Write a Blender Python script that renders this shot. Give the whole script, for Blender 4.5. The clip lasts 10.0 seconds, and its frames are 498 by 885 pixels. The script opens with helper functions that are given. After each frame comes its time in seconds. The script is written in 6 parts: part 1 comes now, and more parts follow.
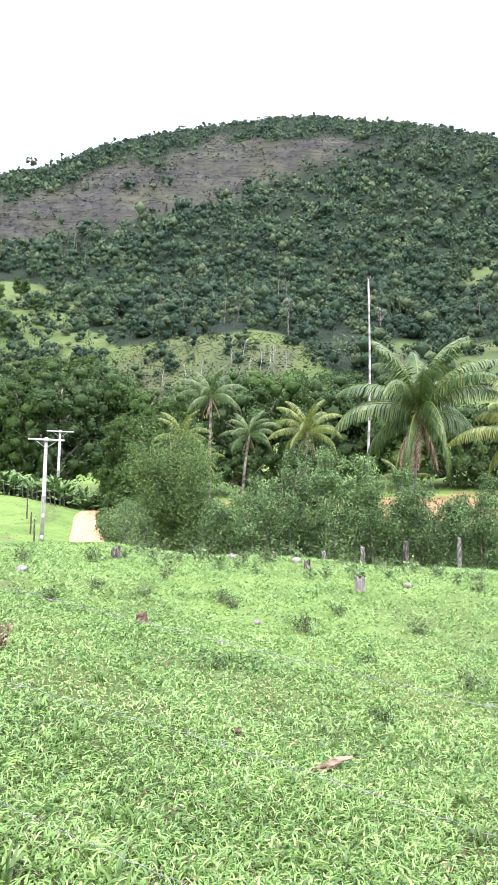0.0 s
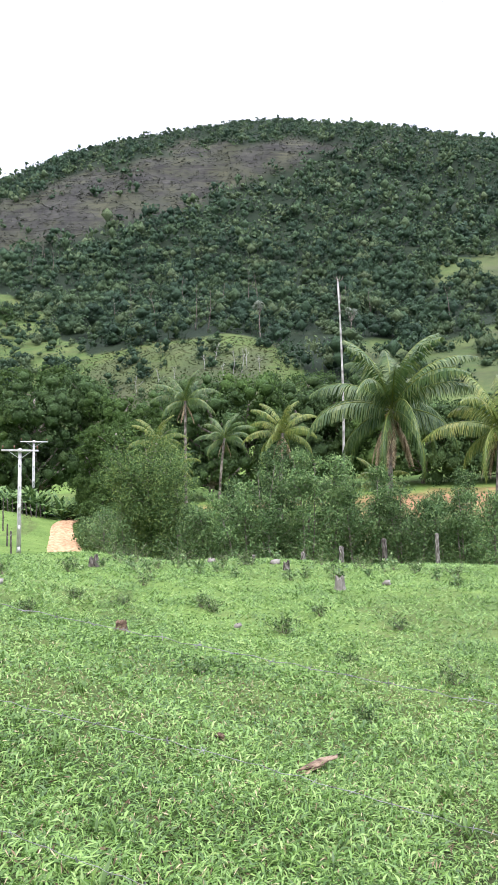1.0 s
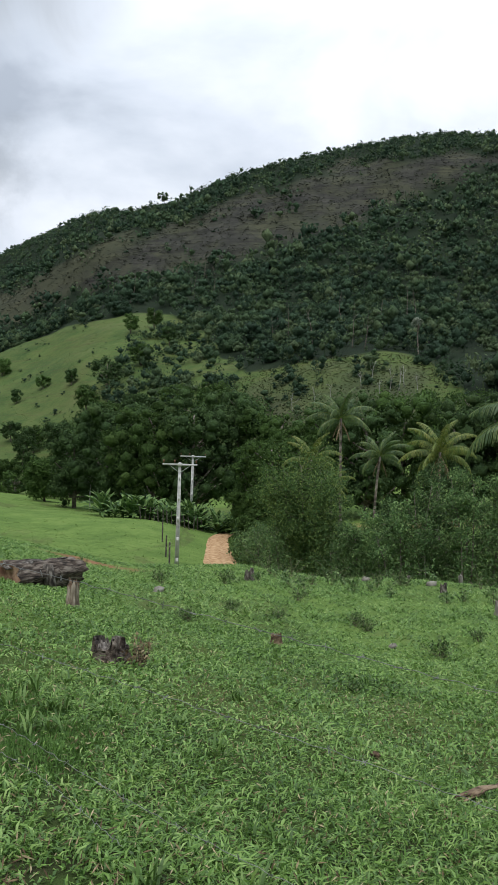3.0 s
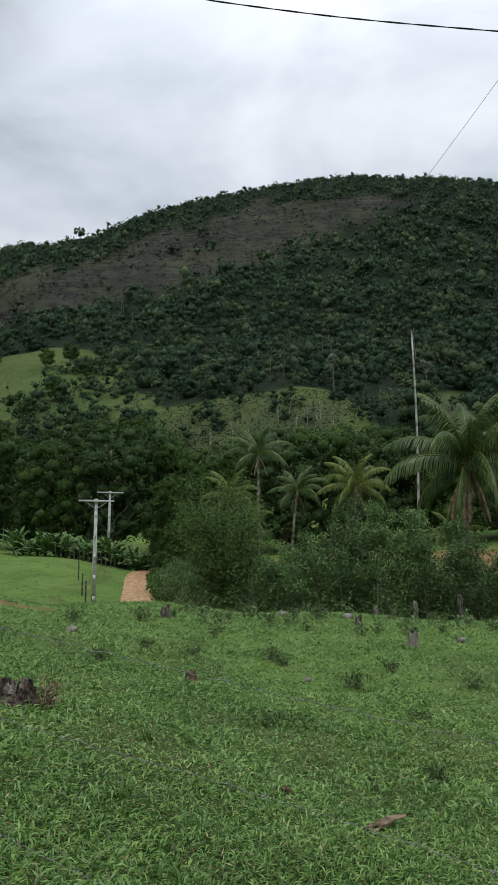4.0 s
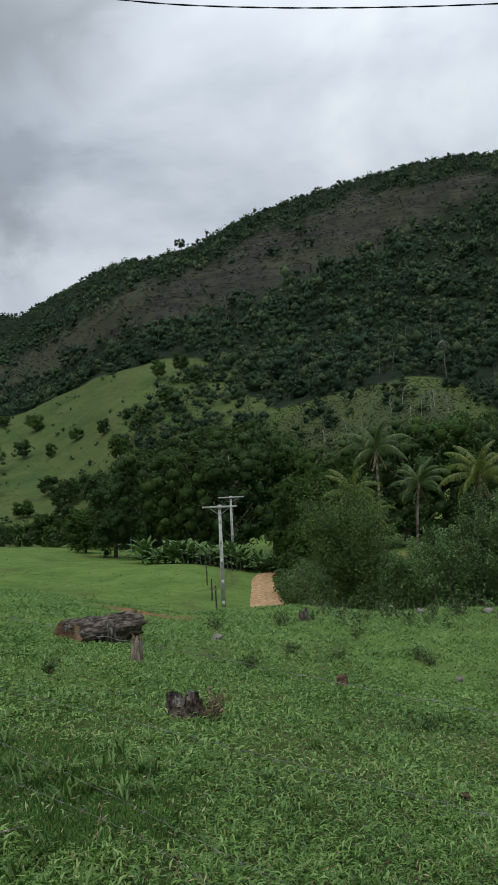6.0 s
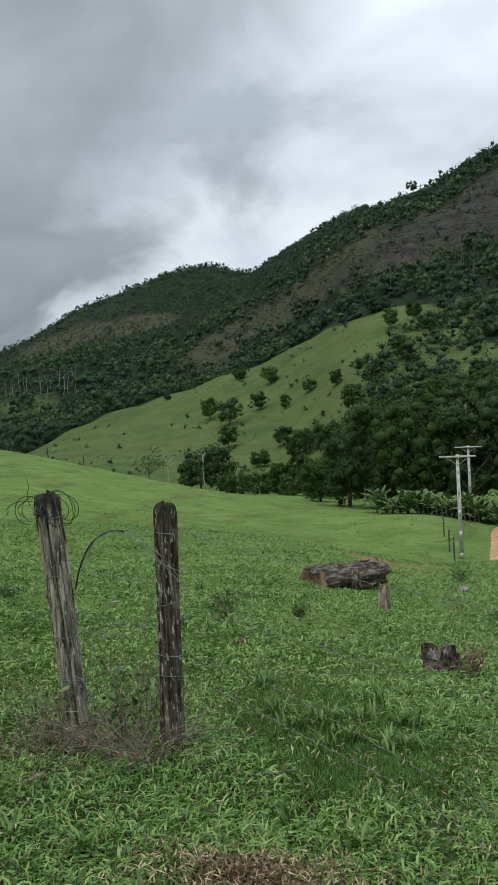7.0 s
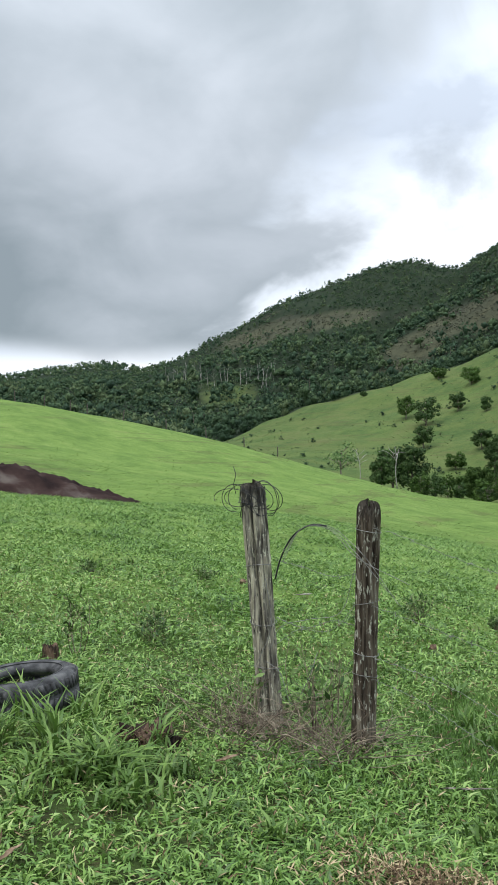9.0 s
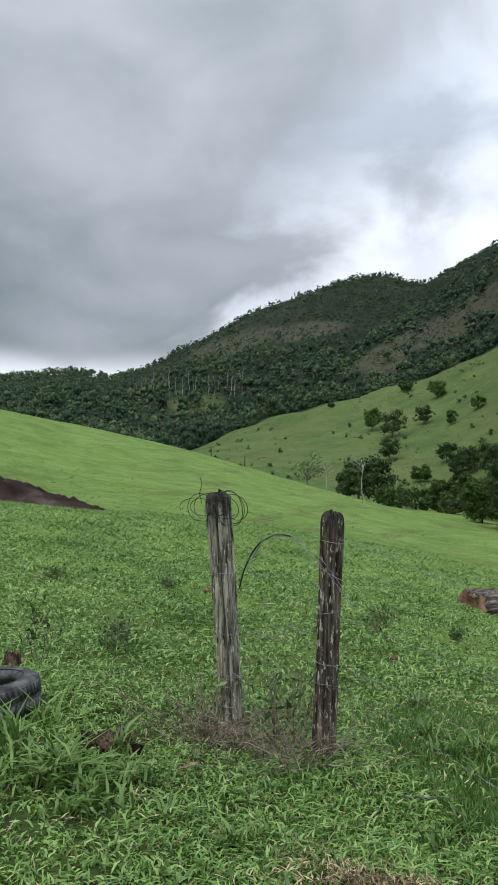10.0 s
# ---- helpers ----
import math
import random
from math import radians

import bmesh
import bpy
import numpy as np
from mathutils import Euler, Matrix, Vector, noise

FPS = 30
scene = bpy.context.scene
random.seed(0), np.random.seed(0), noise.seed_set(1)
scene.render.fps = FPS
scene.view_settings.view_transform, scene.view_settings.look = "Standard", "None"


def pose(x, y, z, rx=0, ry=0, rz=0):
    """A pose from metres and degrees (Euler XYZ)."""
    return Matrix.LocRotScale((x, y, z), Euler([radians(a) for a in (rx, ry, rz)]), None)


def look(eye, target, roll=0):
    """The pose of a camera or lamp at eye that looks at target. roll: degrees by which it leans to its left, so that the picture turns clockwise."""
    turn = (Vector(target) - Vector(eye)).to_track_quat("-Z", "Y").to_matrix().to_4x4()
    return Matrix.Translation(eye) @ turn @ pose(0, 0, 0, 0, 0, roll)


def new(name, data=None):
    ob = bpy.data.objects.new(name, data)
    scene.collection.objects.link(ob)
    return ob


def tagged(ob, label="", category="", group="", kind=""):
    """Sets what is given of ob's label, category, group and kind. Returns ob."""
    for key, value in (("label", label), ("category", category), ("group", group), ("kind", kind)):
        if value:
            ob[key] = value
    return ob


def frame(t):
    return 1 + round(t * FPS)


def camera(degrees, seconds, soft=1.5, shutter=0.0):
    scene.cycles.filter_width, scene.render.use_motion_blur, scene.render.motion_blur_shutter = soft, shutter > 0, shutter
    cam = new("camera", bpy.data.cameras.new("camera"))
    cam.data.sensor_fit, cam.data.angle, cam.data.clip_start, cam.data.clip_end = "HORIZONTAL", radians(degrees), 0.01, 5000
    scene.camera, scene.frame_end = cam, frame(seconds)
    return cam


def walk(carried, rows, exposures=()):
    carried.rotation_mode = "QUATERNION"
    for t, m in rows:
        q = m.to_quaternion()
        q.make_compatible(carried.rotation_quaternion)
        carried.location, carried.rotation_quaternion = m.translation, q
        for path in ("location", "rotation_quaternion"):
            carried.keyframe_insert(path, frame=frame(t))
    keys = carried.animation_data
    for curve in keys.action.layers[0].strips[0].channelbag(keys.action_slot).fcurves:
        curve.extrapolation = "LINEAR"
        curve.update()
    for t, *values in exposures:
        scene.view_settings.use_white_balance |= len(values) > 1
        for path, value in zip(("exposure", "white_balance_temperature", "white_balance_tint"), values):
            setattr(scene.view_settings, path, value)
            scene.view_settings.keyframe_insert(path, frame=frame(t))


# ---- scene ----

# ---- camera ----
cam = camera(33.2, 10.0, 1.0)
ROWS = [
    (0.0, 0.0, 0.0, 1.45, -2.5, 0.01, -0.79),
    (0.5, 0.014, 0.042, 1.444, -4.28, 0.48, -0.14),
    (1.0, 0.02, 0.036, 1.437, -4.17, 0.24, 1.22),
    (1.5, -0.035, -0.027, 1.426, -0.2, 0.04, 0.22),
    (2.0, -0.136, -0.101, 1.445, 5.95, -0.3, -0.63),
    (2.2, -0.124, -0.127, 1.445, 7.42, -0.24, -0.53),
    (3.3, 0.024, -0.007, 1.419, 5.2, 2.42, 0.52),
    (3.5, 0.048, -0.005, 1.427, 3.88, 2.92, 0.65),
    (4.0, 0.055, -0.057, 1.419, 0.81, 3.92, 0.69),
    (4.5, 0.063, -0.109, 1.412, -2.44, 3.3, 1.3),
    (5.0, 0.033, -0.214, 1.401, -3.5, 3.75, 2.43),
    (5.2, -0.02, -0.209, 1.418, -3.0, 4.05, 2.73),
    (6.3, -0.297, -0.111, 1.553, 13.6, 3.94, 5.04),
    (6.5, -0.365, -0.009, 1.522, 16.42, 3.46, 5.35),
    (7.0, -0.461, 0.047, 1.508, 24.58, 1.92, 4.03),
    (7.5, -0.503, 0.045, 1.513, 31.11, 0.99, 2.62),
    (8.0, -0.534, 0.021, 1.516, 35.16, 1.26, 1.86),
    (8.5, -0.558, 0.031, 1.519, 37.92, 1.57, 1.31),
    (9.0, -0.544, 0.03, 1.515, 37.77, 2.11, 0.17),
    (9.5, -0.538, 0.013, 1.507, 36.87, 2.43, -0.68),
    (10.0, -0.511, -0.006, 1.518, 35.53, 2.76, -0.7),
]
EXPOSURES = [(0.0, 1.95, 6150, 27), (0.5, 1.52, 6150, 26), (1.0, 1.42, 6150, 24), (1.5, 1.38, 6250, 20), (2.2, 0.76, 6400, 14), (3.4, -0.12, 6400, 10), (4.0, -0.3, 6400, 9),
             (4.5, -0.58, 6350, 8), (5.0, -0.2, 6350, 9), (5.2, -0.18, 6350, 9), (6.4, -0.57, 6400, 8), (7.0, -0.08, 6450, 8), (7.5, 0.44, 6400, 10), (8.5, 0.6, 6450, 9), (9.5, 0.5, 6400, 11), (10.0, 0.24, 6400, 11)]
walk(cam, [(t, pose(x, y, z, 90 + el, 0, yaw) @ pose(0, 0, 0, 0, 0, -lean)) for t, x, y, z, yaw, el, lean in ROWS], EXPOSURES)

# ---- light: a cloudy sky, bright overhead, with a veiled sun ----
SUN_AZ, SUN_EL = -150.0, 62.0


def sky_world():
    w = bpy.data.worlds.new("overcast_sky")
    scene.world = w
    w.use_nodes = True
    nt = w.node_tree
    nt.nodes.clear()
    L = nt.links.new

    def N(kind, **kw):
        n = nt.nodes.new(kind)
        for k, v in kw.items():
            n.inputs[k].default_value = v
        return n

    def op(kind, a, b=None, clamp=False):
        n = nt.nodes.new("ShaderNodeMath")
        n.operation, n.use_clamp = kind, clamp
        for i, v in enumerate((a, b)):
            if v is None:
                continue
            if isinstance(v, (int, float)):
                n.inputs[i].default_value = v
            else:
                L(v, n.inputs[i])
        return n.outputs[0]

    tc = N("ShaderNodeTexCoord")
    sep = N("ShaderNodeSeparateXYZ")
    L(tc.outputs["Generated"], sep.inputs[0])
    X, Y, Z = sep.outputs
    up = op("MAXIMUM", Z, 0.02)
    # the cloud deck seen in perspective
    deck = N("ShaderNodeCombineXYZ")
    den = op("ADD", up, 0.5)
    L(op("DIVIDE", X, den), deck.inputs[0])
    L(op("DIVIDE", Y, den), deck.inputs[1])
    L(op("MULTIPLY", up, 1.2), deck.inputs[2])
    mapping = N("ShaderNodeMapping", Location=(2.3, 0.85, 0.0))
    L(deck.outputs[0], mapping.inputs[0])
    big = N("ShaderNodeTexNoise", Scale=1.5, Detail=6.0, Roughness=0.5, Distortion=0.2)
    L(mapping.outputs[0], big.inputs["Vector"])
    fine = N("ShaderNodeTexNoise", Scale=4.2, Detail=6.0, Roughness=0.5, Distortion=0.4)
    L(mapping.outputs[0], fine.inputs["Vector"])
    mixn = op("ADD", op("MULTIPLY", big.outputs[0], 0.6), op("MULTIPLY", fine.outputs[0], 0.4))
    def vmath(kind, a, b):
        n = nt.nodes.new("ShaderNodeVectorMath")
        n.operation = kind
        L(a, n.inputs[0])
        n.inputs[1].default_value = b
        return n.outputs["Value"]

    def step(v, lo, hi):
        n = N("ShaderNodeMapRange", **{"From Min": lo, "From Max": hi})
        n.interpolation_type = "SMOOTHSTEP"
        L(v, n.inputs[0])
        return n.outputs[0]

    def colours(v, stops):
        n = N("ShaderNodeValToRGB")
        r = n.color_ramp
        r.elements[0].position, r.elements[0].color = stops[0][0], (*stops[0][1], 1)
        r.elements[1].position, r.elements[1].color = stops[-1][0], (*stops[-1][1], 1)
        for p, c in stops[1:-1]:
            r.elements.new(p).color = (*c, 1)
        L(v, n.inputs[0])
        return n.outputs[0]

    def blend(f, a, b):
        n = N("ShaderNodeMix")
        n.data_type = "RGBA"
        L(f, n.inputs[0])
        L(a, n.inputs[6])
        L(b, n.inputs[7])
        return n.outputs[2]

    def heading(az, el):
        return Vector((math.sin(radians(az)) * math.cos(radians(el)), math.cos(radians(az)) * math.cos(radians(el)), math.sin(radians(el))))

    # a heavy bank of cloud drawn in from the north-west, with a clear strip under it
    edge = heading(-18.5, 29).cross(heading(-35, 11)).normalized()
    side_ = vmath("DOT_PRODUCT", tc.outputs["Generated"], -edge if edge.x > 0 else edge)
    light = colours(mixn, [(0.38, (0.43, 0.48, 0.55)), (0.46, (0.64, 0.70, 0.78)), (0.57, (0.90, 0.95, 1.02)), (0.68, (1.15, 1.17, 1.2))])
    low = step(Z, 0.36, 0.19)
    deep = step(side_, 0.05, 0.55)
    heavy = op("SUBTRACT", op("ADD", op("MULTIPLY", mixn, 0.8), 0.15), op("ADD", op("MULTIPLY", low, 0.19), op("MULTIPLY", deep, 0.15)))
    dark = colours(heavy, [(0.32, (0.20, 0.235, 0.255)), (0.43, (0.31, 0.345, 0.375)), (0.55, (0.43, 0.465, 0.505)), (0.68, (0.62, 0.655, 0.71))])
    rough_ = op("SUBTRACT", op("ADD", op("MULTIPLY", mixn, 0.5), op("MULTIPLY", fine.outputs[0], 0.5)), 0.49)
    ragged = op("ADD", side_, op("MULTIPLY", rough_, 0.55))
    inside = step(ragged, -0.03, 0.06)
    reach = step(vmath("DOT_PRODUCT", tc.outputs["Generated"], heading(-70, 25)), 0.1, 0.6)
    above = step(op("ADD", Z, op("MULTIPLY", op("SUBTRACT", mixn, 0.5), 0.10)), 0.122, 0.165)
    factor = op("MULTIPLY", op("MULTIPLY", inside, reach), above)
    # a small torn cloud adrift before the bank
    shred = N("ShaderNodeTexNoise", Scale=11.0, Detail=6.0, Roughness=0.6)
    L(tc.outputs["Generated"], shred.inputs["Vector"])
    near_ = vmath("DISTANCE", tc.outputs["Generated"], heading(-23.4, 19.5))
    torn = step(op("SUBTRACT", near_, op("MULTIPLY", op("SUBTRACT", shred.outputs[0], 0.5), 0.22)), 0.075, -0.01)
    factor = op("MAXIMUM", factor, op("MULTIPLY", torn, 0.7))
    cloud_colour = blend(factor, light, dark)
    # overcast skies grow brighter towards the zenith
    high_ = op("MULTIPLY", up, up)
    gain = op("ADD", op("ADD", 1.0, op("MULTIPLY", high_, 1.0)), op("MULTIPLY", op("MULTIPLY", high_, high_), 2.6))
    cloud = N("ShaderNodeMix")
    cloud.data_type, cloud.blend_type = "RGBA", "MULTIPLY"
    cloud.inputs[0].default_value = 1.0
    L(cloud_colour, cloud.inputs[6])
    comb = N("ShaderNodeCombineXYZ")
    for i in range(3):
        L(gain, comb.inputs[i])
    L(comb.outputs[0], cloud.inputs[7])
    nish = nt.nodes.new("ShaderNodeTexSky")
    nish.sky_type, nish.sun_disc = "NISHITA", False
    nish.sun_elevation, nish.sun_rotation = radians(SUN_EL), radians(SUN_AZ)
    blue = N("ShaderNodeBackground", Strength=0.06)
    L(nish.outputs[0], blue.inputs[0])
    grey = N("ShaderNodeBackground", Strength=1.0)
    L(cloud.outputs[2], grey.inputs[0])
    both = N("ShaderNodeMixShader", Fac=0.88)
    L(blue.outputs[0], both.inputs[1])
    L(grey.outputs[0], both.inputs[2])
    out = N("ShaderNodeOutputWorld")
    L(both.outputs[0], out.inputs[0])


sky_world()
sun = new("sun", bpy.data.lights.new("sun", "SUN"))
sun.data.energy, sun.data.angle, sun.data.color = 1.3, radians(30), (1.0, 0.95, 0.87)
a_, e_ = radians(SUN_AZ), radians(SUN_EL)
sun.matrix_world = look((0, 0, 60), (-math.sin(a_) * math.cos(e_), -math.cos(a_) * math.cos(e_), 60 - math.sin(e_)))


# ---- materials ----
def material(name, colours, scale=4.0, rough=0.8, bump=0.0, bump_scale=30.0, spread=0.0, see=0.0, gloss=0.3, stretch=(1, 1, 1), island=0.0, tone=0.0, lo=0.35, hi=0.65):
    """A base colour between the given ones by noise at two scales; spread: value change from object to object; island: from piece to piece; see: light let through."""
    m = bpy.data.materials.new(name)
    m.use_nodes = True
    nt = m.node_tree
    L = nt.links.new
    bsdf = nt.nodes["Principled BSDF"]
    tc = nt.nodes.new("ShaderNodeTexCoord")
    mp = nt.nodes.new("ShaderNodeMapping")
    mp.inputs["Scale"].default_value = stretch
    L(tc.outputs["Object"], mp.inputs[0])
    n1 = nt.nodes.new("ShaderNodeTexNoise")
    n1.inputs["Scale"].default_value, n1.inputs["Detail"].default_value = scale, 6.0
    L(mp.outputs[0], n1.inputs["Vector"])
    ramp = nt.nodes.new("ShaderNodeValToRGB")
    ramp.color_ramp.elements[0].position, ramp.color_ramp.elements[1].position = lo, hi
    ramp.color_ramp.elements[0].color, ramp.color_ramp.elements[1].color = (*colours[0], 1), (*colours[-1], 1)
    for i, c in enumerate(colours[1:-1]):
        e = ramp.color_ramp.elements.new(lo + (hi - lo) * (i + 1) / (len(colours) - 1))
        e.color = (*c, 1)
    value = n1.outputs[0]
    if island:
        geo = nt.nodes.new("ShaderNodeNewGeometry")
        mx = nt.nodes.new("ShaderNodeMix")
        mx.inputs[0].default_value = island
        L(n1.outputs[0], mx.inputs[2])
        L(geo.outputs["Random Per Island"], mx.inputs[3])
        value = mx.outputs[0]
    if tone:
        att = nt.nodes.new("ShaderNodeAttribute")
        att.attribute_name = "tone"
        mx2 = nt.nodes.new("ShaderNodeMix")
        mx2.inputs[0].default_value = tone
        L(value, mx2.inputs[2])
        L(att.outputs["Fac"], mx2.inputs[3])
        value = mx2.outputs[0]
    L(value, ramp.inputs[0])
    hsv = nt.nodes.new("ShaderNodeHueSaturation")
    L(ramp.outputs[0], hsv.inputs["Color"])
    if spread:
        info = nt.nodes.new("ShaderNodeObjectInfo")
        mr = nt.nodes.new("ShaderNodeMapRange")
        mr.inputs["To Min"].default_value, mr.inputs["To Max"].default_value = 1 - spread, 1 + spread
        L(info.outputs["Random"], mr.inputs[0])
        L(mr.outputs[0], hsv.inputs["Value"])
    L(hsv.outputs[0], bsdf.inputs["Base Color"])
    bsdf.inputs["Roughness"].default_value = rough
    bsdf.inputs["Specular IOR Level"].default_value = gloss
    if bump:
        n2 = nt.nodes.new("ShaderNodeTexNoise")
        n2.inputs["Scale"].default_value, n2.inputs["Detail"].default_value = bump_scale, 8.0
        L(mp.outputs[0], n2.inputs["Vector"])
        bp = nt.nodes.new("ShaderNodeBump")
        bp.inputs["Strength"].default_value, bp.inputs["Distance"].default_value = bump, 0.02 if bump_scale > 3 else 0.5
        L(n2.outputs[0], bp.inputs["Height"])
        L(bp.outputs[0], bsdf.inputs["Normal"])
    if see:
        tr = nt.nodes.new("ShaderNodeBsdfTranslucent")
        L(hsv.outputs[0], tr.inputs[0])
        mix = nt.nodes.new("ShaderNodeMixShader")
        mix.inputs[0].default_value = see
        L(bsdf.outputs[0], mix.inputs[1])
        L(tr.outputs[0], mix.inputs[2])
        L(mix.outputs[0], nt.nodes["Material Output"].inputs[0])
    return m


M_GRASS = material("grass_leaf", [(0.028, 0.066, 0.016), (0.100, 0.198, 0.038), (0.2, 0.335, 0.076), (0.42, 0.50, 0.19)], 0.6, 0.42, see=0.24, island=0.52, lo=0.15, hi=0.92, gloss=0.35)
M_LONGGRASS = material("long_grass_leaf", [(0.040, 0.084, 0.018), (0.090, 0.17, 0.033), (0.18, 0.28, 0.066)], 1.2, 0.45, see=0.25, island=0.5, lo=0.15, hi=0.85, gloss=0.3)
M_FINEGRASS = material("fine_grass", [(0.034, 0.080, 0.013), (0.072, 0.155, 0.026), (0.125, 0.235, 0.046)], 1.5, 0.5, see=0.25, island=0.5, lo=0.15, hi=0.85, gloss=0.25)


def forest_material(name, colours, scale, relief, tone, **kw):
    """Far canopy: tones from tree to tree, leafy mottling and relief at the size of leaf clusters."""
    m = material(name, colours, 0.03, 0.75, tone=tone, lo=0.2, hi=0.95, gloss=0.15, **kw)
    nt = m.node_tree
    L = nt.links.new
    bsdf = nt.nodes["Principled BSDF"]
    tc = nt.nodes.new("ShaderNodeTexCoord")
    fine = nt.nodes.new("ShaderNodeTexNoise")
    fine.inputs["Scale"].default_value, fine.inputs["Detail"].default_value, fine.inputs["Roughness"].default_value = scale, 6.0, 0.8
    L(tc.outputs["Object"], fine.inputs["Vector"])
    mr = nt.nodes.new("ShaderNodeMapRange")
    mr.inputs["From Min"].default_value, mr.inputs["From Max"].default_value = 0.3, 0.7
    mr.inputs["To Min"].default_value, mr.inputs["To Max"].default_value = 0.55, 1.5
    L(fine.outputs[0], mr.inputs[0])
    hsv = [n for n in nt.nodes if n.bl_idname == "ShaderNodeHueSaturation"][0]
    if hsv.inputs["Value"].links:
        both = nt.nodes.new("ShaderNodeMath")
        both.operation = "MULTIPLY"
        L(hsv.inputs["Value"].links[0].from_socket, both.inputs[0])
        L(mr.outputs[0], both.inputs[1])
        L(both.outputs[0], hsv.inputs["Value"])
    else:
        L(mr.outputs[0], hsv.inputs["Value"])
    bp = nt.nodes.new("ShaderNodeBump")
    bp.inputs["Strength"].default_value, bp.inputs["Distance"].default_value = 0.9, relief
    L(fine.outputs[0], bp.inputs["Height"])
    L(bp.outputs[0], bsdf.inputs["Normal"])
    return m


M_FARGRASS = material("pasture_grass", [(0.09, 0.15, 0.036), (0.14, 0.215, 0.052), (0.19, 0.26, 0.075)], 0.5, 0.6, see=0.35, island=0.45, lo=0.15, hi=0.85)
M_DRYGRASS = material("dry_hill_grass", [(0.055, 0.07, 0.028), (0.1, 0.12, 0.05), (0.17, 0.18, 0.085)], 0.05, 0.8, see=0.15, island=0.45, lo=0.15, hi=0.85)
M_HILLGRASS = material("hill_grass", [(0.07, 0.10, 0.03), (0.1, 0.135, 0.042), (0.135, 0.16, 0.058)], 0.05, 0.7, see=0.35, island=0.45, lo=0.15, hi=0.85)
# darkest tones lifted and bluish: distance haze put into the leaf colour
M_FOREST = forest_material("forest_leaf", [(0.033, 0.064, 0.036), (0.049, 0.091, 0.043), (0.076, 0.120, 0.052), (0.145, 0.185, 0.09)], 1.5, 0.8, 0.66, island=0.25, see=0.1)
M_DARKLEAF = forest_material("dark_leaf", [(0.034, 0.068, 0.026), (0.072, 0.126, 0.040), (0.155, 0.2, 0.064)], 2.6, 0.5, 0.0, island=0.3, spread=0.25, see=0.12)
M_LEAF = forest_material("fresh_leaf", [(0.04, 0.08, 0.02), (0.075, 0.135, 0.032), (0.15, 0.22, 0.055)], 3.0, 0.4, 0.0, island=0.35, spread=0.2, see=0.2)
M_GREYLEAF = material("feathery_leaf", [(0.050, 0.098, 0.038), (0.10, 0.172, 0.062), (0.2, 0.28, 0.10)], 0.4, 0.7, gloss=0.1, see=0.25, island=0.5, spread=0.3, lo=0.2, hi=0.8)
M_BUSH = material("yellow_green_leaf", [(0.040, 0.08, 0.028), (0.085, 0.148, 0.046), (0.19, 0.255, 0.07)], 0.7, 0.75, gloss=0.1, see=0.25, island=0.5, lo=0.2, hi=0.8)
M_FROND = material("palm_leaf", [(0.028, 0.065, 0.02), (0.07, 0.125, 0.032), (0.19, 0.225, 0.065)], 0.5, 0.42, see=0.2, island=0.5, gloss=0.35, lo=0.2, hi=0.85)
M_YELLOW = material("yellow_palm_leaf", [(0.06, 0.105, 0.022), (0.13, 0.18, 0.036), (0.29, 0.29, 0.07)], 0.5, 0.4, see=0.25, island=0.5, lo=0.2, hi=0.8)
M_DEADLEAF = material("dead_leaf", [(0.09, 0.055, 0.03), (0.2, 0.14, 0.075), (0.42, 0.34, 0.2)], 3.0, 0.8, island=0.5, see=0.1)
M_WEED = material("weed_leaf", [(0.035, 0.075, 0.02), (0.075, 0.14, 0.034), (0.14, 0.215, 0.06)], 2.0, 0.5, see=0.2, island=0.5)
M_PALEWEED = material("pale_weed_leaf", [(0.06, 0.12, 0.035), (0.12, 0.21, 0.065), (0.22, 0.31, 0.12)], 2.0, 0.45, see=0.2, island=0.5)
M_BARK = material("grey_bark", [(0.06, 0.05, 0.04), (0.15, 0.125, 0.10), (0.27, 0.24, 0.2)], 3.0, 0.9, 0.5, 20, spread=0.2)
M_PALEBARK = material("bleached_trunk", [(0.2, 0.185, 0.165), (0.36, 0.345, 0.315), (0.5, 0.48, 0.45)], 2.0, 0.85, 0.3, 20)
M_CONCRETE = material("concrete", [(0.36, 0.36, 0.34), (0.5, 0.5, 0.47), (0.58, 0.57, 0.54)], 2.5, 0.85, 0.2, 40)
M_METAL = material("galvanised_metal", [(0.3, 0.31, 0.32), (0.45, 0.46, 0.47)], 8.0, 0.4, gloss=0.6)
M_CERAMIC = material("insulator_ceramic", [(0.12, 0.06, 0.04), (0.2, 0.1, 0.06)], 8.0, 0.25, gloss=0.6)
M_CABLE = material("black_cable", [(0.012, 0.012, 0.013), (0.03, 0.03, 0.03)], 8.0, 0.5)
M_WIRE = material("weathered_wire", [(0.09, 0.09, 0.085), (0.24, 0.24, 0.225)], 20.0, 0.5, gloss=0.5)
M_POST = material("weathered_post", [(0.02, 0.017, 0.014), (0.09, 0.08, 0.068), (0.24, 0.225, 0.195), (0.50, 0.49, 0.44)], 22.0, 0.95, 1.0, 60, stretch=(1.6, 1.6, 0.3), lo=0.3, hi=0.74, gloss=0.1)


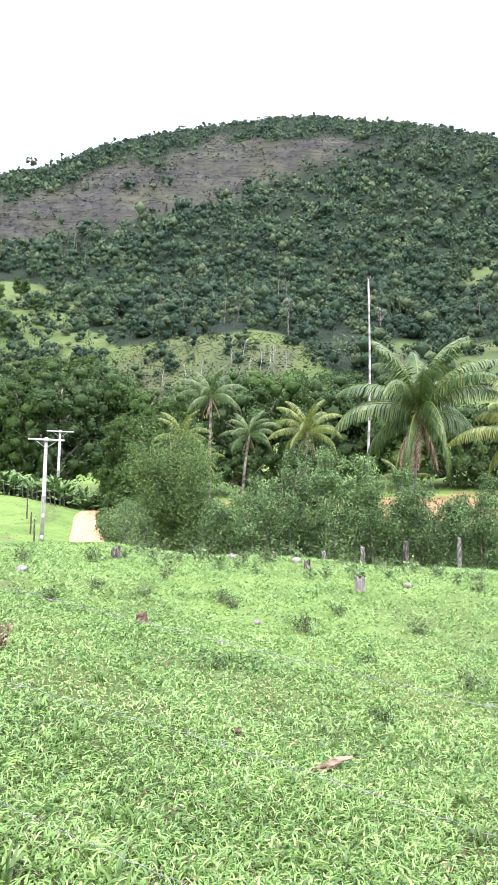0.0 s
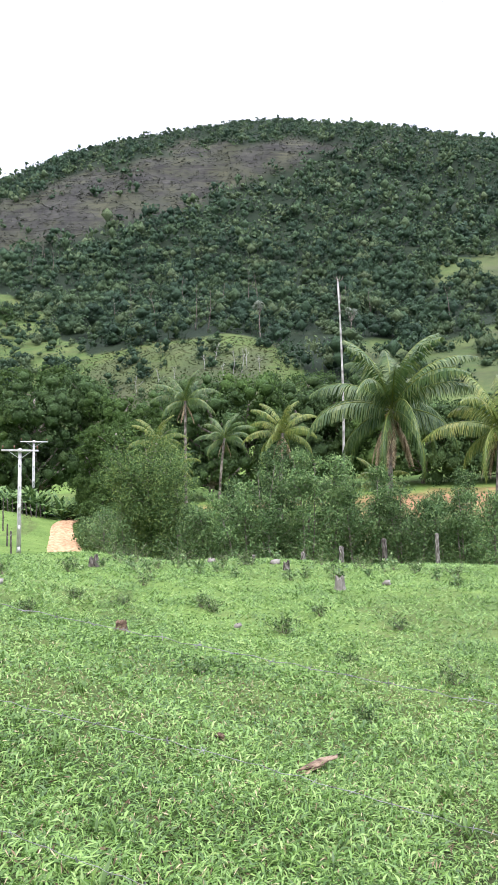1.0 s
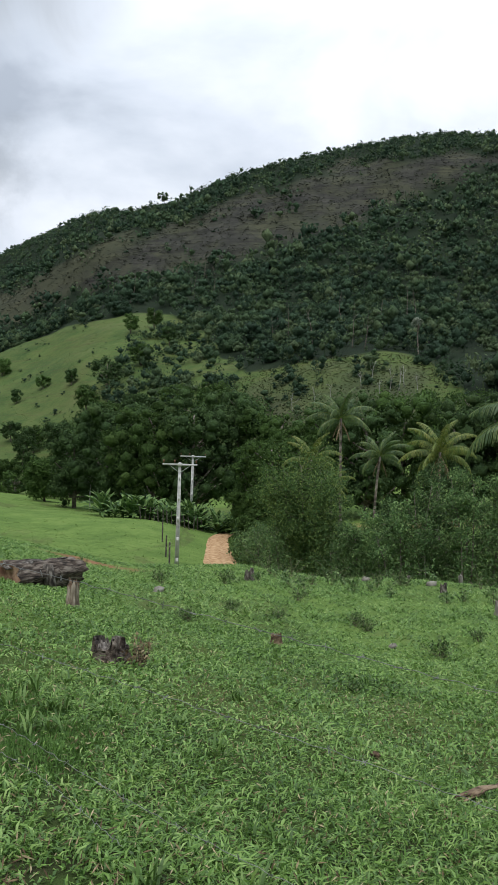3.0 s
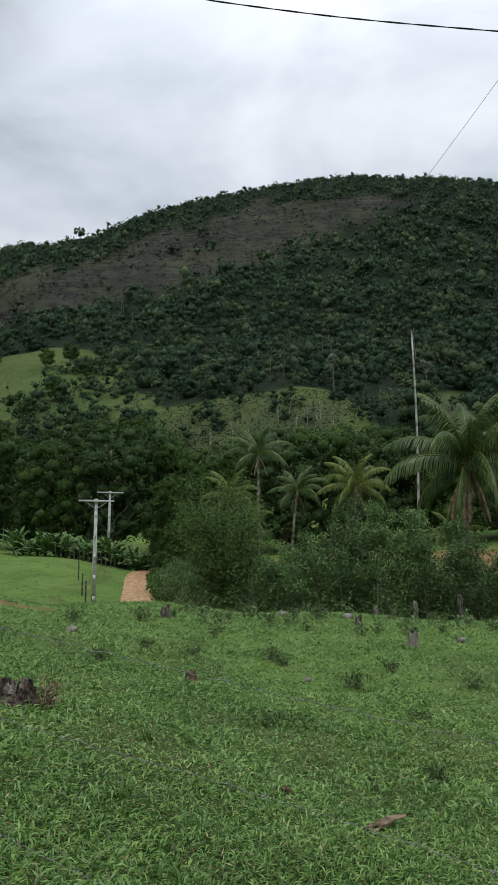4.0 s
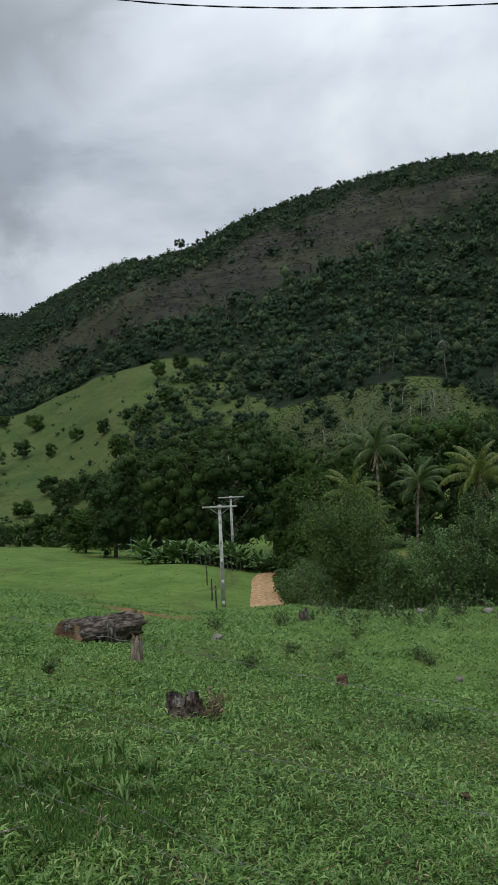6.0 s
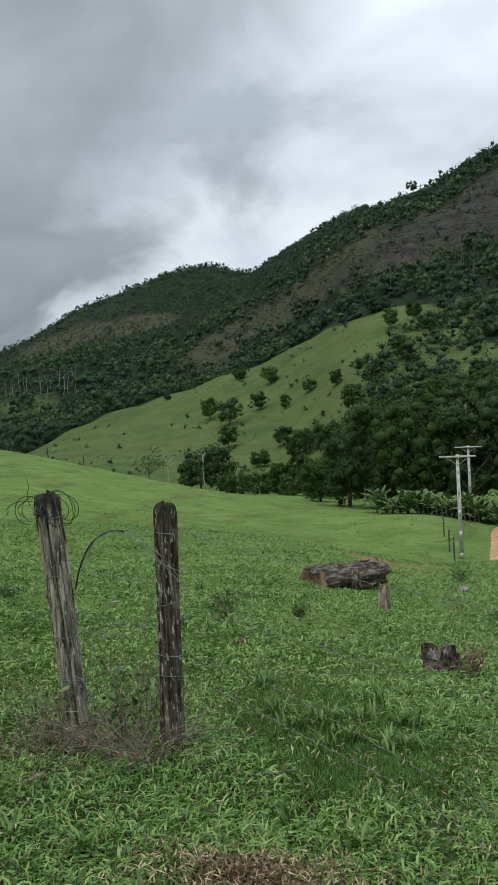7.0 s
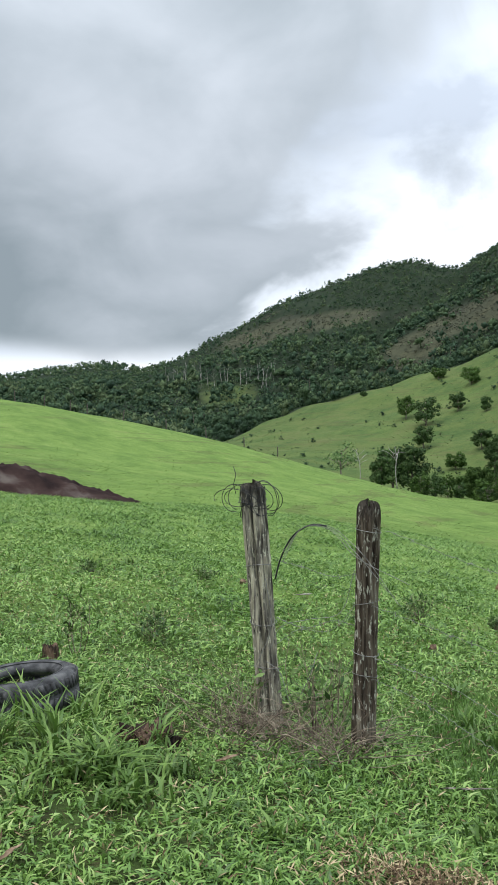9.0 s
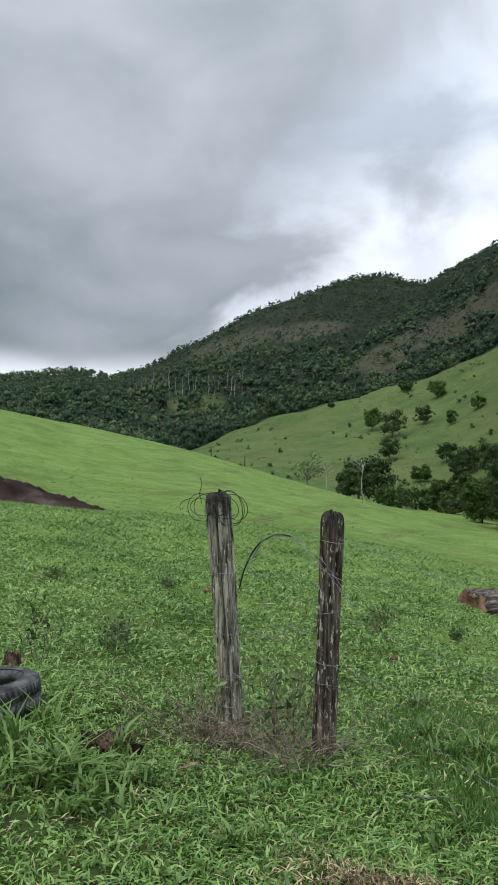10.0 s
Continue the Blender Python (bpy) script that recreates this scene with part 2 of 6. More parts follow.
def post_material(name, wood, fleck, amount, top):
    """Split grey wood with dark checks along the grain, pale lichen flecks and a blackened rotten top."""
    m = material(name, wood, 26.0, 0.95, 1.0, 60, stretch=(1.7, 1.7, 0.16), lo=0.32, hi=0.7, gloss=0.1)
    nt = m.node_tree
    L = nt.links.new
    bsdf = nt.nodes["Principled BSDF"]
    old = bsdf.inputs["Base Color"].links[0].from_socket
    tc = nt.nodes.new("ShaderNodeTexCoord")
    col = old
    for scale, stretch, lo, colour in ((38.0, (1.5, 1.5, 0.5), amount, fleck), (60.0, (2.2, 2.2, 0.09), 0.60, (0.012, 0.01, 0.008))):
        mp = nt.nodes.new("ShaderNodeMapping")
        mp.inputs["Scale"].default_value = stretch
        L(tc.outputs["Object"], mp.inputs[0])
        n = nt.nodes.new("ShaderNodeTexNoise")
        n.inputs["Scale"].default_value, n.inputs["Detail"].default_value, n.inputs["Roughness"].default_value = scale, 4.0, 0.6
        L(mp.outputs[0], n.inputs["Vector"])
        r = nt.nodes.new("ShaderNodeMapRange")
        r.inputs["From Min"].default_value, r.inputs["From Max"].default_value = lo, lo + 0.06
        L(n.outputs[0], r.inputs[0])
        mx = nt.nodes.new("ShaderNodeMix")
        mx.data_type = "RGBA"
        L(r.outputs[0], mx.inputs[0])
        L(col, mx.inputs[6])
        mx.inputs[7].default_value = (*colour, 1)
        col = mx.outputs[2]
    # black rot that runs raggedly down from the top
    split = nt.nodes.new("ShaderNodeSeparateXYZ")
    L(tc.outputs["Object"], split.inputs[0])
    mp = nt.nodes.new("ShaderNodeMapping")
    mp.inputs["Scale"].default_value = (1, 1, 0.25)
    L(tc.outputs["Object"], mp.inputs[0])
    n = nt.nodes.new("ShaderNodeTexNoise")
    n.inputs["Scale"].default_value, n.inputs["Detail"].default_value, n.inputs["Roughness"].default_value = 34.0, 6.0, 0.75
    L(mp.outputs[0], n.inputs["Vector"])
    ad = nt.nodes.new("ShaderNodeMath")
    ad.operation, ad.inputs[1].default_value = "MULTIPLY_ADD", 0.42
    L(n.outputs[0], ad.inputs[0])
    L(split.outputs[2], ad.inputs[2])
    r = nt.nodes.new("ShaderNodeMapRange")
    r.inputs["From Min"].default_value, r.inputs["From Max"].default_value, r.inputs["To Max"].default_value = top + 0.13, top + 0.19, 0.85
    L(ad.outputs[0], r.inputs[0])
    mx = nt.nodes.new("ShaderNodeMix")
    mx.data_type = "RGBA"
    L(r.outputs[0], mx.inputs[0])
    L(col, mx.inputs[6])
    mx.inputs[7].default_value = (0.022, 0.02, 0.016, 1)
    L(mx.outputs[2], bsdf.inputs["Base Color"])
    return m


M_SPLIT = post_material("split_post", [(0.04, 0.035, 0.028), (0.17, 0.16, 0.13), (0.34, 0.315, 0.235), (0.46, 0.435, 0.33)], (0.52, 0.50, 0.39), 0.575, 1.40)
M_WORN = post_material("worn_post", [(0.015, 0.011, 0.008), (0.055, 0.042, 0.031), (0.11, 0.09, 0.068), (0.22, 0.195, 0.15)], (0.40, 0.395, 0.325), 0.575, 1.32)
M_DARKPOST = material("dark_post", [(0.018, 0.015, 0.013), (0.06, 0.051, 0.043), (0.14, 0.127, 0.11), (0.50, 0.49, 0.45)], 22.0, 0.95, 1.0, 60, stretch=(1.6, 1.6, 0.35), lo=0.3, hi=0.78, gloss=0.1)
M_LOG = material("old_log_bark", [(0.016, 0.012, 0.009), (0.065, 0.048, 0.036), (0.19, 0.16, 0.13)], 11.0, 0.95, 1.0, 26, stretch=(0.5, 2, 2))
M_SAWN = material("sawn_wood", [(0.05, 0.032, 0.02), (0.13, 0.085, 0.052), (0.25, 0.18, 0.115)], 14.0, 0.9, 0.8, 40)
M_RUBBER = material("tyre_rubber", [(0.022, 0.022, 0.023), (0.055, 0.056, 0.058), (0.10, 0.10, 0.10)], 12.0, 0.9, 0.3, 50)
M_STONE = material("pale_stone", [(0.14, 0.125, 0.10), (0.30, 0.28, 0.24)], 6.0, 0.85, 0.4, 20)
M_ROCK = material("dark_rock", [(0.008, 0.005, 0.005), (0.018, 0.011, 0.010), (0.035, 0.022, 0.019), (0.09, 0.075, 0.065)], 0.9, 0.95, 0.7, 5, lo=0.3, hi=0.75, gloss=0.05)
M_DIRT = material("orange_dirt", [(0.26, 0.14, 0.066), (0.41, 0.25, 0.125), (0.52, 0.36, 0.205)], 3.0, 0.95, 0.05, 8)
M_TWIG = material("dry_twig", [(0.06, 0.046, 0.034), (0.155, 0.122, 0.088), (0.31, 0.26, 0.19)], 14.0, 0.9)
M_BLOSSOM = material("pale_blossom", [(0.10, 0.14, 0.08), (0.36, 0.38, 0.31)], 1.0, 0.6, see=0.2)
M_COCONUT = material("coconut_husk", [(0.14, 0.12, 0.03), (0.3, 0.25, 0.07)], 5.0, 0.5)


def ground_material():
    m = bpy.data.materials.new("land")
    m.use_nodes = True
    nt = m.node_tree
    L = nt.links.new
    bsdf = nt.nodes["Principled BSDF"]
    tc = nt.nodes.new("ShaderNodeTexCoord")

    def noise_tex(scale, detail=6.0, rough=0.55):
        n = nt.nodes.new("ShaderNodeTexNoise")
        n.inputs["Scale"].default_value, n.inputs["Detail"].default_value, n.inputs["Roughness"].default_value = scale, detail, rough
        L(tc.outputs["Object"], n.inputs["Vector"])
        return n.outputs[0]

    def ramp(value, stops):
        n = nt.nodes.new("ShaderNodeValToRGB")
        n.color_ramp.elements[0].position, n.color_ramp.elements[0].color = stops[0][0], (*stops[0][1], 1)
        n.color_ramp.elements[1].position, n.color_ramp.elements[1].color = stops[-1][0], (*stops[-1][1], 1)
        for p, c in stops[1:-1]:
            n.color_ramp.elements.new(p).color = (*c, 1)
        L(value, n.inputs[0])
        return n.outputs[0]

    def mix(f, a, b):
        n = nt.nodes.new("ShaderNodeMix")
        n.data_type = "RGBA"
        L(f, n.inputs[0])
        L(a, n.inputs[6])
        L(b, n.inputs[7])
        return n.outputs[2]

    def mask(name):
        n = nt.nodes.new("ShaderNodeAttribute")
        n.attribute_name = name
        return n.outputs["Fac"]

    def broken(name, scale, soft=0.25):
        """a land-cover mask with a ragged edge"""
        ad = nt.nodes.new("ShaderNodeMath")
        ad.operation = "ADD"
        L(mask(name), ad.inputs[0])
        L(noise_tex(scale, 8.0, 0.7), ad.inputs[1])
        mr = nt.nodes.new("ShaderNodeMapRange")
        mr.inputs["From Min"].default_value, mr.inputs["From Max"].default_value = 1.0 - soft, 1.0 + soft
        L(ad.outputs[0], mr.inputs[0])
        return mr.outputs[0]

    near = ramp(noise_tex(3.0, 10.0, 0.7), [(0.3, (0.028, 0.022, 0.014)), (0.45, (0.036, 0.046, 0.016)), (0.6, (0.05, 0.085, 0.02)), (0.75, (0.09, 0.08, 0.04))])
    far = ramp(noise_tex(0.25, 15.0, 0.85), [(0.30, (0.050, 0.090, 0.022)), (0.44, (0.090, 0.152, 0.034)), (0.55, (0.13, 0.2, 0.048)), (0.72, (0.19, 0.225, 0.078))])
    upland = ramp(noise_tex(0.045, 15.0, 0.9), [(0.34, (0.026, 0.046, 0.016)), (0.44, (0.048, 0.084, 0.024)), (0.54, (0.084, 0.113, 0.034)), (0.68, (0.128, 0.128, 0.055))])
    # narrow cattle paths worn along the slope
    mp = nt.nodes.new("ShaderNodeMapping")
    mp.inputs["Scale"].default_value = (0.05, 0.05, 1.5)
    L(tc.outputs["Object"], mp.inputs[0])
    lines = nt.nodes.new("ShaderNodeTexNoise")
    lines.inputs["Scale"].default_value, lines.inputs["Detail"].default_value, lines.inputs["Roughness"].default_value = 1.0, 5.0, 0.6
    L(mp.outputs[0], lines.inputs["Vector"])
    trod = ramp(lines.outputs[0], [(0.55, (0, 0, 0)), (0.62, (0.55, 0.55, 0.55)), (0.68, (0.1, 0.1, 0.1))])
    worn = ramp(noise_tex(0.8, 8.0, 0.7), [(0.35, (0.045, 0.06, 0.02)), (0.65, (0.10, 0.085, 0.04))])
    far = mix(trod, far, worn)
    upland = mix(trod, upland, worn)
    col = mix(mask("pasture"), near, far)
    col = mix(broken("upland", 0.03, 0.4), col, upland)
    # near-black under the trees: shade between crowns put into the ground colour
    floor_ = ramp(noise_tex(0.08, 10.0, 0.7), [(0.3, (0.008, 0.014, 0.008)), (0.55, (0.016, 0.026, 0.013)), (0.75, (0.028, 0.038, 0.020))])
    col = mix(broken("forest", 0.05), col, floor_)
    scrub = ramp(noise_tex(0.06, 12.0, 0.75), [(0.3, (0.029, 0.034, 0.021)), (0.5, (0.048, 0.052, 0.031)), (0.7, (0.076, 0.076, 0.044))])
    col = mix(broken("scrub", 0.04), col, scrub)
    stone = ramp(noise_tex(0.07, 15.0, 0.85), [(0.36, (0.014, 0.014, 0.012)), (0.46, (0.031, 0.031, 0.026)), (0.55, (0.048, 0.047, 0.039)), (0.70, (0.10, 0.096, 0.082))])
    weedy = ramp(noise_tex(0.03, 12.0, 0.75), [(0.42, (0, 0, 0)), (0.56, (0.9, 0.9, 0.9))])
    stone = mix(weedy, stone, scrub)
    # dark ledges that run across the slab
    ledge = nt.nodes.new("ShaderNodeMapping")
    ledge.inputs["Scale"].default_value = (0.022, 0.022, 0.26)
    L(tc.outputs["Object"], ledge.inputs[0])
    seams = nt.nodes.new("ShaderNodeTexNoise")
    seams.inputs["Scale"].default_value, seams.inputs["Detail"].default_value, seams.inputs["Roughness"].default_value = 1.0, 9.0, 0.72
    L(ledge.outputs[0], seams.inputs["Vector"])
    dark_ = ramp(noise_tex(0.6, 6.0, 0.7), [(0.3, (0.008, 0.007, 0.007)), (0.7, (0.02, 0.018, 0.017))])
    stone = mix(ramp(seams.outputs[0], [(0.36, (0.85, 0.85, 0.85)), (0.43, (0, 0, 0)), (0.53, (0, 0, 0)), (0.56, (0.8, 0.8, 0.8)), (0.60, (0, 0, 0))]), stone, dark_)
    col = mix(broken("rock", 0.045, 0.45), col, stone)
    earth = ramp(noise_tex(0.5, 10.0, 0.7), [(0.35, (0.13, 0.07, 0.04)), (0.5, (0.24, 0.125, 0.065)), (0.7, (0.35, 0.205, 0.11))])
    col = mix(broken("earth", 0.35), col, earth)
    L(col, bsdf.inputs["Base Color"])
    bsdf.inputs["Roughness"].default_value = 0.95
    bsdf.inputs["Specular IOR Level"].default_value = 0.1
    bp = nt.nodes.new("ShaderNodeBump")
    bp.inputs["Strength"].default_value, bp.inputs["Distance"].default_value = 0.6, 0.12
    L(noise_tex(5.0, 10.0, 0.75), bp.inputs["Height"])
    L(bp.outputs[0], bsdf.inputs["Normal"])
    return m


M_LAND = ground_material()


# ---- land: heights on rings round the first viewpoint ----
EYE = 1.45


def smooth(x, a, b):
    t = np.clip((x - a) / (b - a), 0, 1)
    return t * t * (3 - 2 * t)


# east of the sketch is drawn nearer and wider to fit the camera's view
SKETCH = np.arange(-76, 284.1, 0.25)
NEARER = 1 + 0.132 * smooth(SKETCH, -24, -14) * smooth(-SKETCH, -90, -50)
FITTED_AZ = -76 + np.concatenate([[0], np.cumsum((NEARER[1:] + NEARER[:-1]) / 2 * 0.25)])
FITTED_AZ = np.where(SKETCH > 50, np.interp(SKETCH, [50, 284], [np.interp(50, SKETCH, FITTED_AZ), 284]), FITTED_AZ)


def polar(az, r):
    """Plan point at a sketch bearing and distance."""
    a = np.radians(np.interp(az, SKETCH, FITTED_AZ))
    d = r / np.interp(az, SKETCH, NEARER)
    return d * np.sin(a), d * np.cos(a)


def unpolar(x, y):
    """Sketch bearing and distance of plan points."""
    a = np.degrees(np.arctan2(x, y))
    az = np.interp(np.where(a < -76, a + 360, a), FITTED_AZ, SKETCH)
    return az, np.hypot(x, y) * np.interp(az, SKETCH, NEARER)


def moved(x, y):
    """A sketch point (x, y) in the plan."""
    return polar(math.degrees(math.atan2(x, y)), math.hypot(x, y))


AZ = [-70, -55, -47, -41, -35, -28, -24, -21, -15, -9, -2, 6, 13, 20, 34]
RINGS = []


def ring(r, *els):
    """Heights on one ring, from the angles above or below the eye."""
    RINGS.append((r, [EYE + r * math.tan(radians(e)) for e in els]))


def ring_z(r, *zs):
    RINGS.append((r, list(zs)))


ring_z(0.4, *([-0.12] * 15))
ring_z(3, .1, .1, .05, 0, -.02, -.05, -.08, -.1, -.18, -.3, -.42, -.5, -.58, -.62, -.65)
ring_z(6, .42, .3, .15, .03, -.02, -.08, -.12, -.16, -.28, -.42, -.62, -.75, -.85, -.92, -1)
ring_z(13, .75, .6, .4, .22, .08, -.08, -.2, -.32, -.65, -.9, -1.15, -1.3, -1.4, -1.5, -1.6)
ring(24, -0.4, -.9, -1.8, -2.2, -2.9, -4.0, -4.7, -5.2, -6.1, -6.4, -6.9, -7.3, -7.5, -7.6, -7.6)
ring(45, -0.2, -.8, -1.9, -2.4, -3.2, -4.5, -5.2, -5.7, -6.8, -7.4, -8.0, -8.3, -8.4, -8.4, -8.4)
ring(63, 1.2, .8, -.4, -1.1, -2.1, -3.4, -4.3, -4.8, -5.5, -6.4, -6.8, -6.9, -7.0, -7.0, -7.0)
ring(85, 3.2, 2.6, 1.2, .3, -.9, -2.2, -2.9, -3.2, -3.3, -4.5, -4.9, -4.6, -4.5, -4.4, -4.4)
ring(125, 5.2, 4.9, 3.6, 2.4, .9, -1.1, -1.9, -2.3, -2.8, -2.9, -2.5, -2.0, -1.6, -1.5, -1.5)
ring(170, 4.2, 3.8, 2.6, 1.4, .2, -1.1, -1.6, -1.7, -1.5, -.3, 1.5, 1.8, 1.5, 1.5, 1.5)
ring(220, 3.8, 3.4, 2.2, 1.6, 1.1, 1.2, 1.6, 2.0, 3.2, 4.6, 6.3, 5.4, 4.8, 5.0, 5.0)
ring(300, 3.8, 3.4, 2.2, 1.9, 2.9, 4.4, 5.4, 6.3, 7.6, 7.8, 8.4, 8.3, 7.6, 7.4, 7.4)
ring(345, 4.0, 3.6, 2.4, 2.2, 4.0, 5.9, 7.0, 7.9, 9.0, 8.9, 9.5, 9.5, 9.3, 9.0, 9.0)
ring(420, 4.6, 4.4, 3.6, 3.2, 4.3, 5.6, 7.2, 8.5, 10.6, 11.5, 12.3, 12.3, 11.8, 11.4, 11)
ring(490, 5.0, 5.0, 4.6, 5.0, 6.3, 8.3, 10.0, 11.3, 13.8, 14.3, 15.0, 15.0, 14.3, 13.6, 13)
ring(560, 5.4, 5.4, 5.4, 6.4, 8.2, 9.4, 10.8, 12.2, 14.5, 16.0, 17.3, 17.5, 16.6, 15.6, 15)
ring(640, 5.6, 5.6, 6.0, 7.2, 9.8, 11.6, 12.2, 13.6, 14.9, 16.6, 18.1, 18.5, 17.3, 16.1, 15)
ring(770, 5.7, 5.8, 6.4, 7.8, 11.0, 13.2, 12.8, 13.0, 13.6, 15.0, 16.5, 17.0, 16.0, 15.0, 14)
ring(1000, 5.9, 6.1, 6.8, 6.4, 8.0, 9.5, 9.5, 10, 10, 11, 12, 12, 12, 11, 10)
ring(1500, *([5.0] * 15))
ring(4200, *([1.0] * 15))
AZ_ALL = np.array(AZ + [60, 110, 180, 235], float)
R_ALL = np.array([r for r, _ in RINGS])
BACK = np.array([-0.1, -.2, -.3, -.5, -.8, -1.4, -1.0, 1, 4, 8, 14, 22, 28, 38, 48, 58, 68, 80, 90, 100, 70], float)
Z_ALL = np.array([list(z) + [b] * 4 for (r, z), b in zip(RINGS, BACK)])


def cubic(x, xs, ys, period=None):
    """A smooth curve through (xs, ys) with limited slopes; ys may hold many curves, one a column."""
    xs = np.asarray(xs, float)
    if period:
        xs = np.concatenate([xs[-2:] - period, xs, xs[:2] + period])
        ys = np.concatenate([ys[-2:], ys, ys[:2]])
    d = np.diff(ys, axis=0) / np.diff(xs)[:, None]
    m = np.zeros_like(ys)
    a, b = d[:-1], d[1:]
    m[1:-1] = np.where(a * b > 0, 2 * a * b / np.where(np.abs(a + b) < 1e-12, 1, a + b), 0)
    m[0], m[-1] = d[0], d[-1]
    i = np.clip(np.searchsorted(xs, x) - 1, 0, len(xs) - 2)
    h = (xs[i + 1] - xs[i])[:, None]
    t = ((x - xs[i])[:, None]) / h
    return (2 * t**3 - 3 * t**2 + 1) * ys[i] + (t**3 - 2 * t**2 + t) * h * m[i] + (3 * t**2 - 2 * t**3) * ys[i + 1] + (t**3 - t**2) * h * m[i + 1]


COLS = np.concatenate([np.arange(-76, 40, 0.5), np.arange(40, 284, 4.0)])
ROWS_R = np.concatenate([np.geomspace(0.4, 24, 70), np.geomspace(24.4, 130, 90)[1:], np.geomspace(131, 900, 130)[1:], np.geomspace(905, 4200, 16)])
BY_AZ = cubic(COLS, AZ_ALL, Z_ALL.T.copy(), 360.0)
GRID = cubic(np.log(ROWS_R), np.log(R_ALL), BY_AZ.T.copy())


def waves(x, y, size, seed):
    """Soft irregular relief, about -1 to 1."""
    g = np.random.RandomState(seed)
    out = np.zeros_like(x)
    for k in range(9):
        w = 2 * np.pi / size * (0.6 + 1.5 * g.rand())
        a, p = g.rand() * 2 * np.pi, g.rand() * 2 * np.pi
        out = out + np.sin(w * (x * np.cos(a) + y * np.sin(a)) + p + 1.3 * np.sin(0.6 * w * (y * np.cos(a) - x * np.sin(a)) + p))
    return out / 4.5


RR, CC = np.meshgrid(ROWS_R, COLS, indexing="ij")
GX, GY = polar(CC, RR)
rel = np.clip((RR - 2) / 20, 0, 1)
GRID = GRID + 0.035 * waves(GX, GY, 2.2, 3) * np.clip(RR / 4, 0, 1) * (RR < 60) + 0.07 * rel * waves(GX, GY, 9, 5)
GRID = GRID + np.clip((RR - 70) / 300, 0, 1) * (0.9 * waves(GX, GY, 45, 7) + 2.2 * waves(GX, GY, 130, 8) * np.clip((RR - 200) / 300, 0, 1))

# the skyline of the hills, by sketch bearing, and the gully that runs down from its saddle
CREST = np.array([(-62, 6.0), (-55, 6.3), (-52, 6.8), (-49.5, 7.25), (-47.3, 7.45), (-44.9, 7.05), (-42.3, 8.05), (-40.4, 9.3), (-38.4, 10.2), (-36.4, 11.4), (-35.2, 12.0), (-33.3, 12.6), (-31.7, 13.1),
                  (-29.4, 13.9), (-27.8, 14.2), (-26.1, 14.25), (-25, 13.8), (-23.5, 13.65), (-22.1, 14.35), (-20.3, 15.3), (-18.5, 16.3), (-16.8, 16.9), (-14.9, 17.05), (-13.6, 17.4), (-11.6, 18.0),
                  (-9.2, 19.3), (-6.8, 20.0), (-5.1, 20.45), (-2, 21.0), (1.1, 21.5), (3.8, 21.55), (6.5, 21.2), (9.2, 20.9), (11.8, 20.4), (14.4, 19.75), (22, 18.0), (34, 16.0)])
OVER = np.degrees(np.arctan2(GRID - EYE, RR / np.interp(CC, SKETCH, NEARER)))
gully = np.exp(-((OVER - np.interp(CC, [-31, -29, -27.7, -24.5, -22.5], [8.0, 9.0, 9.9, 12.0, 13.0])) / 0.7) ** 2) * smooth(CC, -31, -29) * smooth(-CC, 22, 23.5) * (RR > 400) * (RR < 660)
GRID = GRID - 9.0 * gully
reach = np.max(np.where((RR > 350) & (RR < 1100), OVER, -90), axis=0)
lift = np.tan(np.radians(np.interp(COLS, CREST[:, 0], CREST[:, 1]) - 0.28)) / np.tan(np.radians(np.maximum(reach, 1)))
lift = 1 + (lift - 1) * smooth(COLS, -66, -56) * smooth(-COLS, -40, -24)
GRID = EYE + (GRID - EYE) * (1 + (lift - 1)[None] * smooth(RR, 380, 560) * smooth(-RR, -1500, -1050))
LOGR = np.log(ROWS_R)


def ground_z(x, y):
    """Height of the land sheet at plan points (arrays)."""
    x, y = np.atleast_1d(np.asarray(x, float)), np.atleast_1d(np.asarray(y, float))
    az, r = unpolar(x, y)
    r = np.maximum(r, 0.41)
    i = np.clip(np.searchsorted(LOGR, np.log(r)) - 1, 0, len(LOGR) - 2)
    j = np.clip(np.searchsorted(COLS, az) - 1, 0, len(COLS) - 2)
    t = (np.log(r) - LOGR[i]) / (LOGR[i + 1] - LOGR[i])
    u = np.clip((az - COLS[j]) / (COLS[j + 1] - COLS[j]), 0, 1)
    return (GRID[i, j] * (1 - t) + GRID[i + 1, j] * t) * (1 - u) + (GRID[i, j + 1] * (1 - t) + GRID[i + 1, j + 1] * t) * u


def gz(x, y):
    return float(ground_z(x, y)[0])


def spot(az, r, lift=0.0):
    """A place on the ground, by bearing and distance from the first viewpoint."""
    x, y = polar(az, r)
    return Vector((float(x), float(y), gz(x, y) + lift))


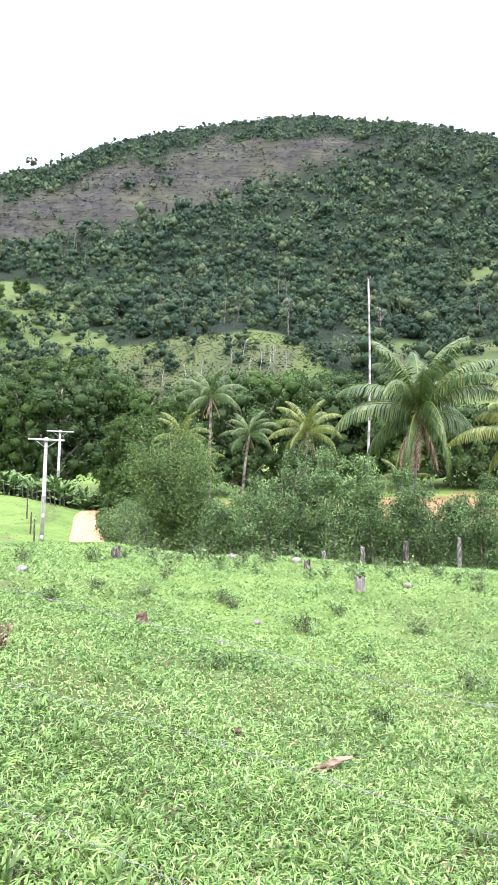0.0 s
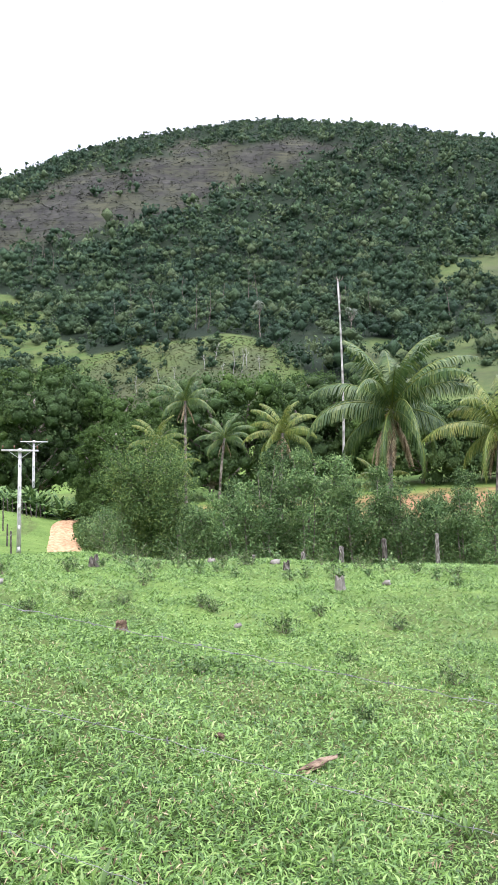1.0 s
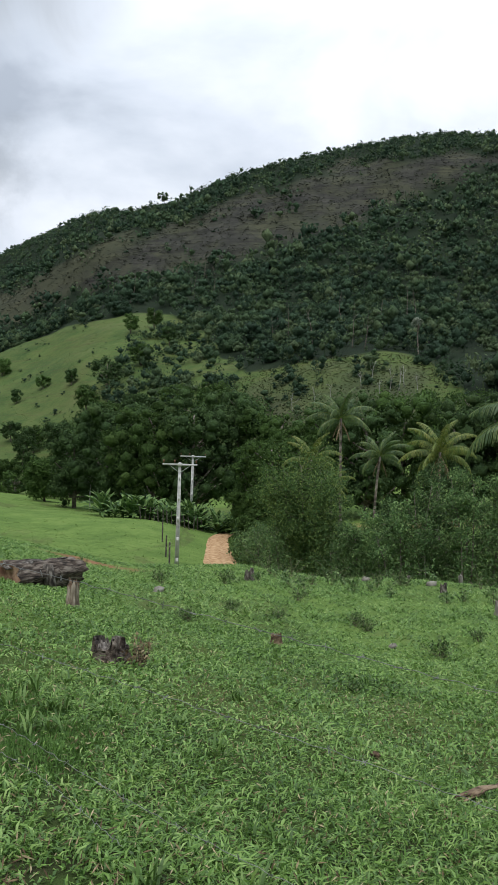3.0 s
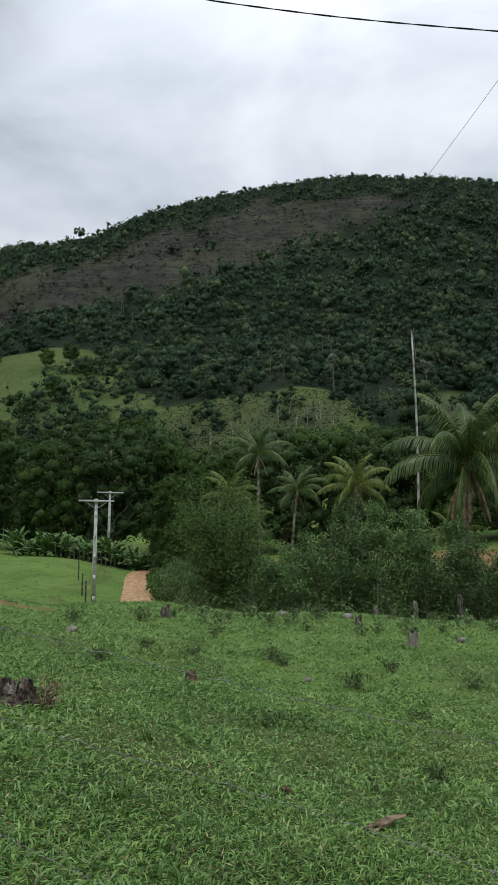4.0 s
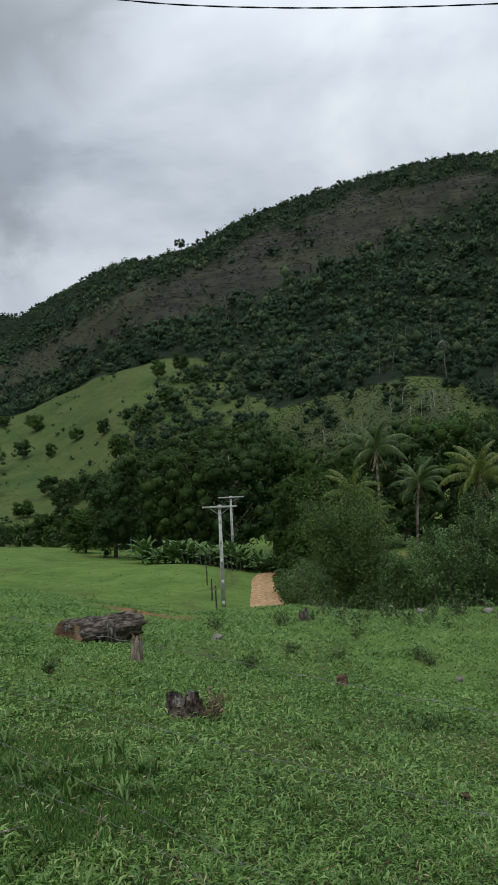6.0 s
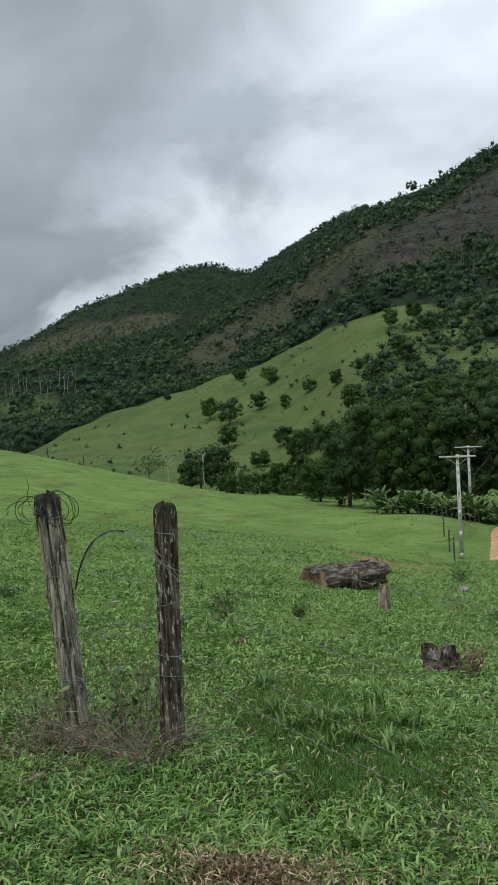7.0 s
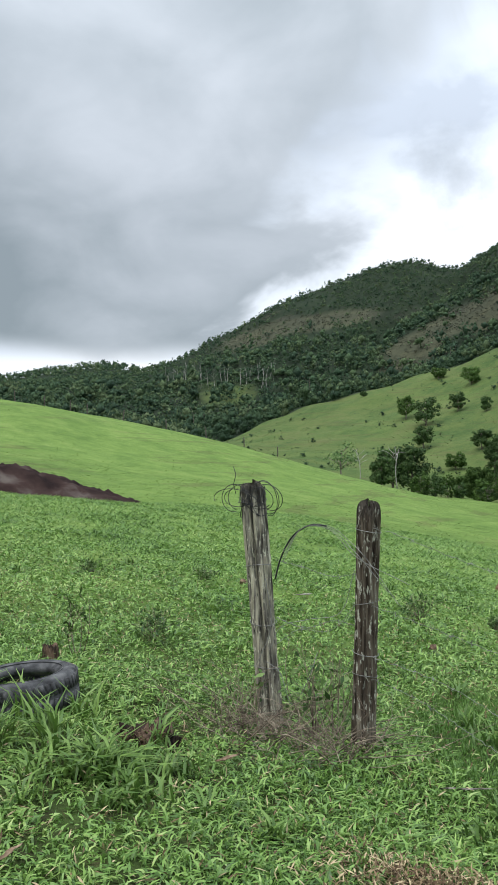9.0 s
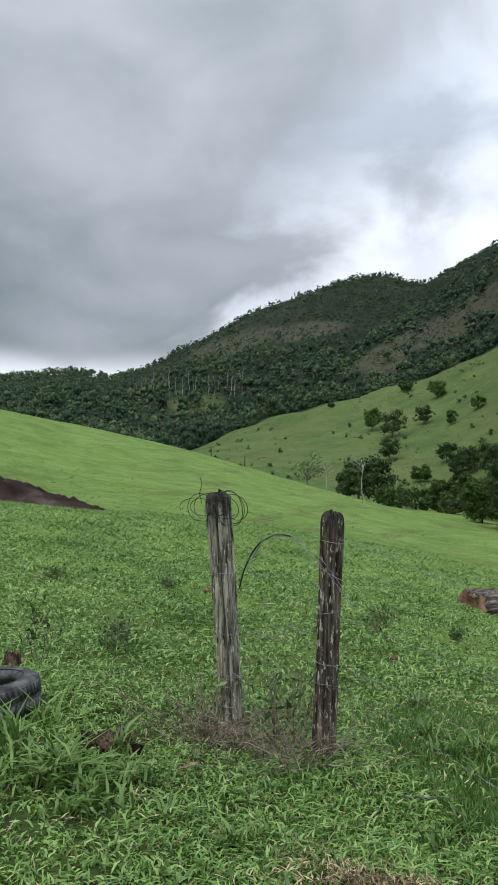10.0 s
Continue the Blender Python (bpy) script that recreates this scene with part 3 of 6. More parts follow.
def cover(x, y, z):
    """Land cover at plan points: forest, scrub, rock, earth and far pasture, each 0 to 1."""
    az, r = unpolar(x, y)
    el = np.degrees(np.arctan2(z - EYE, r))
    jag = 1.6 * waves(x, y, 60, 11)
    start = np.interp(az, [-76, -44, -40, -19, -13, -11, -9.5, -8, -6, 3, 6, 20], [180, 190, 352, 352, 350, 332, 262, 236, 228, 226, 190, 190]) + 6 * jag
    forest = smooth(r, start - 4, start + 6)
    # grassy clearings on the wooded slope
    bare_ = 0 * forest
    for a0, a1, e0, e1 in ((7.5, 30, 2.0, 6.1), (12.2, 30, 9.0, 11.0)):
        hole = smooth(az, a0 - 1, a0 + 1.2) * smooth(-az, -a1 - 1, -a1 + 1) * smooth(el, e0 - .5, e0 + .5) * smooth(-el + 0.35 * jag, -e1 - .4, -e1 + .4)
        forest = forest * (1 - 0.72 * hole)
        bare_ = np.maximum(bare_, hole)
    hole = smooth(az, -42.6, -40.2) * smooth(-az, 36.2, 38.2) * smooth(el, 4.1, 4.9) * smooth(-el + 0.3 * jag, -6.6, -5.7) * (r > 300)
    forest = forest * (1 - 0.55 * hole)
    # the bare slab high on the hill
    mid = np.interp(az, [-22, -13, -9.7, -4.7, 0.5, 4.6, 8], [10.6, 12.5, 13.8, 15.1, 16.5, 17.2, 17.4])
    half = np.interp(az, [-20, -17, -13, -7, -2, 1, 4.6, 9], [0.2, 1.0, 1.6, 1.9, 1.9, 1.4, 0.9, 0.0])
    rock = smooth(half - np.abs(el - mid) + 0.25 * jag, -0.15, 0.45) * (r > 400)
    # the dry spur
    edge = np.interp(az, [-29, -27.7, -24.5, -20.7, -15], [8.2, 8.9, 10.4, 12.0, 14.0])
    scrub = smooth(edge - el, -0.4, 0.3) * smooth(el - edge + 2.4 + 0.5 * jag, 0, 0.8) * smooth(az, -30, -27) * smooth(-az, 13, 16) * (r > 400)
    side = smooth(az, -42, -38) * smooth(-az, 27, 31) * smooth(el - np.interp(az, [-42, -36, -28], [6.6, 8.2, 9.6]) + 0.5 * jag, -.6, .4) * smooth(np.interp(az, [-42, -36, -28], [8.2, 10.4, 11.4]) - el, -.5, .4) * (r > 600)
    scrub = np.maximum(scrub, 0.85 * side)
    scrub = np.maximum(scrub, smooth(r, 168, 180) * smooth(-r, -226, -216) * smooth(az, -10, -7.5) * smooth(-az, -4, -2) * 0.55)
    scrub = np.maximum(scrub, 0.42 * bare_ * (r > 190))
    pasture = smooth(r, 4, 11)
    earth = np.exp(-((az + 8.5) / 2.2) ** 2 - ((r - 54) / 3.0) ** 2) * 0.2
    earth = np.maximum(earth, smooth(az, 11, 12.5) * smooth(-az, -22, -20) * smooth(r, 95, 99) * smooth(-r, -112, -106) * 0.5)
    earth = np.maximum(earth, smooth(az, -3, -1) * smooth(-az, -13, -10) * smooth(r, 95, 99) * smooth(-r, -109, -105) * 0.5)
    earth = np.maximum(earth, 0.95 * np.exp(-((az + 17.5) / 3.6) ** 2 - ((r - 22.6) / 0.9) ** 2))
    earth = np.maximum(earth, smooth(az, 6.5, 9) * smooth(-az, -22, -20) * smooth(r, 55, 60) * smooth(-r, -110, -100) * 0.68)
    upland = 0.9 * smooth(r, 125, 185) * (r < 900)
    return forest, scrub, rock, earth, pasture, upland


def mesh_object(name, verts, faces, mat, smooth_shade=False):
    """A mesh object from arrays; faces is an (n, 3) or (n, 4) array."""
    me = bpy.data.meshes.new(name)
    verts, faces = np.asarray(verts, np.float32), np.asarray(faces, np.int32)
    n, k = faces.shape
    me.vertices.add(len(verts))
    me.vertices.foreach_set("co", verts.ravel())
    me.loops.add(n * k)
    me.loops.foreach_set("vertex_index", faces.ravel())
    me.polygons.add(n)
    me.polygons.foreach_set("loop_start", np.arange(0, n * k, k, dtype=np.int32))
    me.polygons.foreach_set("loop_total", np.full(n, k, np.int32))
    if smooth_shade:
        me.polygons.foreach_set("use_smooth", np.ones(n, bool))
    me.materials.append(mat)
    me.update(calc_edges=True)
    me.validate()
    return new(name, me)


def land():
    nr, nc = GRID.shape
    v = np.stack([GX, GY, GRID], -1).reshape(-1, 3)
    i, j = np.meshgrid(np.arange(nr - 1), np.arange(nc), indexing="ij")
    j2 = (j + 1) % nc
    f = np.stack([i * nc + j, i * nc + j2, (i + 1) * nc + j2, (i + 1) * nc + j], -1).reshape(-1, 4)[:, ::-1]
    v = np.concatenate([v, [[0, 0, GRID[0].mean()]]])
    k = np.arange(0, nc, 2)
    cap = np.stack([np.full(len(k), nr * nc), k, (k + 1) % nc, np.minimum(k + 2, nc) % nc], -1)[:-1][:, ::-1]
    last = np.array([[0, nc - 1, nc - 2 + nc % 2, nr * nc]]) if nc % 2 == 0 else np.array([[1, 0, nc - 1, nr * nc]])
    f = np.concatenate([f, cap, last])
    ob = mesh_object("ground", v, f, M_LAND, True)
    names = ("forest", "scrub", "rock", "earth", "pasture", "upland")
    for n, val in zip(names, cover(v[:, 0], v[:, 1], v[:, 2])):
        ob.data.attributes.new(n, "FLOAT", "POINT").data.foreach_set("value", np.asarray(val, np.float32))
    tagged(ob, "green cattle pasture rolling down to a wooded hillside", "ground", kind="structure")


land()


# ---- building helpers ----
class Soup:
    """Gathers four-cornered faces."""

    def __init__(self):
        self.v, self.f, self.n = [], [], 0

    def add(self, v, f):
        v, f = np.asarray(v, float).reshape(-1, 3), np.asarray(f, int)
        self.v.append(v)
        self.f.append(f + self.n)
        self.n += len(v)
        return self

    def quads(self, q):
        """q: (n, 4, 3) corners of separate faces"""
        q = np.asarray(q, float)
        return self.add(q.reshape(-1, 3), np.arange(len(q) * 4).reshape(-1, 4))

    def tube(self, pts, radii, sides=7, cap=True, wob=0.0, rng=None):
        pts = np.asarray(pts, float)
        radii = np.broadcast_to(np.asarray(radii, float), (len(pts),))
        t = np.gradient(pts, axis=0)
        t /= np.linalg.norm(t, axis=1)[:, None] + 1e-9
        ref = np.array([0, 0, 1.0]) if abs(t[0][2]) < 0.8 else np.array([1.0, 0, 0])
        u = np.cross(t, ref)
        u /= np.linalg.norm(u, axis=1)[:, None] + 1e-9
        w = np.cross(t, u)
        a = np.linspace(0, 2 * np.pi, sides, endpoint=False)
        rad = radii[:, None] * np.ones(sides)
        if wob and rng is not None:
            rad = rad * (1 + wob * rng.randn(1, sides) + 0.4 * wob * rng.randn(len(pts), sides))
        ringv = pts[:, None] + rad[..., None] * (np.cos(a)[None, :, None] * u[:, None] + np.sin(a)[None, :, None] * w[:, None])
        n = len(pts)
        i, j = np.meshgrid(np.arange(n - 1), np.arange(sides), indexing="ij")
        j2 = (j + 1) % sides
        f = np.stack([i * sides + j, i * sides + j2, (i + 1) * sides + j2, (i + 1) * sides + j], -1).reshape(-1, 4)
        v = ringv.reshape(-1, 3)
        if cap:
            v = np.concatenate([v, [pts[0]], [pts[-1]]])
            k = np.arange(0, sides - 1, 2)
            k2, k3 = (k + 1) % sides, (k + 2) % sides
            f = np.concatenate([f, np.stack([np.full(len(k), n * sides), k3, k2, k], -1), np.stack([np.full(len(k), n * sides + 1), (n - 1) * sides + k, (n - 1) * sides + k2, (n - 1) * sides + k3], -1)])
        return self.add(v, f)

    def box(self, c, size, rot=None):
        s = np.array(size) / 2
        v = np.array([[x, y, z] for z in (-1, 1) for y in (-1, 1) for x in (-1, 1)]) * s
        if rot is not None:
            v = v @ np.array(rot.to_3x3()).T
        return self.add(v + np.array(c), [[0, 2, 3, 1], [4, 5, 7, 6], [0, 1, 5, 4], [2, 6, 7, 3], [0, 4, 6, 2], [1, 3, 7, 5]])

    def make(self, name, mat, smooth_shade=False):
        return mesh_object(name, np.concatenate(self.v), np.concatenate(self.f), mat, smooth_shade)


def part(name, soup, mat, parent, label="", smooth_shade=False):
    """One mesh under a thing or a part; the soup is in the parent's own space."""
    ob = soup.make(name, mat, smooth_shade)
    ob.parent = parent
    return tagged(ob, label)


def thing(name, place, label, category, group="", turn=0.0, lean=(0, 0)):
    ob = new(name)
    ob.empty_display_size = 0.2
    ob.matrix_basis = pose(*place, lean[0], lean[1], turn)
    return tagged(ob, label, category, group)


def unit(v):
    return v / (np.linalg.norm(v, axis=-1, keepdims=True) + 1e-9)


def leaves(c, out, length, width, rng, droop=0.3, loose=0.75):
    """Leaf-shaped faces at centres c, facing about along out."""
    n = len(c)
    nrm = unit(out + loose * rng.randn(n, 3))
    axis = unit(np.cross(nrm, rng.randn(n, 3)) + np.array([0, 0, -droop]))
    side = unit(np.cross(nrm, axis))
    ln = (np.asarray(length) * (0.7 + 0.6 * rng.rand(n)))[:, None]
    wd = (np.asarray(width) * (0.7 + 0.6 * rng.rand(n)))[:, None]
    return np.stack([c - axis * ln / 2, c + side * wd / 2 - axis * ln * 0.08, c + axis * ln / 2 - nrm * ln * 0.1, c - side * wd / 2 - axis * ln * 0.08], 1)


def lobes(rng, n, size, base=0.35, flat=1.0):
    """Centres and radii of the leafy masses of a crown in a box of that size (x, y, z), standing on z = 0."""
    c = rng.rand(n, 3) * 2 - 1
    c = c / np.maximum(1, np.linalg.norm(c, axis=1))[:, None]
    c[:, 2] = c[:, 2] * 0.5 + 0.5
    rad = (0.18 + 0.2 * rng.rand(n)) * flat
    cen = c * np.array([size[0] / 2 * 0.72, size[1] / 2 * 0.72, size[2] * 0.78]) + np.array([0, 0, size[2] * 0.1])
    return cen, rad * min(size[0], size[2] * 1.2)


def crown_soup(rng, cen, rad, count, length, width, shell=0.6, squash=0.8, loose=0.4):
    w = rad**2 / np.sum(rad**2)
    k = rng.choice(len(cen), count, p=w)
    d = unit(rng.randn(count, 3) + np.array([0, 0, 0.25]))
    depth = shell + (1.12 - shell) * rng.rand(count)
    c = cen[k] + d * (rad[k] * depth)[:, None] * np.array([1, 1, squash])
    return Soup().quads(leaves(c, d, length, width, rng, loose=loose))


def ball(rng, c, rad, squash=0.8, n=6, m=4):
    """A rough closed lump, to fill the inside of a leafy mass."""
    th = np.linspace(0.15, np.pi - 0.15, m)
    ph = np.linspace(0, 2 * np.pi, n, endpoint=False)
    T, P = np.meshgrid(th, ph, indexing="ij")
    v = np.stack([np.sin(T) * np.cos(P), np.sin(T) * np.sin(P), squash * np.cos(T)], -1) * rad * (0.72 + 0.56 * rng.rand(m, n))[..., None] + c
    i, j = np.meshgrid(np.arange(m - 1), np.arange(n), indexing="ij")
    j2 = (j + 1) % n
    f = np.stack([i * n + j, (i + 1) * n + j, (i + 1) * n + j2, i * n + j2], -1).reshape(-1, 4)
    return v.reshape(-1, 3), f


def branch_path(a, b, rng, n=5, bend=0.12):
    a, b = np.asarray(a, float), np.asarray(b, float)
    t = np.linspace(0, 1, n)[:, None]
    w = rng.randn(3) * np.linalg.norm(b - a) * bend
    return a + (b - a) * t + w * np.sin(np.pi * t)


def tree(az, r, height, width, label, seed, mat=None, trunk=0.35, leaf=0.3, count=1600, n_lobes=14, bark=None, dense=True, name="tree", category="tree", group="", sink=0.0, stems=1, narrow=0.45):
    rng = np.random.RandomState(seed)
    ob = thing(name, spot(az, r, -0.15 - sink), label, category, group, turn=rng.rand() * 360)
    cr = height * (1 - trunk)
    cen, rad = lobes(rng, n_lobes * (3 if dense else 1), (width, width, cr))
    if dense:
        # many small tufts of leaves, most of them on the outside
        mid = np.array([0, 0, cr * 0.42])
        cen, rad = mid + (cen - mid) * (0.9 + 0.4 * rng.rand(len(cen), 1)), rad * 0.46
    cen[:, 2] += height * trunk
    wood = Soup()
    tops = []
    for s in range(stems):
        off = np.array([rng.randn() * 0.25, rng.randn() * 0.25, 0]) * (stems > 1)
        top = np.array([off[0] * 3, off[1] * 3, height * 0.8])
        p = branch_path(off, top, rng, 7, 0.04)
        r0 = height * 0.028 / math.sqrt(stems)
        wood.tube(p, np.linspace(r0, r0 * 0.25, 7), 7, wob=0.06, rng=rng)
        tops.append(p)
    for c, q in list(zip(cen, rad))[:14]:
        p = tops[rng.randint(stems)]
        k = min(6, max(1, int(6 * (c[2] - 0.25 * q) / (height * 0.8)) - 1))
        wood.tube(branch_path(p[k], c, rng, 4), np.linspace(height * 0.012, height * 0.004, 4), 5)
    part("trunk", wood, bark or M_BARK, ob, smooth_shade=True)
    soup = crown_soup(rng, cen, rad, count, leaf, leaf * narrow, shell=0.72)
    if dense:
        for c, q in zip(cen, rad):
            soup.add(*ball(rng, c, q * 0.5, n=5, m=4))
    part("crown", soup, mat or M_DARKLEAF, ob, smooth_shade=True)
    return ob



# ---- the wooded hill: far woods, past counting ----
def far_tree_kinds(rng, n, quads, leaf, cores=5, sides=5):
    kinds = []
    for k in range(n):
        cen, rad = lobes(rng, max(cores + 3, 9), (1.15, 1.15, 0.8))
        cen[:, 2] += 0.16
        rad = rad * 0.82
        s = crown_soup(rng, cen, rad * 1.04, quads, leaf, leaf * 0.7, shell=0.78, loose=0.55)
        for c, q in list(zip(cen, rad))[:cores]:
            s.add(*ball(rng, c, q * 0.82, n=sides, m=3))
        if cores:
            s.tube([[0, 0, -0.3], [0, 0, 0.35]], [0.025, 0.015], 3, cap=False)
        kinds.append((np.concatenate(s.v), np.concatenate(s.f)))
    return kinds


def woods(name, label, x, y, size, kinds, rng, mat, tall=1.0, sink=0.15):
    s, tones = Soup(), []
    z = ground_z(x, y)
    tone = rng.rand(len(x)) ** 1.3
    pick = rng.randint(len(kinds), size=len(x))
    for k, (v, f) in enumerate(kinds):
        i = np.where(pick == k)[0]
        if not len(i):
            continue
        a = rng.rand(len(i)) * 2 * np.pi
        sz = size[i]
        hz = sz * (0.75 + 0.5 * rng.rand(len(i))) * tall
        ca, sa = np.cos(a)[:, None] * sz[:, None], np.sin(a)[:, None] * sz[:, None]
        V = np.stack([v[None, :, 0] * ca - v[None, :, 1] * sa + x[i][:, None], v[None, :, 0] * sa + v[None, :, 1] * ca + y[i][:, None],
                      v[None, :, 2] * hz[:, None] + z[i][:, None] - sink * sz[:, None]], -1)
        F = (f[None] + (np.arange(len(i)) * len(v))[:, None, None]).reshape(-1, 4)
        s.add(V.reshape(-1, 3), F)
        tones.append(np.repeat(tone[i], len(v)))
    ob = s.make(name, mat, True)
    ob.data.attributes.new("tone", "FLOAT", "POINT").data.foreach_set("value", np.concatenate(tones).astype(np.float32))
    return tagged(ob, label, "trees", kind="stuff")


def scatter(rng, n, az0, az1, r0, r1, dens):
    """Plan points spread evenly over a sector, kept by the density dens(x, y, z)."""
    az = az0 + (az1 - az0) * rng.rand(n)
    r = np.sqrt(r0**2 + (r1**2 - r0**2) * rng.rand(n))
    x, y = polar(az, r)
    z = ground_z(x, y)
    keep = (rng.rand(n) < dens(x, y, z)) & in_sight(x, y, 7.0)
    return x[keep], y[keep]


SIGHT = np.maximum.accumulate(np.degrees(np.arctan2(GRID - EYE, RR)), axis=0)


def in_sight(x, y, h):
    """Whether something h metres tall can be seen over the land from the pasture."""
    az, r = unpolar(x, y)
    i = np.clip(np.searchsorted(ROWS_R, r) - 2, 0, len(ROWS_R) - 1)
    j = np.clip(np.searchsorted(COLS, az), 0, len(COLS) - 1)
    return np.degrees(np.arctan2(ground_z(x, y) + h - EYE, r)) > SIGHT[i, j]


def wood_density(x, y, z):
    forest, scrub, rock, earth, pasture, upland = cover(x, y, z)
    open_ = np.clip(0.87 * scrub + 0.95 * rock, 0, 0.96)
    return forest * (1 - open_)


def the_hill():
    rng = np.random.RandomState(21)
    near_k = far_tree_kinds(rng, 8, 92, 0.104, 4, 5)
    bush_k = far_tree_kinds(rng, 5, 56, 0.13, 3)
    far_k = far_tree_kinds(rng, 10, 24, 0.175, 2, 4)
    ridge_k = far_tree_kinds(rng, 6, 13, 0.215, 1, 4)
    x, y = scatter(rng, 2500, -46, 22, 180, 400, wood_density)
    size = 4.6 + 4.6 * rng.rand(len(x)) ** 1.5
    woods("near_woods", "dense green woods on the lower hillside", x, y, size, near_k, rng, M_FOREST)
    x, y = scatter(rng, 10500, -58, 22, 395, 700, wood_density)
    size = 3.6 + 8.0 * rng.rand(len(x)) ** 2.2
    size = size * (1 - 0.5 * smooth(unpolar(x, y)[1], 520, 630))
    woods("hill_woods", "dense dark green woods over the hill", x, y, size, far_k, rng, M_FOREST, sink=0.24)
    x, y = scatter(rng, 2600, -66, -14, 700, 830, wood_density)
    woods("ridge_woods", "dark woods along the far ridge", x, y, 4.0 + 4.5 * rng.rand(len(x)) ** 1.5, ridge_k, rng, M_FOREST, 0.85, 0.3)
    x, y = scatter(rng, 7500, -32, 22, 560, 720, wood_density)
    woods("brow_woods", "low dark woods along the hill's brow", x, y, 2.2 + 2.4 * rng.rand(len(x)) ** 1.5, ridge_k, rng, M_FOREST, 0.8, 0.3)
    x, y = scatter(rng, 900, -66, -41, 830, 1020, lambda x, y, z: np.ones_like(x))
    woods("distant_woods", "dark woods on the distant ridge", x, y, 7 + 4 * rng.rand(len(x)), ridge_k, rng, M_FOREST)

    def brush(x, y, z):
        forest, scrub, rock, earth, pasture, upland = cover(x, y, z)
        return (1 - forest) * np.clip(0.35 + 0.7 * waves(x, y, 22, 33), 0, 1)
    x, y = scatter(rng, 2600, -15, 20, 122, 300, brush)
    woods("slope_bushes", "scattered bushes on the lower slope behind the orchard", x, y, 1.1 + 4.2 * rng.rand(len(x)) ** 2.0, bush_k, rng, M_FOREST, 0.9)
    x, y = scatter(rng, 620, -40, -14, 180, 345, lambda x, y, z: np.clip(0.3 + 0.7 * waves(x, y, 40, 35), 0, 1))
    woods("pasture_bushes", "small bushes dotted over the cattle hill", x, y, 0.6 + 2.2 * rng.rand(len(x)) ** 3, bush_k, rng, M_FOREST, 0.8)

    x, y = scatter(rng, 420, -17.5, -9.0, 205, 345, lambda x, y, z: np.clip(0.45 + 0.9 * waves(x, y, 30, 39), 0, 1) * (unpolar(x, y)[0] + 9.0 + 9 > 9 * (unpolar(x, y)[1] - 205) / 140 - 2))
    woods("pasture_grove", "scattered trees over the shoulder of the cattle hill", x, y, 2.5 + 4.0 * rng.rand(len(x)) ** 1.4, near_k, rng, M_FOREST)

    def low(x, y, z):
        forest, scrub, rock, earth, pasture, upland = cover(x, y, z)
        return np.clip(0.75 * rock + 0.9 * scrub, 0, 1) * (np.hypot(x, y) > 350)
    x, y = scatter(rng, 52000, -44, 12, 400, 760, low)
    woods("hill_scrub", "low dry scrub on the bare rocky slope", x, y, 1.0 + 2.4 * rng.rand(len(x)) ** 2.5, far_tree_kinds(rng, 5, 9, 0.34, 0), rng, M_SCRUB, 0.55)


M_SCRUB = material("scrub_leaf", [(0.033, 0.040, 0.026), (0.053, 0.060, 0.038), (0.088, 0.088, 0.055)], 0.05, 0.8, island=0.4, lo=0.25, hi=0.75)
the_hill()


# ---- road in the valley ----
ROAD = np.array([polar(a, r) for a, r in ((-9.1, 46), (-9.4, 55), (-9.6, 63), (-9.75, 72), (-9.8, 80), (-9.7, 86), (-9.0, 92))])


def off_road(x, y, gap):
    """Whether plan points lie clear of the track."""
    t = np.linspace(0, len(ROAD) - 1, 60)
    px, py = (np.interp(t, np.arange(len(ROAD)), ROAD[:, i]) for i in (0, 1))
    return np.min(np.hypot(x[:, None] - px, y[:, None] - py), axis=1) > gap


def road():
    path = ROAD
    t = np.linspace(0, len(path) - 1, 60)
    x, y = (np.interp(t, np.arange(len(path)), path[:, i]) for i in (0, 1))
    for k in range(8):
        x[1:-1], y[1:-1] = (x[:-2] + 2 * x[1:-1] + x[2:]) / 4, (y[:-2] + 2 * y[1:-1] + y[2:]) / 4
    d = unit(np.stack([np.gradient(x), np.gradient(y)], -1))
    s = np.linspace(-1, 1, 13)
    rng = np.random.RandomState(4)
    wide = np.interp(np.arange(60), [0, 25, 59], [1.4, 1.2, 0.6]) + 0.025 * rng.randn(60)
    X = x[:, None] + d[:, 1:2] * s * wide[:, None]
    Y = y[:, None] - d[:, 0:1] * s * wide[:, None]
    rut = -0.06 * np.exp(-((np.abs(s) - 0.5) / 0.16) ** 2) + 0.03 * np.exp(-(s / 0.2) ** 2) - 0.1 * (np.abs(s) > 0.95)
    Z = ground_z(x, y)[:, None] * 0.5 + ground_z(X.ravel(), Y.ravel()).reshape(X.shape) * 0.5 + 0.14 + rut
    n, m = X.shape
    i, j = np.meshgrid(np.arange(n - 1), np.arange(m - 1), indexing="ij")
    f = np.stack([i * m + j, i * m + j + 1, (i + 1) * m + j + 1, (i + 1) * m + j], -1).reshape(-1, 4)
    ob = mesh_object("road", np.stack([X, Y, Z], -1).reshape(-1, 3), f[:, ::-1], M_DIRT, True)
    tagged(ob, "rutted orange dirt track between grass and bushes", "dirt road", kind="structure")


road()


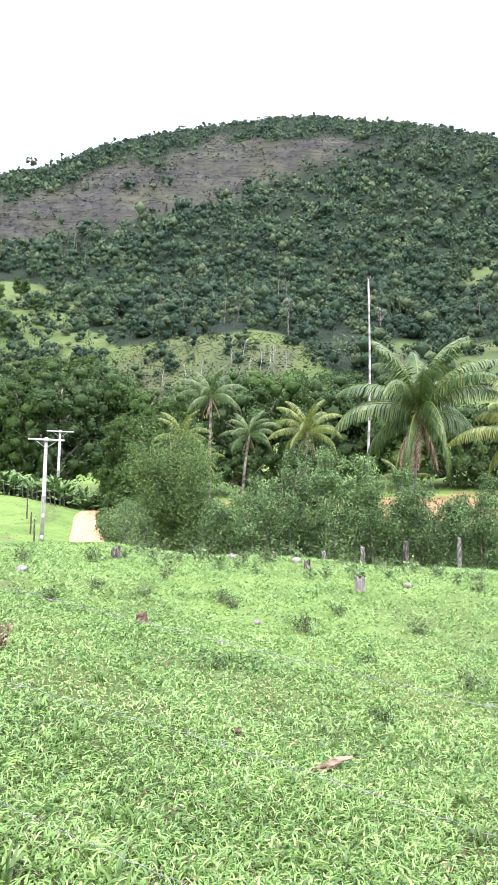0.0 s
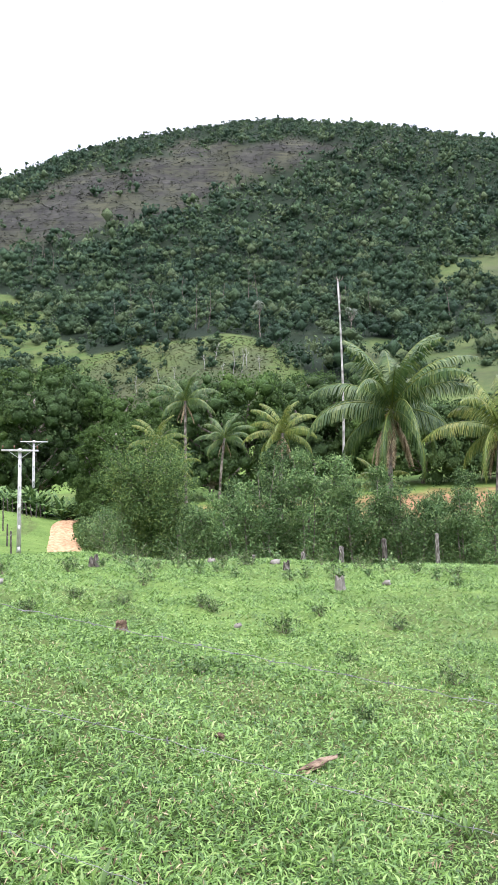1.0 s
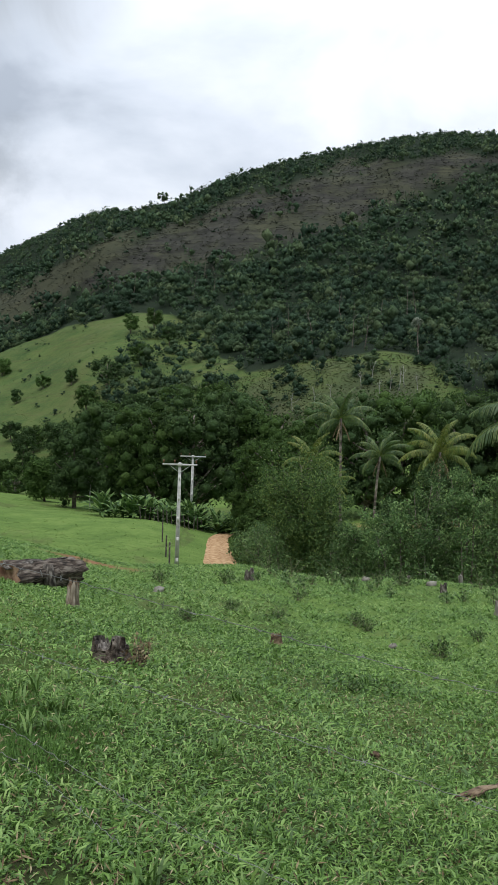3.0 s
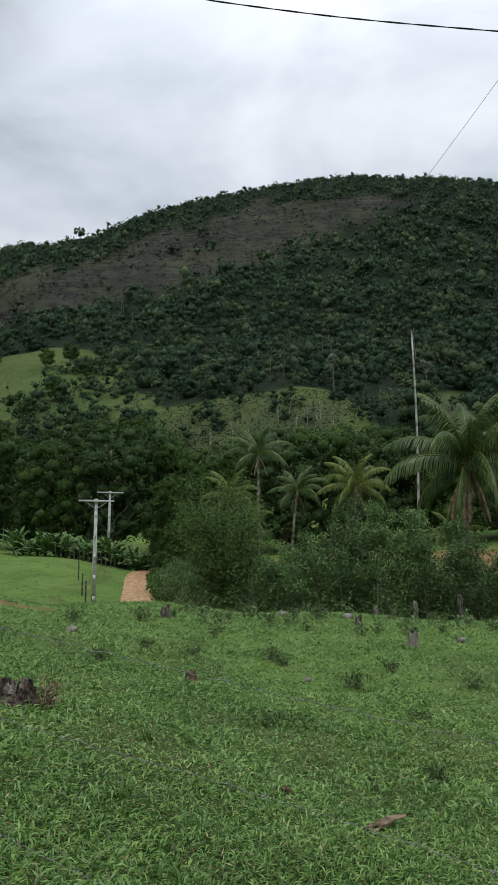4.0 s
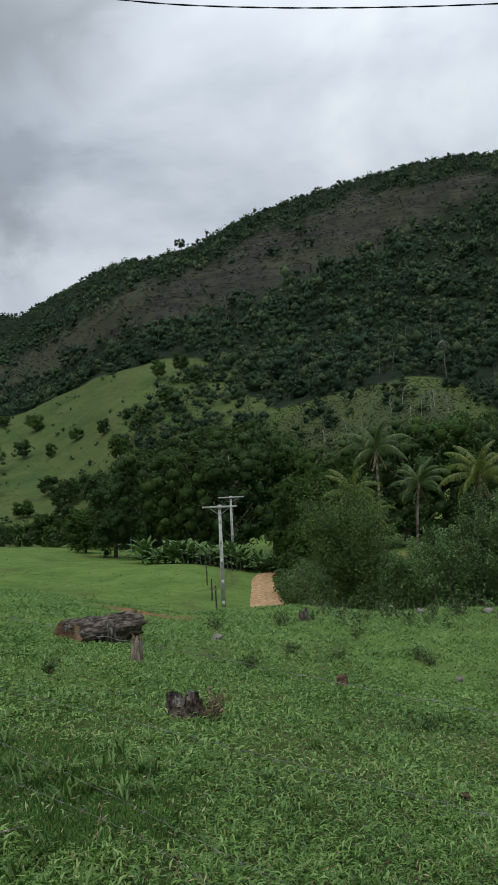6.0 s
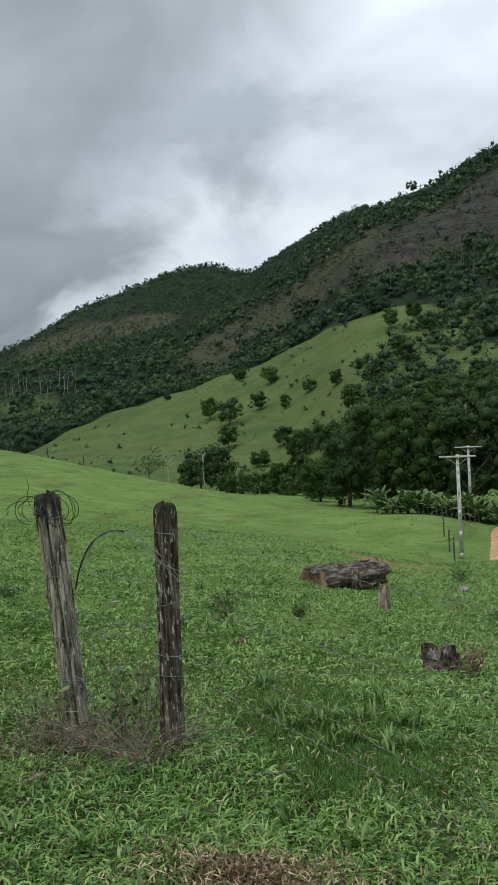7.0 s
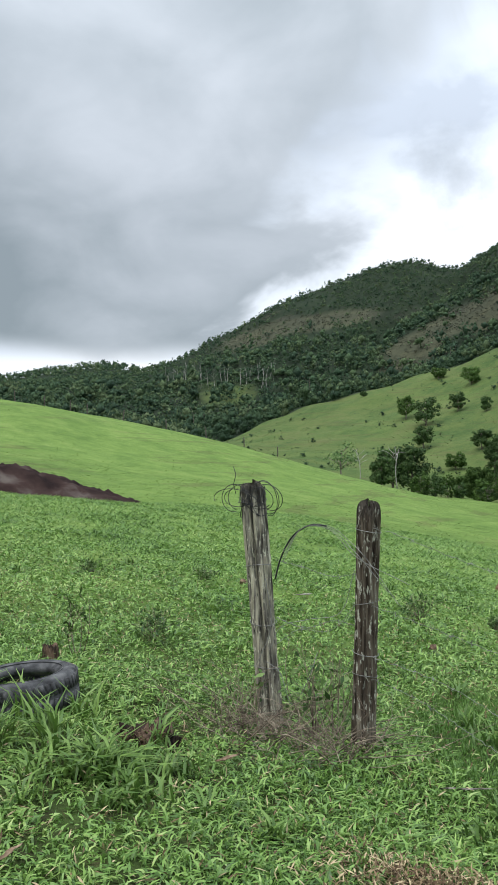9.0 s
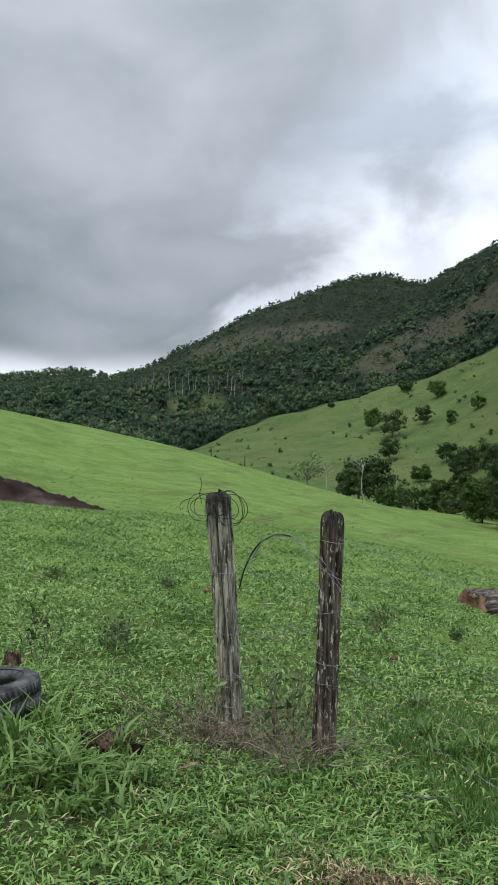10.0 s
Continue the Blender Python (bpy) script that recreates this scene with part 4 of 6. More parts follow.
# ---- concrete poles of the power line ----
def power_pole(az, r, top_el, label, arm=2.2, turn=0.0):
    base = spot(az, r, -0.1)
    h = EYE + r * math.tan(radians(top_el)) - base[2]
    ob = thing("power_pole", base, label, "utility pole", "power line poles", turn, (0, 1.8))
    s = Soup()
    w0, w1, t0 = 0.30, 0.18, 0.17
    for sx in (-1, 1):
        s.add([[sx * (w0 / 2 - 0.03) - 0.03, -t0 / 2, 0], [sx * (w0 / 2 - 0.03) + 0.03, -t0 / 2, 0], [sx * (w0 / 2 - 0.03) + 0.03, t0 / 2, 0], [sx * (w0 / 2 - 0.03) - 0.03, t0 / 2, 0],
               [sx * (w1 / 2 - 0.03) - 0.03, -t0 / 2.6, h], [sx * (w1 / 2 - 0.03) + 0.03, -t0 / 2.6, h], [sx * (w1 / 2 - 0.03) + 0.03, t0 / 2.6, h], [sx * (w1 / 2 - 0.03) - 0.03, t0 / 2.6, h]],
              [[3, 2, 1, 0], [4, 5, 6, 7], [0, 1, 5, 4], [1, 2, 6, 5], [2, 3, 7, 6], [3, 0, 4, 7]])
    s.add([[-w0 / 2 + .06, -.04, 0], [w0 / 2 - .06, -.04, 0], [w0 / 2 - .06, .04, 0], [-w0 / 2 + .06, .04, 0], [-w1 / 2 + .05, -.03, h], [w1 / 2 - .05, -.03, h], [w1 / 2 - .05, .03, h], [-w1 / 2 + .05, .03, h]],
          [[3, 2, 1, 0], [4, 5, 6, 7], [0, 1, 5, 4], [1, 2, 6, 5], [2, 3, 7, 6], [3, 0, 4, 7]])
    for k in range(5):
        z = h * (0.05 + 0.2 * k)
        s.box((0, 0, z), (w0 - (w0 - w1) * z / h - 0.02, t0 * 0.9 - 0.045 * z / h, 0.35))
    part("shaft", s, M_CONCRETE, ob)
    part("crossarm", Soup().box((0, -0.12, h - 0.15), (arm, 0.09, 0.12)).box((0, -0.12, h - 0.15), (0.3, 0.12, 0.2)), M_CONCRETE, ob)
    for x in (-arm / 2 + 0.08, -0.35, arm / 2 - 0.08):
        i = Soup().tube([(x, -.12, h - .09), (x, -.12, h - .02), (x, -.12, h), (x, -.12, h + .07), (x, -.12, h + .08), (x, -.12, h + .16)], [.02, .02, .06, .045, .065, .03], 8)
        part("insulator", i, M_CERAMIC, ob)
    br = Soup().tube([(-arm * .3, -.12, h - .2), (0, -.1, h - .7)], .015, 5).tube([(arm * .3, -.12, h - .2), (0, -.1, h - .7)], .015, 5)
    part("brace", br, M_METAL, ob)
    return ob


power_pole(-12.25, 63, 0.15, "pale concrete power pole with a crossarm beside the track", 2.3, 12)
power_pole(-11.4, 95, 0.6, "pale concrete power pole further along the track", 2.6, 20)


# ---- the tall bare trunk ----
def bare_trunk():
    b = spot(7.15, 65, -0.3)
    h = EYE + 65 * math.tan(radians(9.8)) - b[2]
    rng = np.random.RandomState(3)
    ob = thing("bare_trunk", b, "tall thin bleached trunk standing above the palms", "dead tree")
    p = np.array([(0.25 * math.sin(k * 0.35) * k / 9 - 0.12 * k / 9, 0.05 * math.sin(k), h * k / 9) for k in range(10)])
    part("trunk", Soup().tube(p, np.linspace(0.11, 0.055, 10), 9, wob=0.05, rng=rng), M_PALEBARK, ob, smooth_shade=True)
    for k in range(4):
        a = k * 1.7
        tw = Soup().tube(branch_path(p[-1] - np.array([0, 0, 0.1]), p[-1] + np.array([0.35 * math.cos(a), 0.3 * math.sin(a), 0.25]), rng, 4), [.04, .03, .02, .015], 5)
        part("twig", tw, M_BARK, ob)


bare_trunk()


# ---- palms ----
def frond(rng, az, lift, length, droop, width, hang):
    """One feather leaf from the origin: its midrib and its leaflets."""
    n = 12
    t = np.linspace(0, 1, n)
    ang = lift - droop * t**1.4
    step = length / (n - 1)
    x = np.concatenate([[0], np.cumsum(np.cos(ang[:-1]) * step)])
    z = np.concatenate([[0], np.cumsum(np.sin(ang[:-1]) * step)])
    d = np.array([math.cos(az), math.sin(az), 0])
    side0 = np.array([-math.sin(az), math.cos(az), 0])
    bow = rng.randn() * 0.10 * length
    P = x[:, None] * d + z[:, None] * np.array([0, 0, 1.0]) + (bow * t**2)[:, None] * side0
    k = 78
    tt = np.linspace(0.1, 0.99, k)
    C = np.stack([np.interp(tt, t, P[:, i]) for i in range(3)], -1)
    T = unit(np.gradient(C, axis=0))
    up = unit(np.cross(np.broadcast_to(side0, T.shape), T)) * -1
    up = np.where(up[:, 2:3] < 0, -up, up)
    Q = []
    ln = width * np.interp(tt, [0.1, 0.3, 0.7, 1.0], [0.75, 1.0, 0.85, 0.3])
    for sgn in (-1, 1):
        sd = sgn * side0 * (0.55 + 0.2 * rng.rand(k))[:, None] + T * 0.5 + up * 0.25 - np.array([0, 0, 1.0]) * (hang * (0.7 + 0.6 * rng.rand(k)))[:, None]
        sd = unit(sd)
        mid = C + sd * (ln * 0.5)[:, None] + np.array([0, 0, 0.04])
        tip = C + sd * ln[:, None] - np.array([0, 0, 1.0]) * (ln * 0.25 * hang)[:, None]
        w = T * 0.024 * length / 4
        Q += [np.stack([C - w, C + w, mid + w, mid - w], 1), np.stack([mid - w, mid + w, tip + w * 0.15, tip - w * 0.15], 1)]
    return P, np.concatenate(Q)


def palm(az, r, crown_el, span, label, seed, mat, n=22, lean=0.3, nuts=True, dead=5, stiff=0.0):
    rng = np.random.RandomState(seed)
    b = spot(az, r, -0.2)
    h = max(1.2, EYE + r * math.tan(radians(crown_el)) - b[2])
    ob = thing("coconut_palm", b, label, "palm tree", "palms", rng.rand() * 0)
    p = np.array([(lean * (k / 8) ** 2, 0, h * k / 8) for k in range(9)])
    part("trunk", Soup().tube(p, np.interp(np.arange(9), [0, 1, 8], [0.24, 0.17, 0.13]) * min(1.0, 0.35 + span / 12), 10, wob=0.04, rng=rng), M_BARK, ob, smooth_shade=True)
    top = p[-1]
    for k in range(n):
        u = k / (n - 1)
        f = math.radians(82) * (1 - u) ** 0.8 - math.radians(18) * u
        P, Q = frond(rng, 2.4 * k + rng.rand() * 0.5, f + rng.randn() * 0.08, span * 0.5 * (1.12 + 0.15 * rng.rand()), (1.15 + 0.7 * u - stiff) * (0.8 + 0.4 * rng.rand()), span * 0.095, 0.8 + 0.9 * u)
        fr = part("frond", Soup().quads(Q + top), mat, ob)
        part("midrib", Soup().tube(P + top, np.linspace(0.05, 0.008, len(P)) * span / 8, 5, cap=False), M_YELLOW, fr)
    if dead:
        for k in range(dead):
            P, Q = frond(rng, 1.3 * k + rng.rand(), -1.0, span * 0.36, 0.5, span * 0.06, 1.3)
            part("dead_frond", Soup().quads(Q + top - np.array([0, 0, 0.15])), M_DEADLEAF, ob, "hanging brown dead frond")
    if nuts:
        for k in range(9):
            a = 0.7 * k
            c = top + np.array([0.3 * math.cos(a), 0.3 * math.sin(a), -0.28 - 0.13 * (k % 3)])
            part("coconut", Soup().add(*ball(rng, c, 0.14, 1.15, 8, 6)), M_COCONUT, ob, smooth_shade=True)
    return ob


palm(9.8, 55, 2.0, 9.5, "large coconut palm with arching glossy fronds and coconuts", 5, M_FROND, 24, 0.3, True, 9)
palm(16.0, 54, 0.7, 7.8, "coconut palm with yellowing fronds beside the large palm", 8, M_YELLOW, 15, 0.3, True, 3)
palm(-2.4, 80, 2.8, 5.3, "slender coconut palm with drooping fronds before dark trees", 11, M_FROND, 15, 0.1, False, 5)
palm(-0.45, 76, 0.5, 4.4, "small coconut palm with pale curved trunk", 14, M_FROND, 15, 0.6, False, 3)
palm(3.35, 72, 0.75, 5.5, "short coconut palm with yellow-green fronds", 17, M_YELLOW, 15, 0.2, False, 5)
palm(-4.2, 70, 0.3, 4.2, "young yellow-green palm behind the round tree", 19, M_YELLOW, 14, 0.1, False, 0)
palm(-3.0, 72, -1.2, 3.6, "young yellow-green palm with low fronds", 23, M_YELLOW, 12, 0.1, False, 0)
palm(9.2, 60, -2.3, 3.6, "low young palm with yellow fronds among shrubs", 27, M_YELLOW, 12, 0.1, False, 2)


# ---- trees between the pasture and the palms ----
def feathery_tree(az, r, h, w, label, seed, stems=2, branches=70, per=45, leaf=0.17, name="young_tree", group="", round_=0.5, mat=None):
    """A light tree of slim stems whose side shoots carry many small leaves."""
    rng = np.random.RandomState(seed)
    ob = thing(name, spot(az, r, -0.1), label, "tree", group)
    wood, C, O = Soup(), [], []
    for k in range(stems):
        foot = np.array([rng.randn(), rng.randn(), 0]) * 0.09 * w
        top = np.array([foot[0] * 2.6, foot[1] * 2.6, h * (1 if k == 0 else 0.72 + 0.24 * rng.rand())])
        P = branch_path(foot, top, rng, 9, 0.03)
        wood.tube(P, np.linspace(0.012 * h / math.sqrt(stems) + 0.012, 0.008, 9), 6, wob=0.05, rng=rng)
        for b in range(branches // stems):
            t = 0.08 + 0.92 * rng.rand()
            a = rng.rand() * 2 * np.pi
            reach = w * 0.5 * (math.sin(math.pi * min(1, (0.16 + 0.84 * (1 - t)) ** round_ * 0.62)) ** 1.0) * (0.55 + 0.6 * rng.rand())
            p0 = np.array([np.interp(t * 8, np.arange(9), P[:, i]) for i in range(3)])
            p1 = p0 + np.array([math.cos(a) * reach, math.sin(a) * reach, reach * (0.25 + 0.75 * rng.rand())])
            Q = branch_path(p0, p1, rng, 4, 0.08)
            wood.tube(Q[[0, 2, 3]], [0.010, 0.007, 0.003], 3, cap=False)
            u = 0.25 + 0.8 * rng.rand(per)
            C.append(p0 + (p1 - p0) * u[:, None] + rng.randn(per, 3) * (0.07 + 0.11 * reach))
            O.append(np.tile(unit(p1 - p0) * 0.4 + np.array([0, 0, 0.7]), (per, 1)))
    part("trunk", wood, M_BARK, ob, smooth_shade=True)
    part("crown", Soup().quads(leaves(np.concatenate(C), np.concatenate(O), leaf, leaf * 0.34, rng)), mat or M_GREYLEAF, ob)


feathery_tree(-4.3, 52, 7.0, 3.9, "round feathery green tree beside the dirt track", 31, 6, 320, 140, 0.165, "tree", round_=0.28, mat=M_BUSH)
rngb = np.random.RandomState(77)
for k in range(34):
    a = -1.6 + 19.6 * (k + 0.7 * rngb.rand()) / 34
    r = 44.5 + 6.0 * rngb.rand()
    top = float(np.interp(a, [-3, -1, 1, 3.2, 5.5, 6.8, 9, 12, 14.5, 18], [-3.6, -3.2, -2.4, 0.1, -0.9, -3.3, -3.0, -3.6, -2.9, -3.1])) + 0.6 * rngb.randn() - 0.1
    h = max(2.4, EYE + r * math.tan(radians(top)) - spot(a, r)[2])
    feathery_tree(a, r, h, 1.9 + 0.8 * rngb.rand(), "slim feathery young tree in the valley thicket", 100 + k, 1 + k % 2, 74, 50, 0.17, group="thicket trees", round_=0.95)
for k, (a, r, h) in enumerate(((-7.3, 57, 3.0), (-6.0, 50, 2.9), (-7.0, 61, 3.2), (-7.9, 64, 2.8), (-2.6, 48, 2.6))):
    feathery_tree(a, r, h, 2.2, "small feathery tree beside the dirt track", 150 + k, 2, 50, 40, 0.17, group="thicket trees")

# dark orchard trees behind
for k, (a, r, top, w) in enumerate(((-13.6, 112, 4.1, 11), (-11.2, 110, 4.5, 11), (-8.8, 113, 4.4, 11), (-6.4, 110, 3.5, 10), (-3.6, 114, 4.0, 11), (-1.0, 112, 4.2, 11), (1.6, 115, 4.5, 12), (4.3, 112, 3.8, 11),
                                   (6.6, 114, 4.0, 11), (9.2, 112, 3.8, 11), (11.8, 112, 2.6, 10), (14.4, 112, 2.4, 10), (17.0, 112, 2.4, 10), (-16.2, 118, 4.1, 11), (-18.4, 122, 2.2, 7), (-20.2, 128, 0.6, 5))):
    h = EYE + r * math.tan(radians(top)) - spot(a, r)[2]
    tree(a, r, h * 1.03, w * 1.05, "dense dark green mango tree in the valley orchard", 200 + k, M_DARKLEAF if k % 3 else M_LEAF, 0.03, 0.41, 5400, 38, group="orchard trees", narrow=0.5)
for k, (a, r, top, w) in enumerate(((-7.7, 86, 1.4, 4.6), (-6.5, 82, 2.5, 5.0), (-4.9, 86, 3.3, 6.0), (-7.3, 92, 0.6, 5.0), (-6.6, 72, -0.6, 4.4), (-7.7, 70, -2.6, 2.6))):
    h = EYE + r * math.tan(radians(top)) - spot(a, r)[2]
    tree(a, r, h, w, "leafy light green tree at the valley edge", 240 + k, M_LEAF, 0.03, 0.34, 4200, 26)
# wooded hollow at the foot of the cattle hill
rngv = np.random.RandomState(55)
for k, (a, r, top, w) in enumerate(((-22.6, 150, 0.5, 5), (-20.8, 150, 0.4, 4), (-18.6, 152, 2.0, 6.5), (-17.0, 150, 3.5, 9), (-15.4, 155, 3.6, 9), (-13.4, 160, 3.8, 9), (-11.0, 160, 4.2, 9), (-21.4, 185, 2.6, 5),
                                   (-16.4, 215, 3.9, 8), (-14.6, 215, 4.4, 7), (-12.2, 215, 4.9, 8), (-19.4, 200, 3.0, 7), (-10.0, 200, 5.2, 8), (-8.6, 190, 4.9, 8), (-23.6, 160, -.2, 4))):
    h = EYE + r * math.tan(radians(top)) - spot(a, r)[2]
    tree(a, r, max(h, 3), w, "tree in the wooded hollow below the cattle pasture", 260 + k, M_DARKLEAF if k % 2 else M_LEAF, 0.04, 0.5, 3400, 28, group="hollow trees", narrow=0.5)


# ---- trees and bananas of the valley and the cattle hill ----
def spot_el(az, el, r0, r1):
    """The place on the ground between r0 and r1 that lies el degrees above the eye."""
    r = np.linspace(r0, r1, 200)
    x, y = polar(az, r)
    e = np.degrees(np.arctan2(ground_z(x, y) - EYE, r))
    return float(r[np.argmin(np.abs(e - el))])


for k, (a, el, h, w, dark) in enumerate(((-23.8, 4.1, 6.0, 5.6, 1), (-25.9, 3.2, 9.0, 9.5, 1), (-26.1, 1.6, 6.5, 6.5, 1), (-22.0, 4.0, 4.2, 3.6, 1), (-25.0, 6.3, 4.5, 6.5, 0), (-22.9, 5.8, 6.5, 7.5, 0),
                                         (-22.3, 1.5, 5.5, 5.0, 1), (-20.9, 0.8, 6.5, 6.0, 0), (-24.0, 0.2, 4.0, 5.0, 0), (-12.7, 7.2, 6.2, 4.6, 1), (-16.4, 4.6, 8.5, 9.5, 1), (-27.2, 3.6, 7.5, 7.0, 0),
                                         (-18.6, 5.0, 5.0, 4.2, 1), (-20.3, 4.9, 4.0, 4.6, 0), (-30.0, 5.2, 2.2, 3.0, 1), (-17.6, 3.2, 7.0, 7.0, 0), (-14.4, 6.0, 6.5, 6.5, 0), (-15.0, 7.9, 7.0, 6.0, 0), (-13.6, 8.2, 7.0, 6.5, 0))):
    tree(a, spot_el(a, el, 160, 345), h, w, ("round dark green tree" if dark else "light green spreading tree") + " on the cattle pasture", 400 + k, M_DARKLEAF if dark else M_LEAF, 0.14, 0.55, 1500, 16, group="pasture trees", narrow=0.55)
for k, (a, h, w) in enumerate(((-28.2, 8.0, 6.5), (-26.9, 8.6, 7.0), (-29.0, 5.5, 4.0))):
    tree(a, 150, h, w, "dense dark tree behind the pasture crest", 430 + k, M_DARKLEAF, 0.06, 0.6, 1600, 18, group="crest trees", narrow=0.5)
tree(-31.6, 172, 8.0, 9.0, "sparse spreading tree with bare limbs beside the pasture", 440, M_GREYLEAF, 0.35, 0.6, 420, 14, dense=False, narrow=0.5)

# low shrubs along the foot of the cattle hill
rngs = np.random.RandomState(91)
for k in range(26):
    a = -26.5 + 13.0 * rngs.rand()
    tree(a, 138 + 22 * rngs.rand(), 2.2 + 2.2 * rngs.rand(), 3.0 + 2.5 * rngs.rand(), "low leafy shrub at the foot of the cattle hill", 450 + k, M_LEAF if k % 2 else M_DARKLEAF, 0.02, 0.5, 420, 9, name="shrub", category="shrub", group="foot shrubs", narrow=0.5)
for k in range(16):
    a = -8.1 + 2.3 * rngs.rand()
    tree(a, 58 + 22 * rngs.rand(), 1.2 + 1.5 * rngs.rand(), 2.0 + 1.2 * rngs.rand(), "low grey-green shrub along the dirt track", 480 + k, M_GREYLEAF if k % 2 else M_LEAF, 0.02, 0.26, 1000, 10, dense=False, name="shrub", category="shrub", group="track shrubs", narrow=0.4)
for k in range(26):
    a = -3 + 21 * rngs.rand()
    tree(a, 52 + 16 * rngs.rand(), 1.6 + 2.0 * rngs.rand(), 2.4 + 1.6 * rngs.rand(), "low green shrub between the thicket and the palms", 500 + k, M_LEAF if k % 3 == 0 else M_GREYLEAF, 0.02, 0.28, 800, 10, dense=False, name="shrub", category="shrub", group="palm grove shrubs", narrow=0.4)


def dead_trunk(az, r, h, seed, label, arms=3, lift=0.0, group="dead trunks", mat=None):
    rng = np.random.RandomState(seed)
    ob = thing("dead_tree", spot(az, r, -0.2 + lift), label, "dead tree", group)
    s = Soup()
    p = branch_path((0, 0, 0), (rng.randn() * 0.08 * h, rng.randn() * 0.05 * h, h), rng, 7, 0.05)
    s.tube(p, np.linspace(0.009 * h + 0.03, 0.025, 7), 6, wob=0.08, rng=rng)
    for k in range(arms):
        i = 3 + rng.randint(3)
        s.tube(branch_path(p[i], p[i] + np.array([rng.randn() * 0.16 * h, rng.randn() * 0.16 * h, 0.22 * h]), rng, 4), [0.04, 0.035, 0.025, 0.015], 5)
    part("trunk", s, mat or M_PALEBARK, ob, smooth_shade=True)


for k, (a, h) in enumerate(((-5.2, 4.0), (-2.9, 3.0), (-1.1, 3.6), (-0.5, 5.0), (0.1, 4.2), (0.55, 5.6), (1.1, 5.2), (1.45, 4.6), (-3.9, 4.4), (2.2, 5.0))):
    dead_trunk(a, 192 + 3 * (k % 4), h, 600 + k, "bleached dead trunk standing in the hillside clearing")
dead_trunk(-27.9, 140, 7.0, 620, "white dead tree with bare branches before a dark tree", 6)
dead_trunk(-30.4, 150, 6.0, 621, "thin grey bare tree beside the pasture", 7)
dead_trunk(-17.4, 120, 6.0, 622, "grey dead tree at the edge of the banana patch", 4)
dead_trunk(5.55, 66, 4.2, 623, "short pale trunk stump among the palms", 0)
dead_trunk(-8.2, 95, 7.5, 624, "thin pale trunk before the dark orchard", 0)
rngd = np.random.RandomState(17)
for k in range(34):
    a = -46 + 62 * rngd.rand()
    r = 232 + 60 * rngd.rand() if a > -8 else 365 + 40 * rngd.rand()
    if a > -43:
        dead_trunk(a, r, 8.5 + 4.5 * rngd.rand(), 630 + k, "slender grey trunk at the edge of the hill woods", 2, group="wood edge trunks", mat=M_BARK)


for k in range(26):
    a = -44.0 + 8.0 * rngd.rand()
    dead_trunk(a, spot_el(a, 5.6 + 0.9 * rngd.rand(), 430, 640), 9.0 + 5.0 * rngd.rand(), 670 + k, "tall thin pale trunk standing in the hill woods", 2, group="wood edge trunks")


def flowering_tree(az, r, h, seed):
    ob = tree(az, r, h, h * 0.34, "tree with a crown of white blossom on the wooded slope", seed, M_BLOSSOM, 0.8, 0.4, 420, 7, bark=M_BARK, dense=False, narrow=0.6)
    return ob


flowering_tree(2.3, 228, 9.5, 701)
flowering_tree(7.8, 236, 9.0, 702)
tree(5.2, 150, 12.5, 8.0, "light green feathery tree rising above the orchard", 703, M_LEAF, 0.1, 0.5, 2600, 20, dense=False, narrow=0.35)
tree(2.9, 158, 10.5, 5.0, "small dark tree with a bare stem above the orchard", 704, M_DARKLEAF, 0.5, 0.5, 900, 10)
tree(-13.1, 640, 11.0, 9.0, "lone tree standing out on the hill's skyline", 705, M_DARKLEAF, 0.5, 1.2, 700, 9)


def banana(place, h, seed):
    rng = np.random.RandomState(seed)
    ob = thing("banana_plant", place, "banana plant with broad torn leaves beside the track", "banana plant", "banana patch", rng.rand() * 360)
    part("stem", Soup().tube([(0, 0, -0.1), (0, 0, h * 0.2), (0, 0, h * 0.34)], [0.13, 0.11, 0.06], 8), M_LEAF, ob, smooth_shade=True)
    for k in range(10):
        n = 8
        t = np.linspace(0, 1, n)
        f = 1.5 - 0.5 * rng.rand() - 0.09 * k
        ang = f - (0.7 + 0.9 * rng.rand()) * t**1.8
        L_ = h * (0.6 + 0.25 * rng.rand())
        x = np.concatenate([[0], np.cumsum(np.cos(ang[:-1]))]) * L_ / (n - 1)
        z = np.concatenate([[0], np.cumsum(np.sin(ang[:-1]))]) * L_ / (n - 1) + h * (0.32 - 0.02 * k)
        a = k * 2.4 + rng.rand()
        d, sd = np.array([math.cos(a), math.sin(a), 0]), np.array([-math.sin(a), math.cos(a), 0])
        P = x[:, None] * d + z[:, None] * np.array([0, 0, 1.0])
        w = 0.085 * h * np.interp(t, [0, 0.2, 0.5, 0.85, 1], [0.1, 0.7, 1, 0.8, 0.05])
        q = []
        for sg in (-1, 1):
            E = P + sg * sd * w[:, None] - np.array([0, 0, 1.0]) * (w * (0.2 + 0.5 * rng.rand()))[:, None]
            q.append(np.stack([P[:-1], P[1:], E[1:] - (P[1:] - P[:-1]) * 0.12, E[:-1]], 1))
        part("leaf", Soup().quads(np.concatenate(q)), M_BANANA, ob)


M_BANANA = material("banana_leaf", [(0.035, 0.08, 0.022), (0.07, 0.14, 0.036), (0.14, 0.22, 0.065)], 0.8, 0.55, see=0.2, island=0.4, gloss=0.2)
for k in range(48):
    a = -16.8 + 8.6 * rngs.rand()
    banana(spot(a, 90.0 + 6 * rngs.rand() ** 2, -0.25), 2.3 + 1.1 * rngs.rand(), 800 + k)


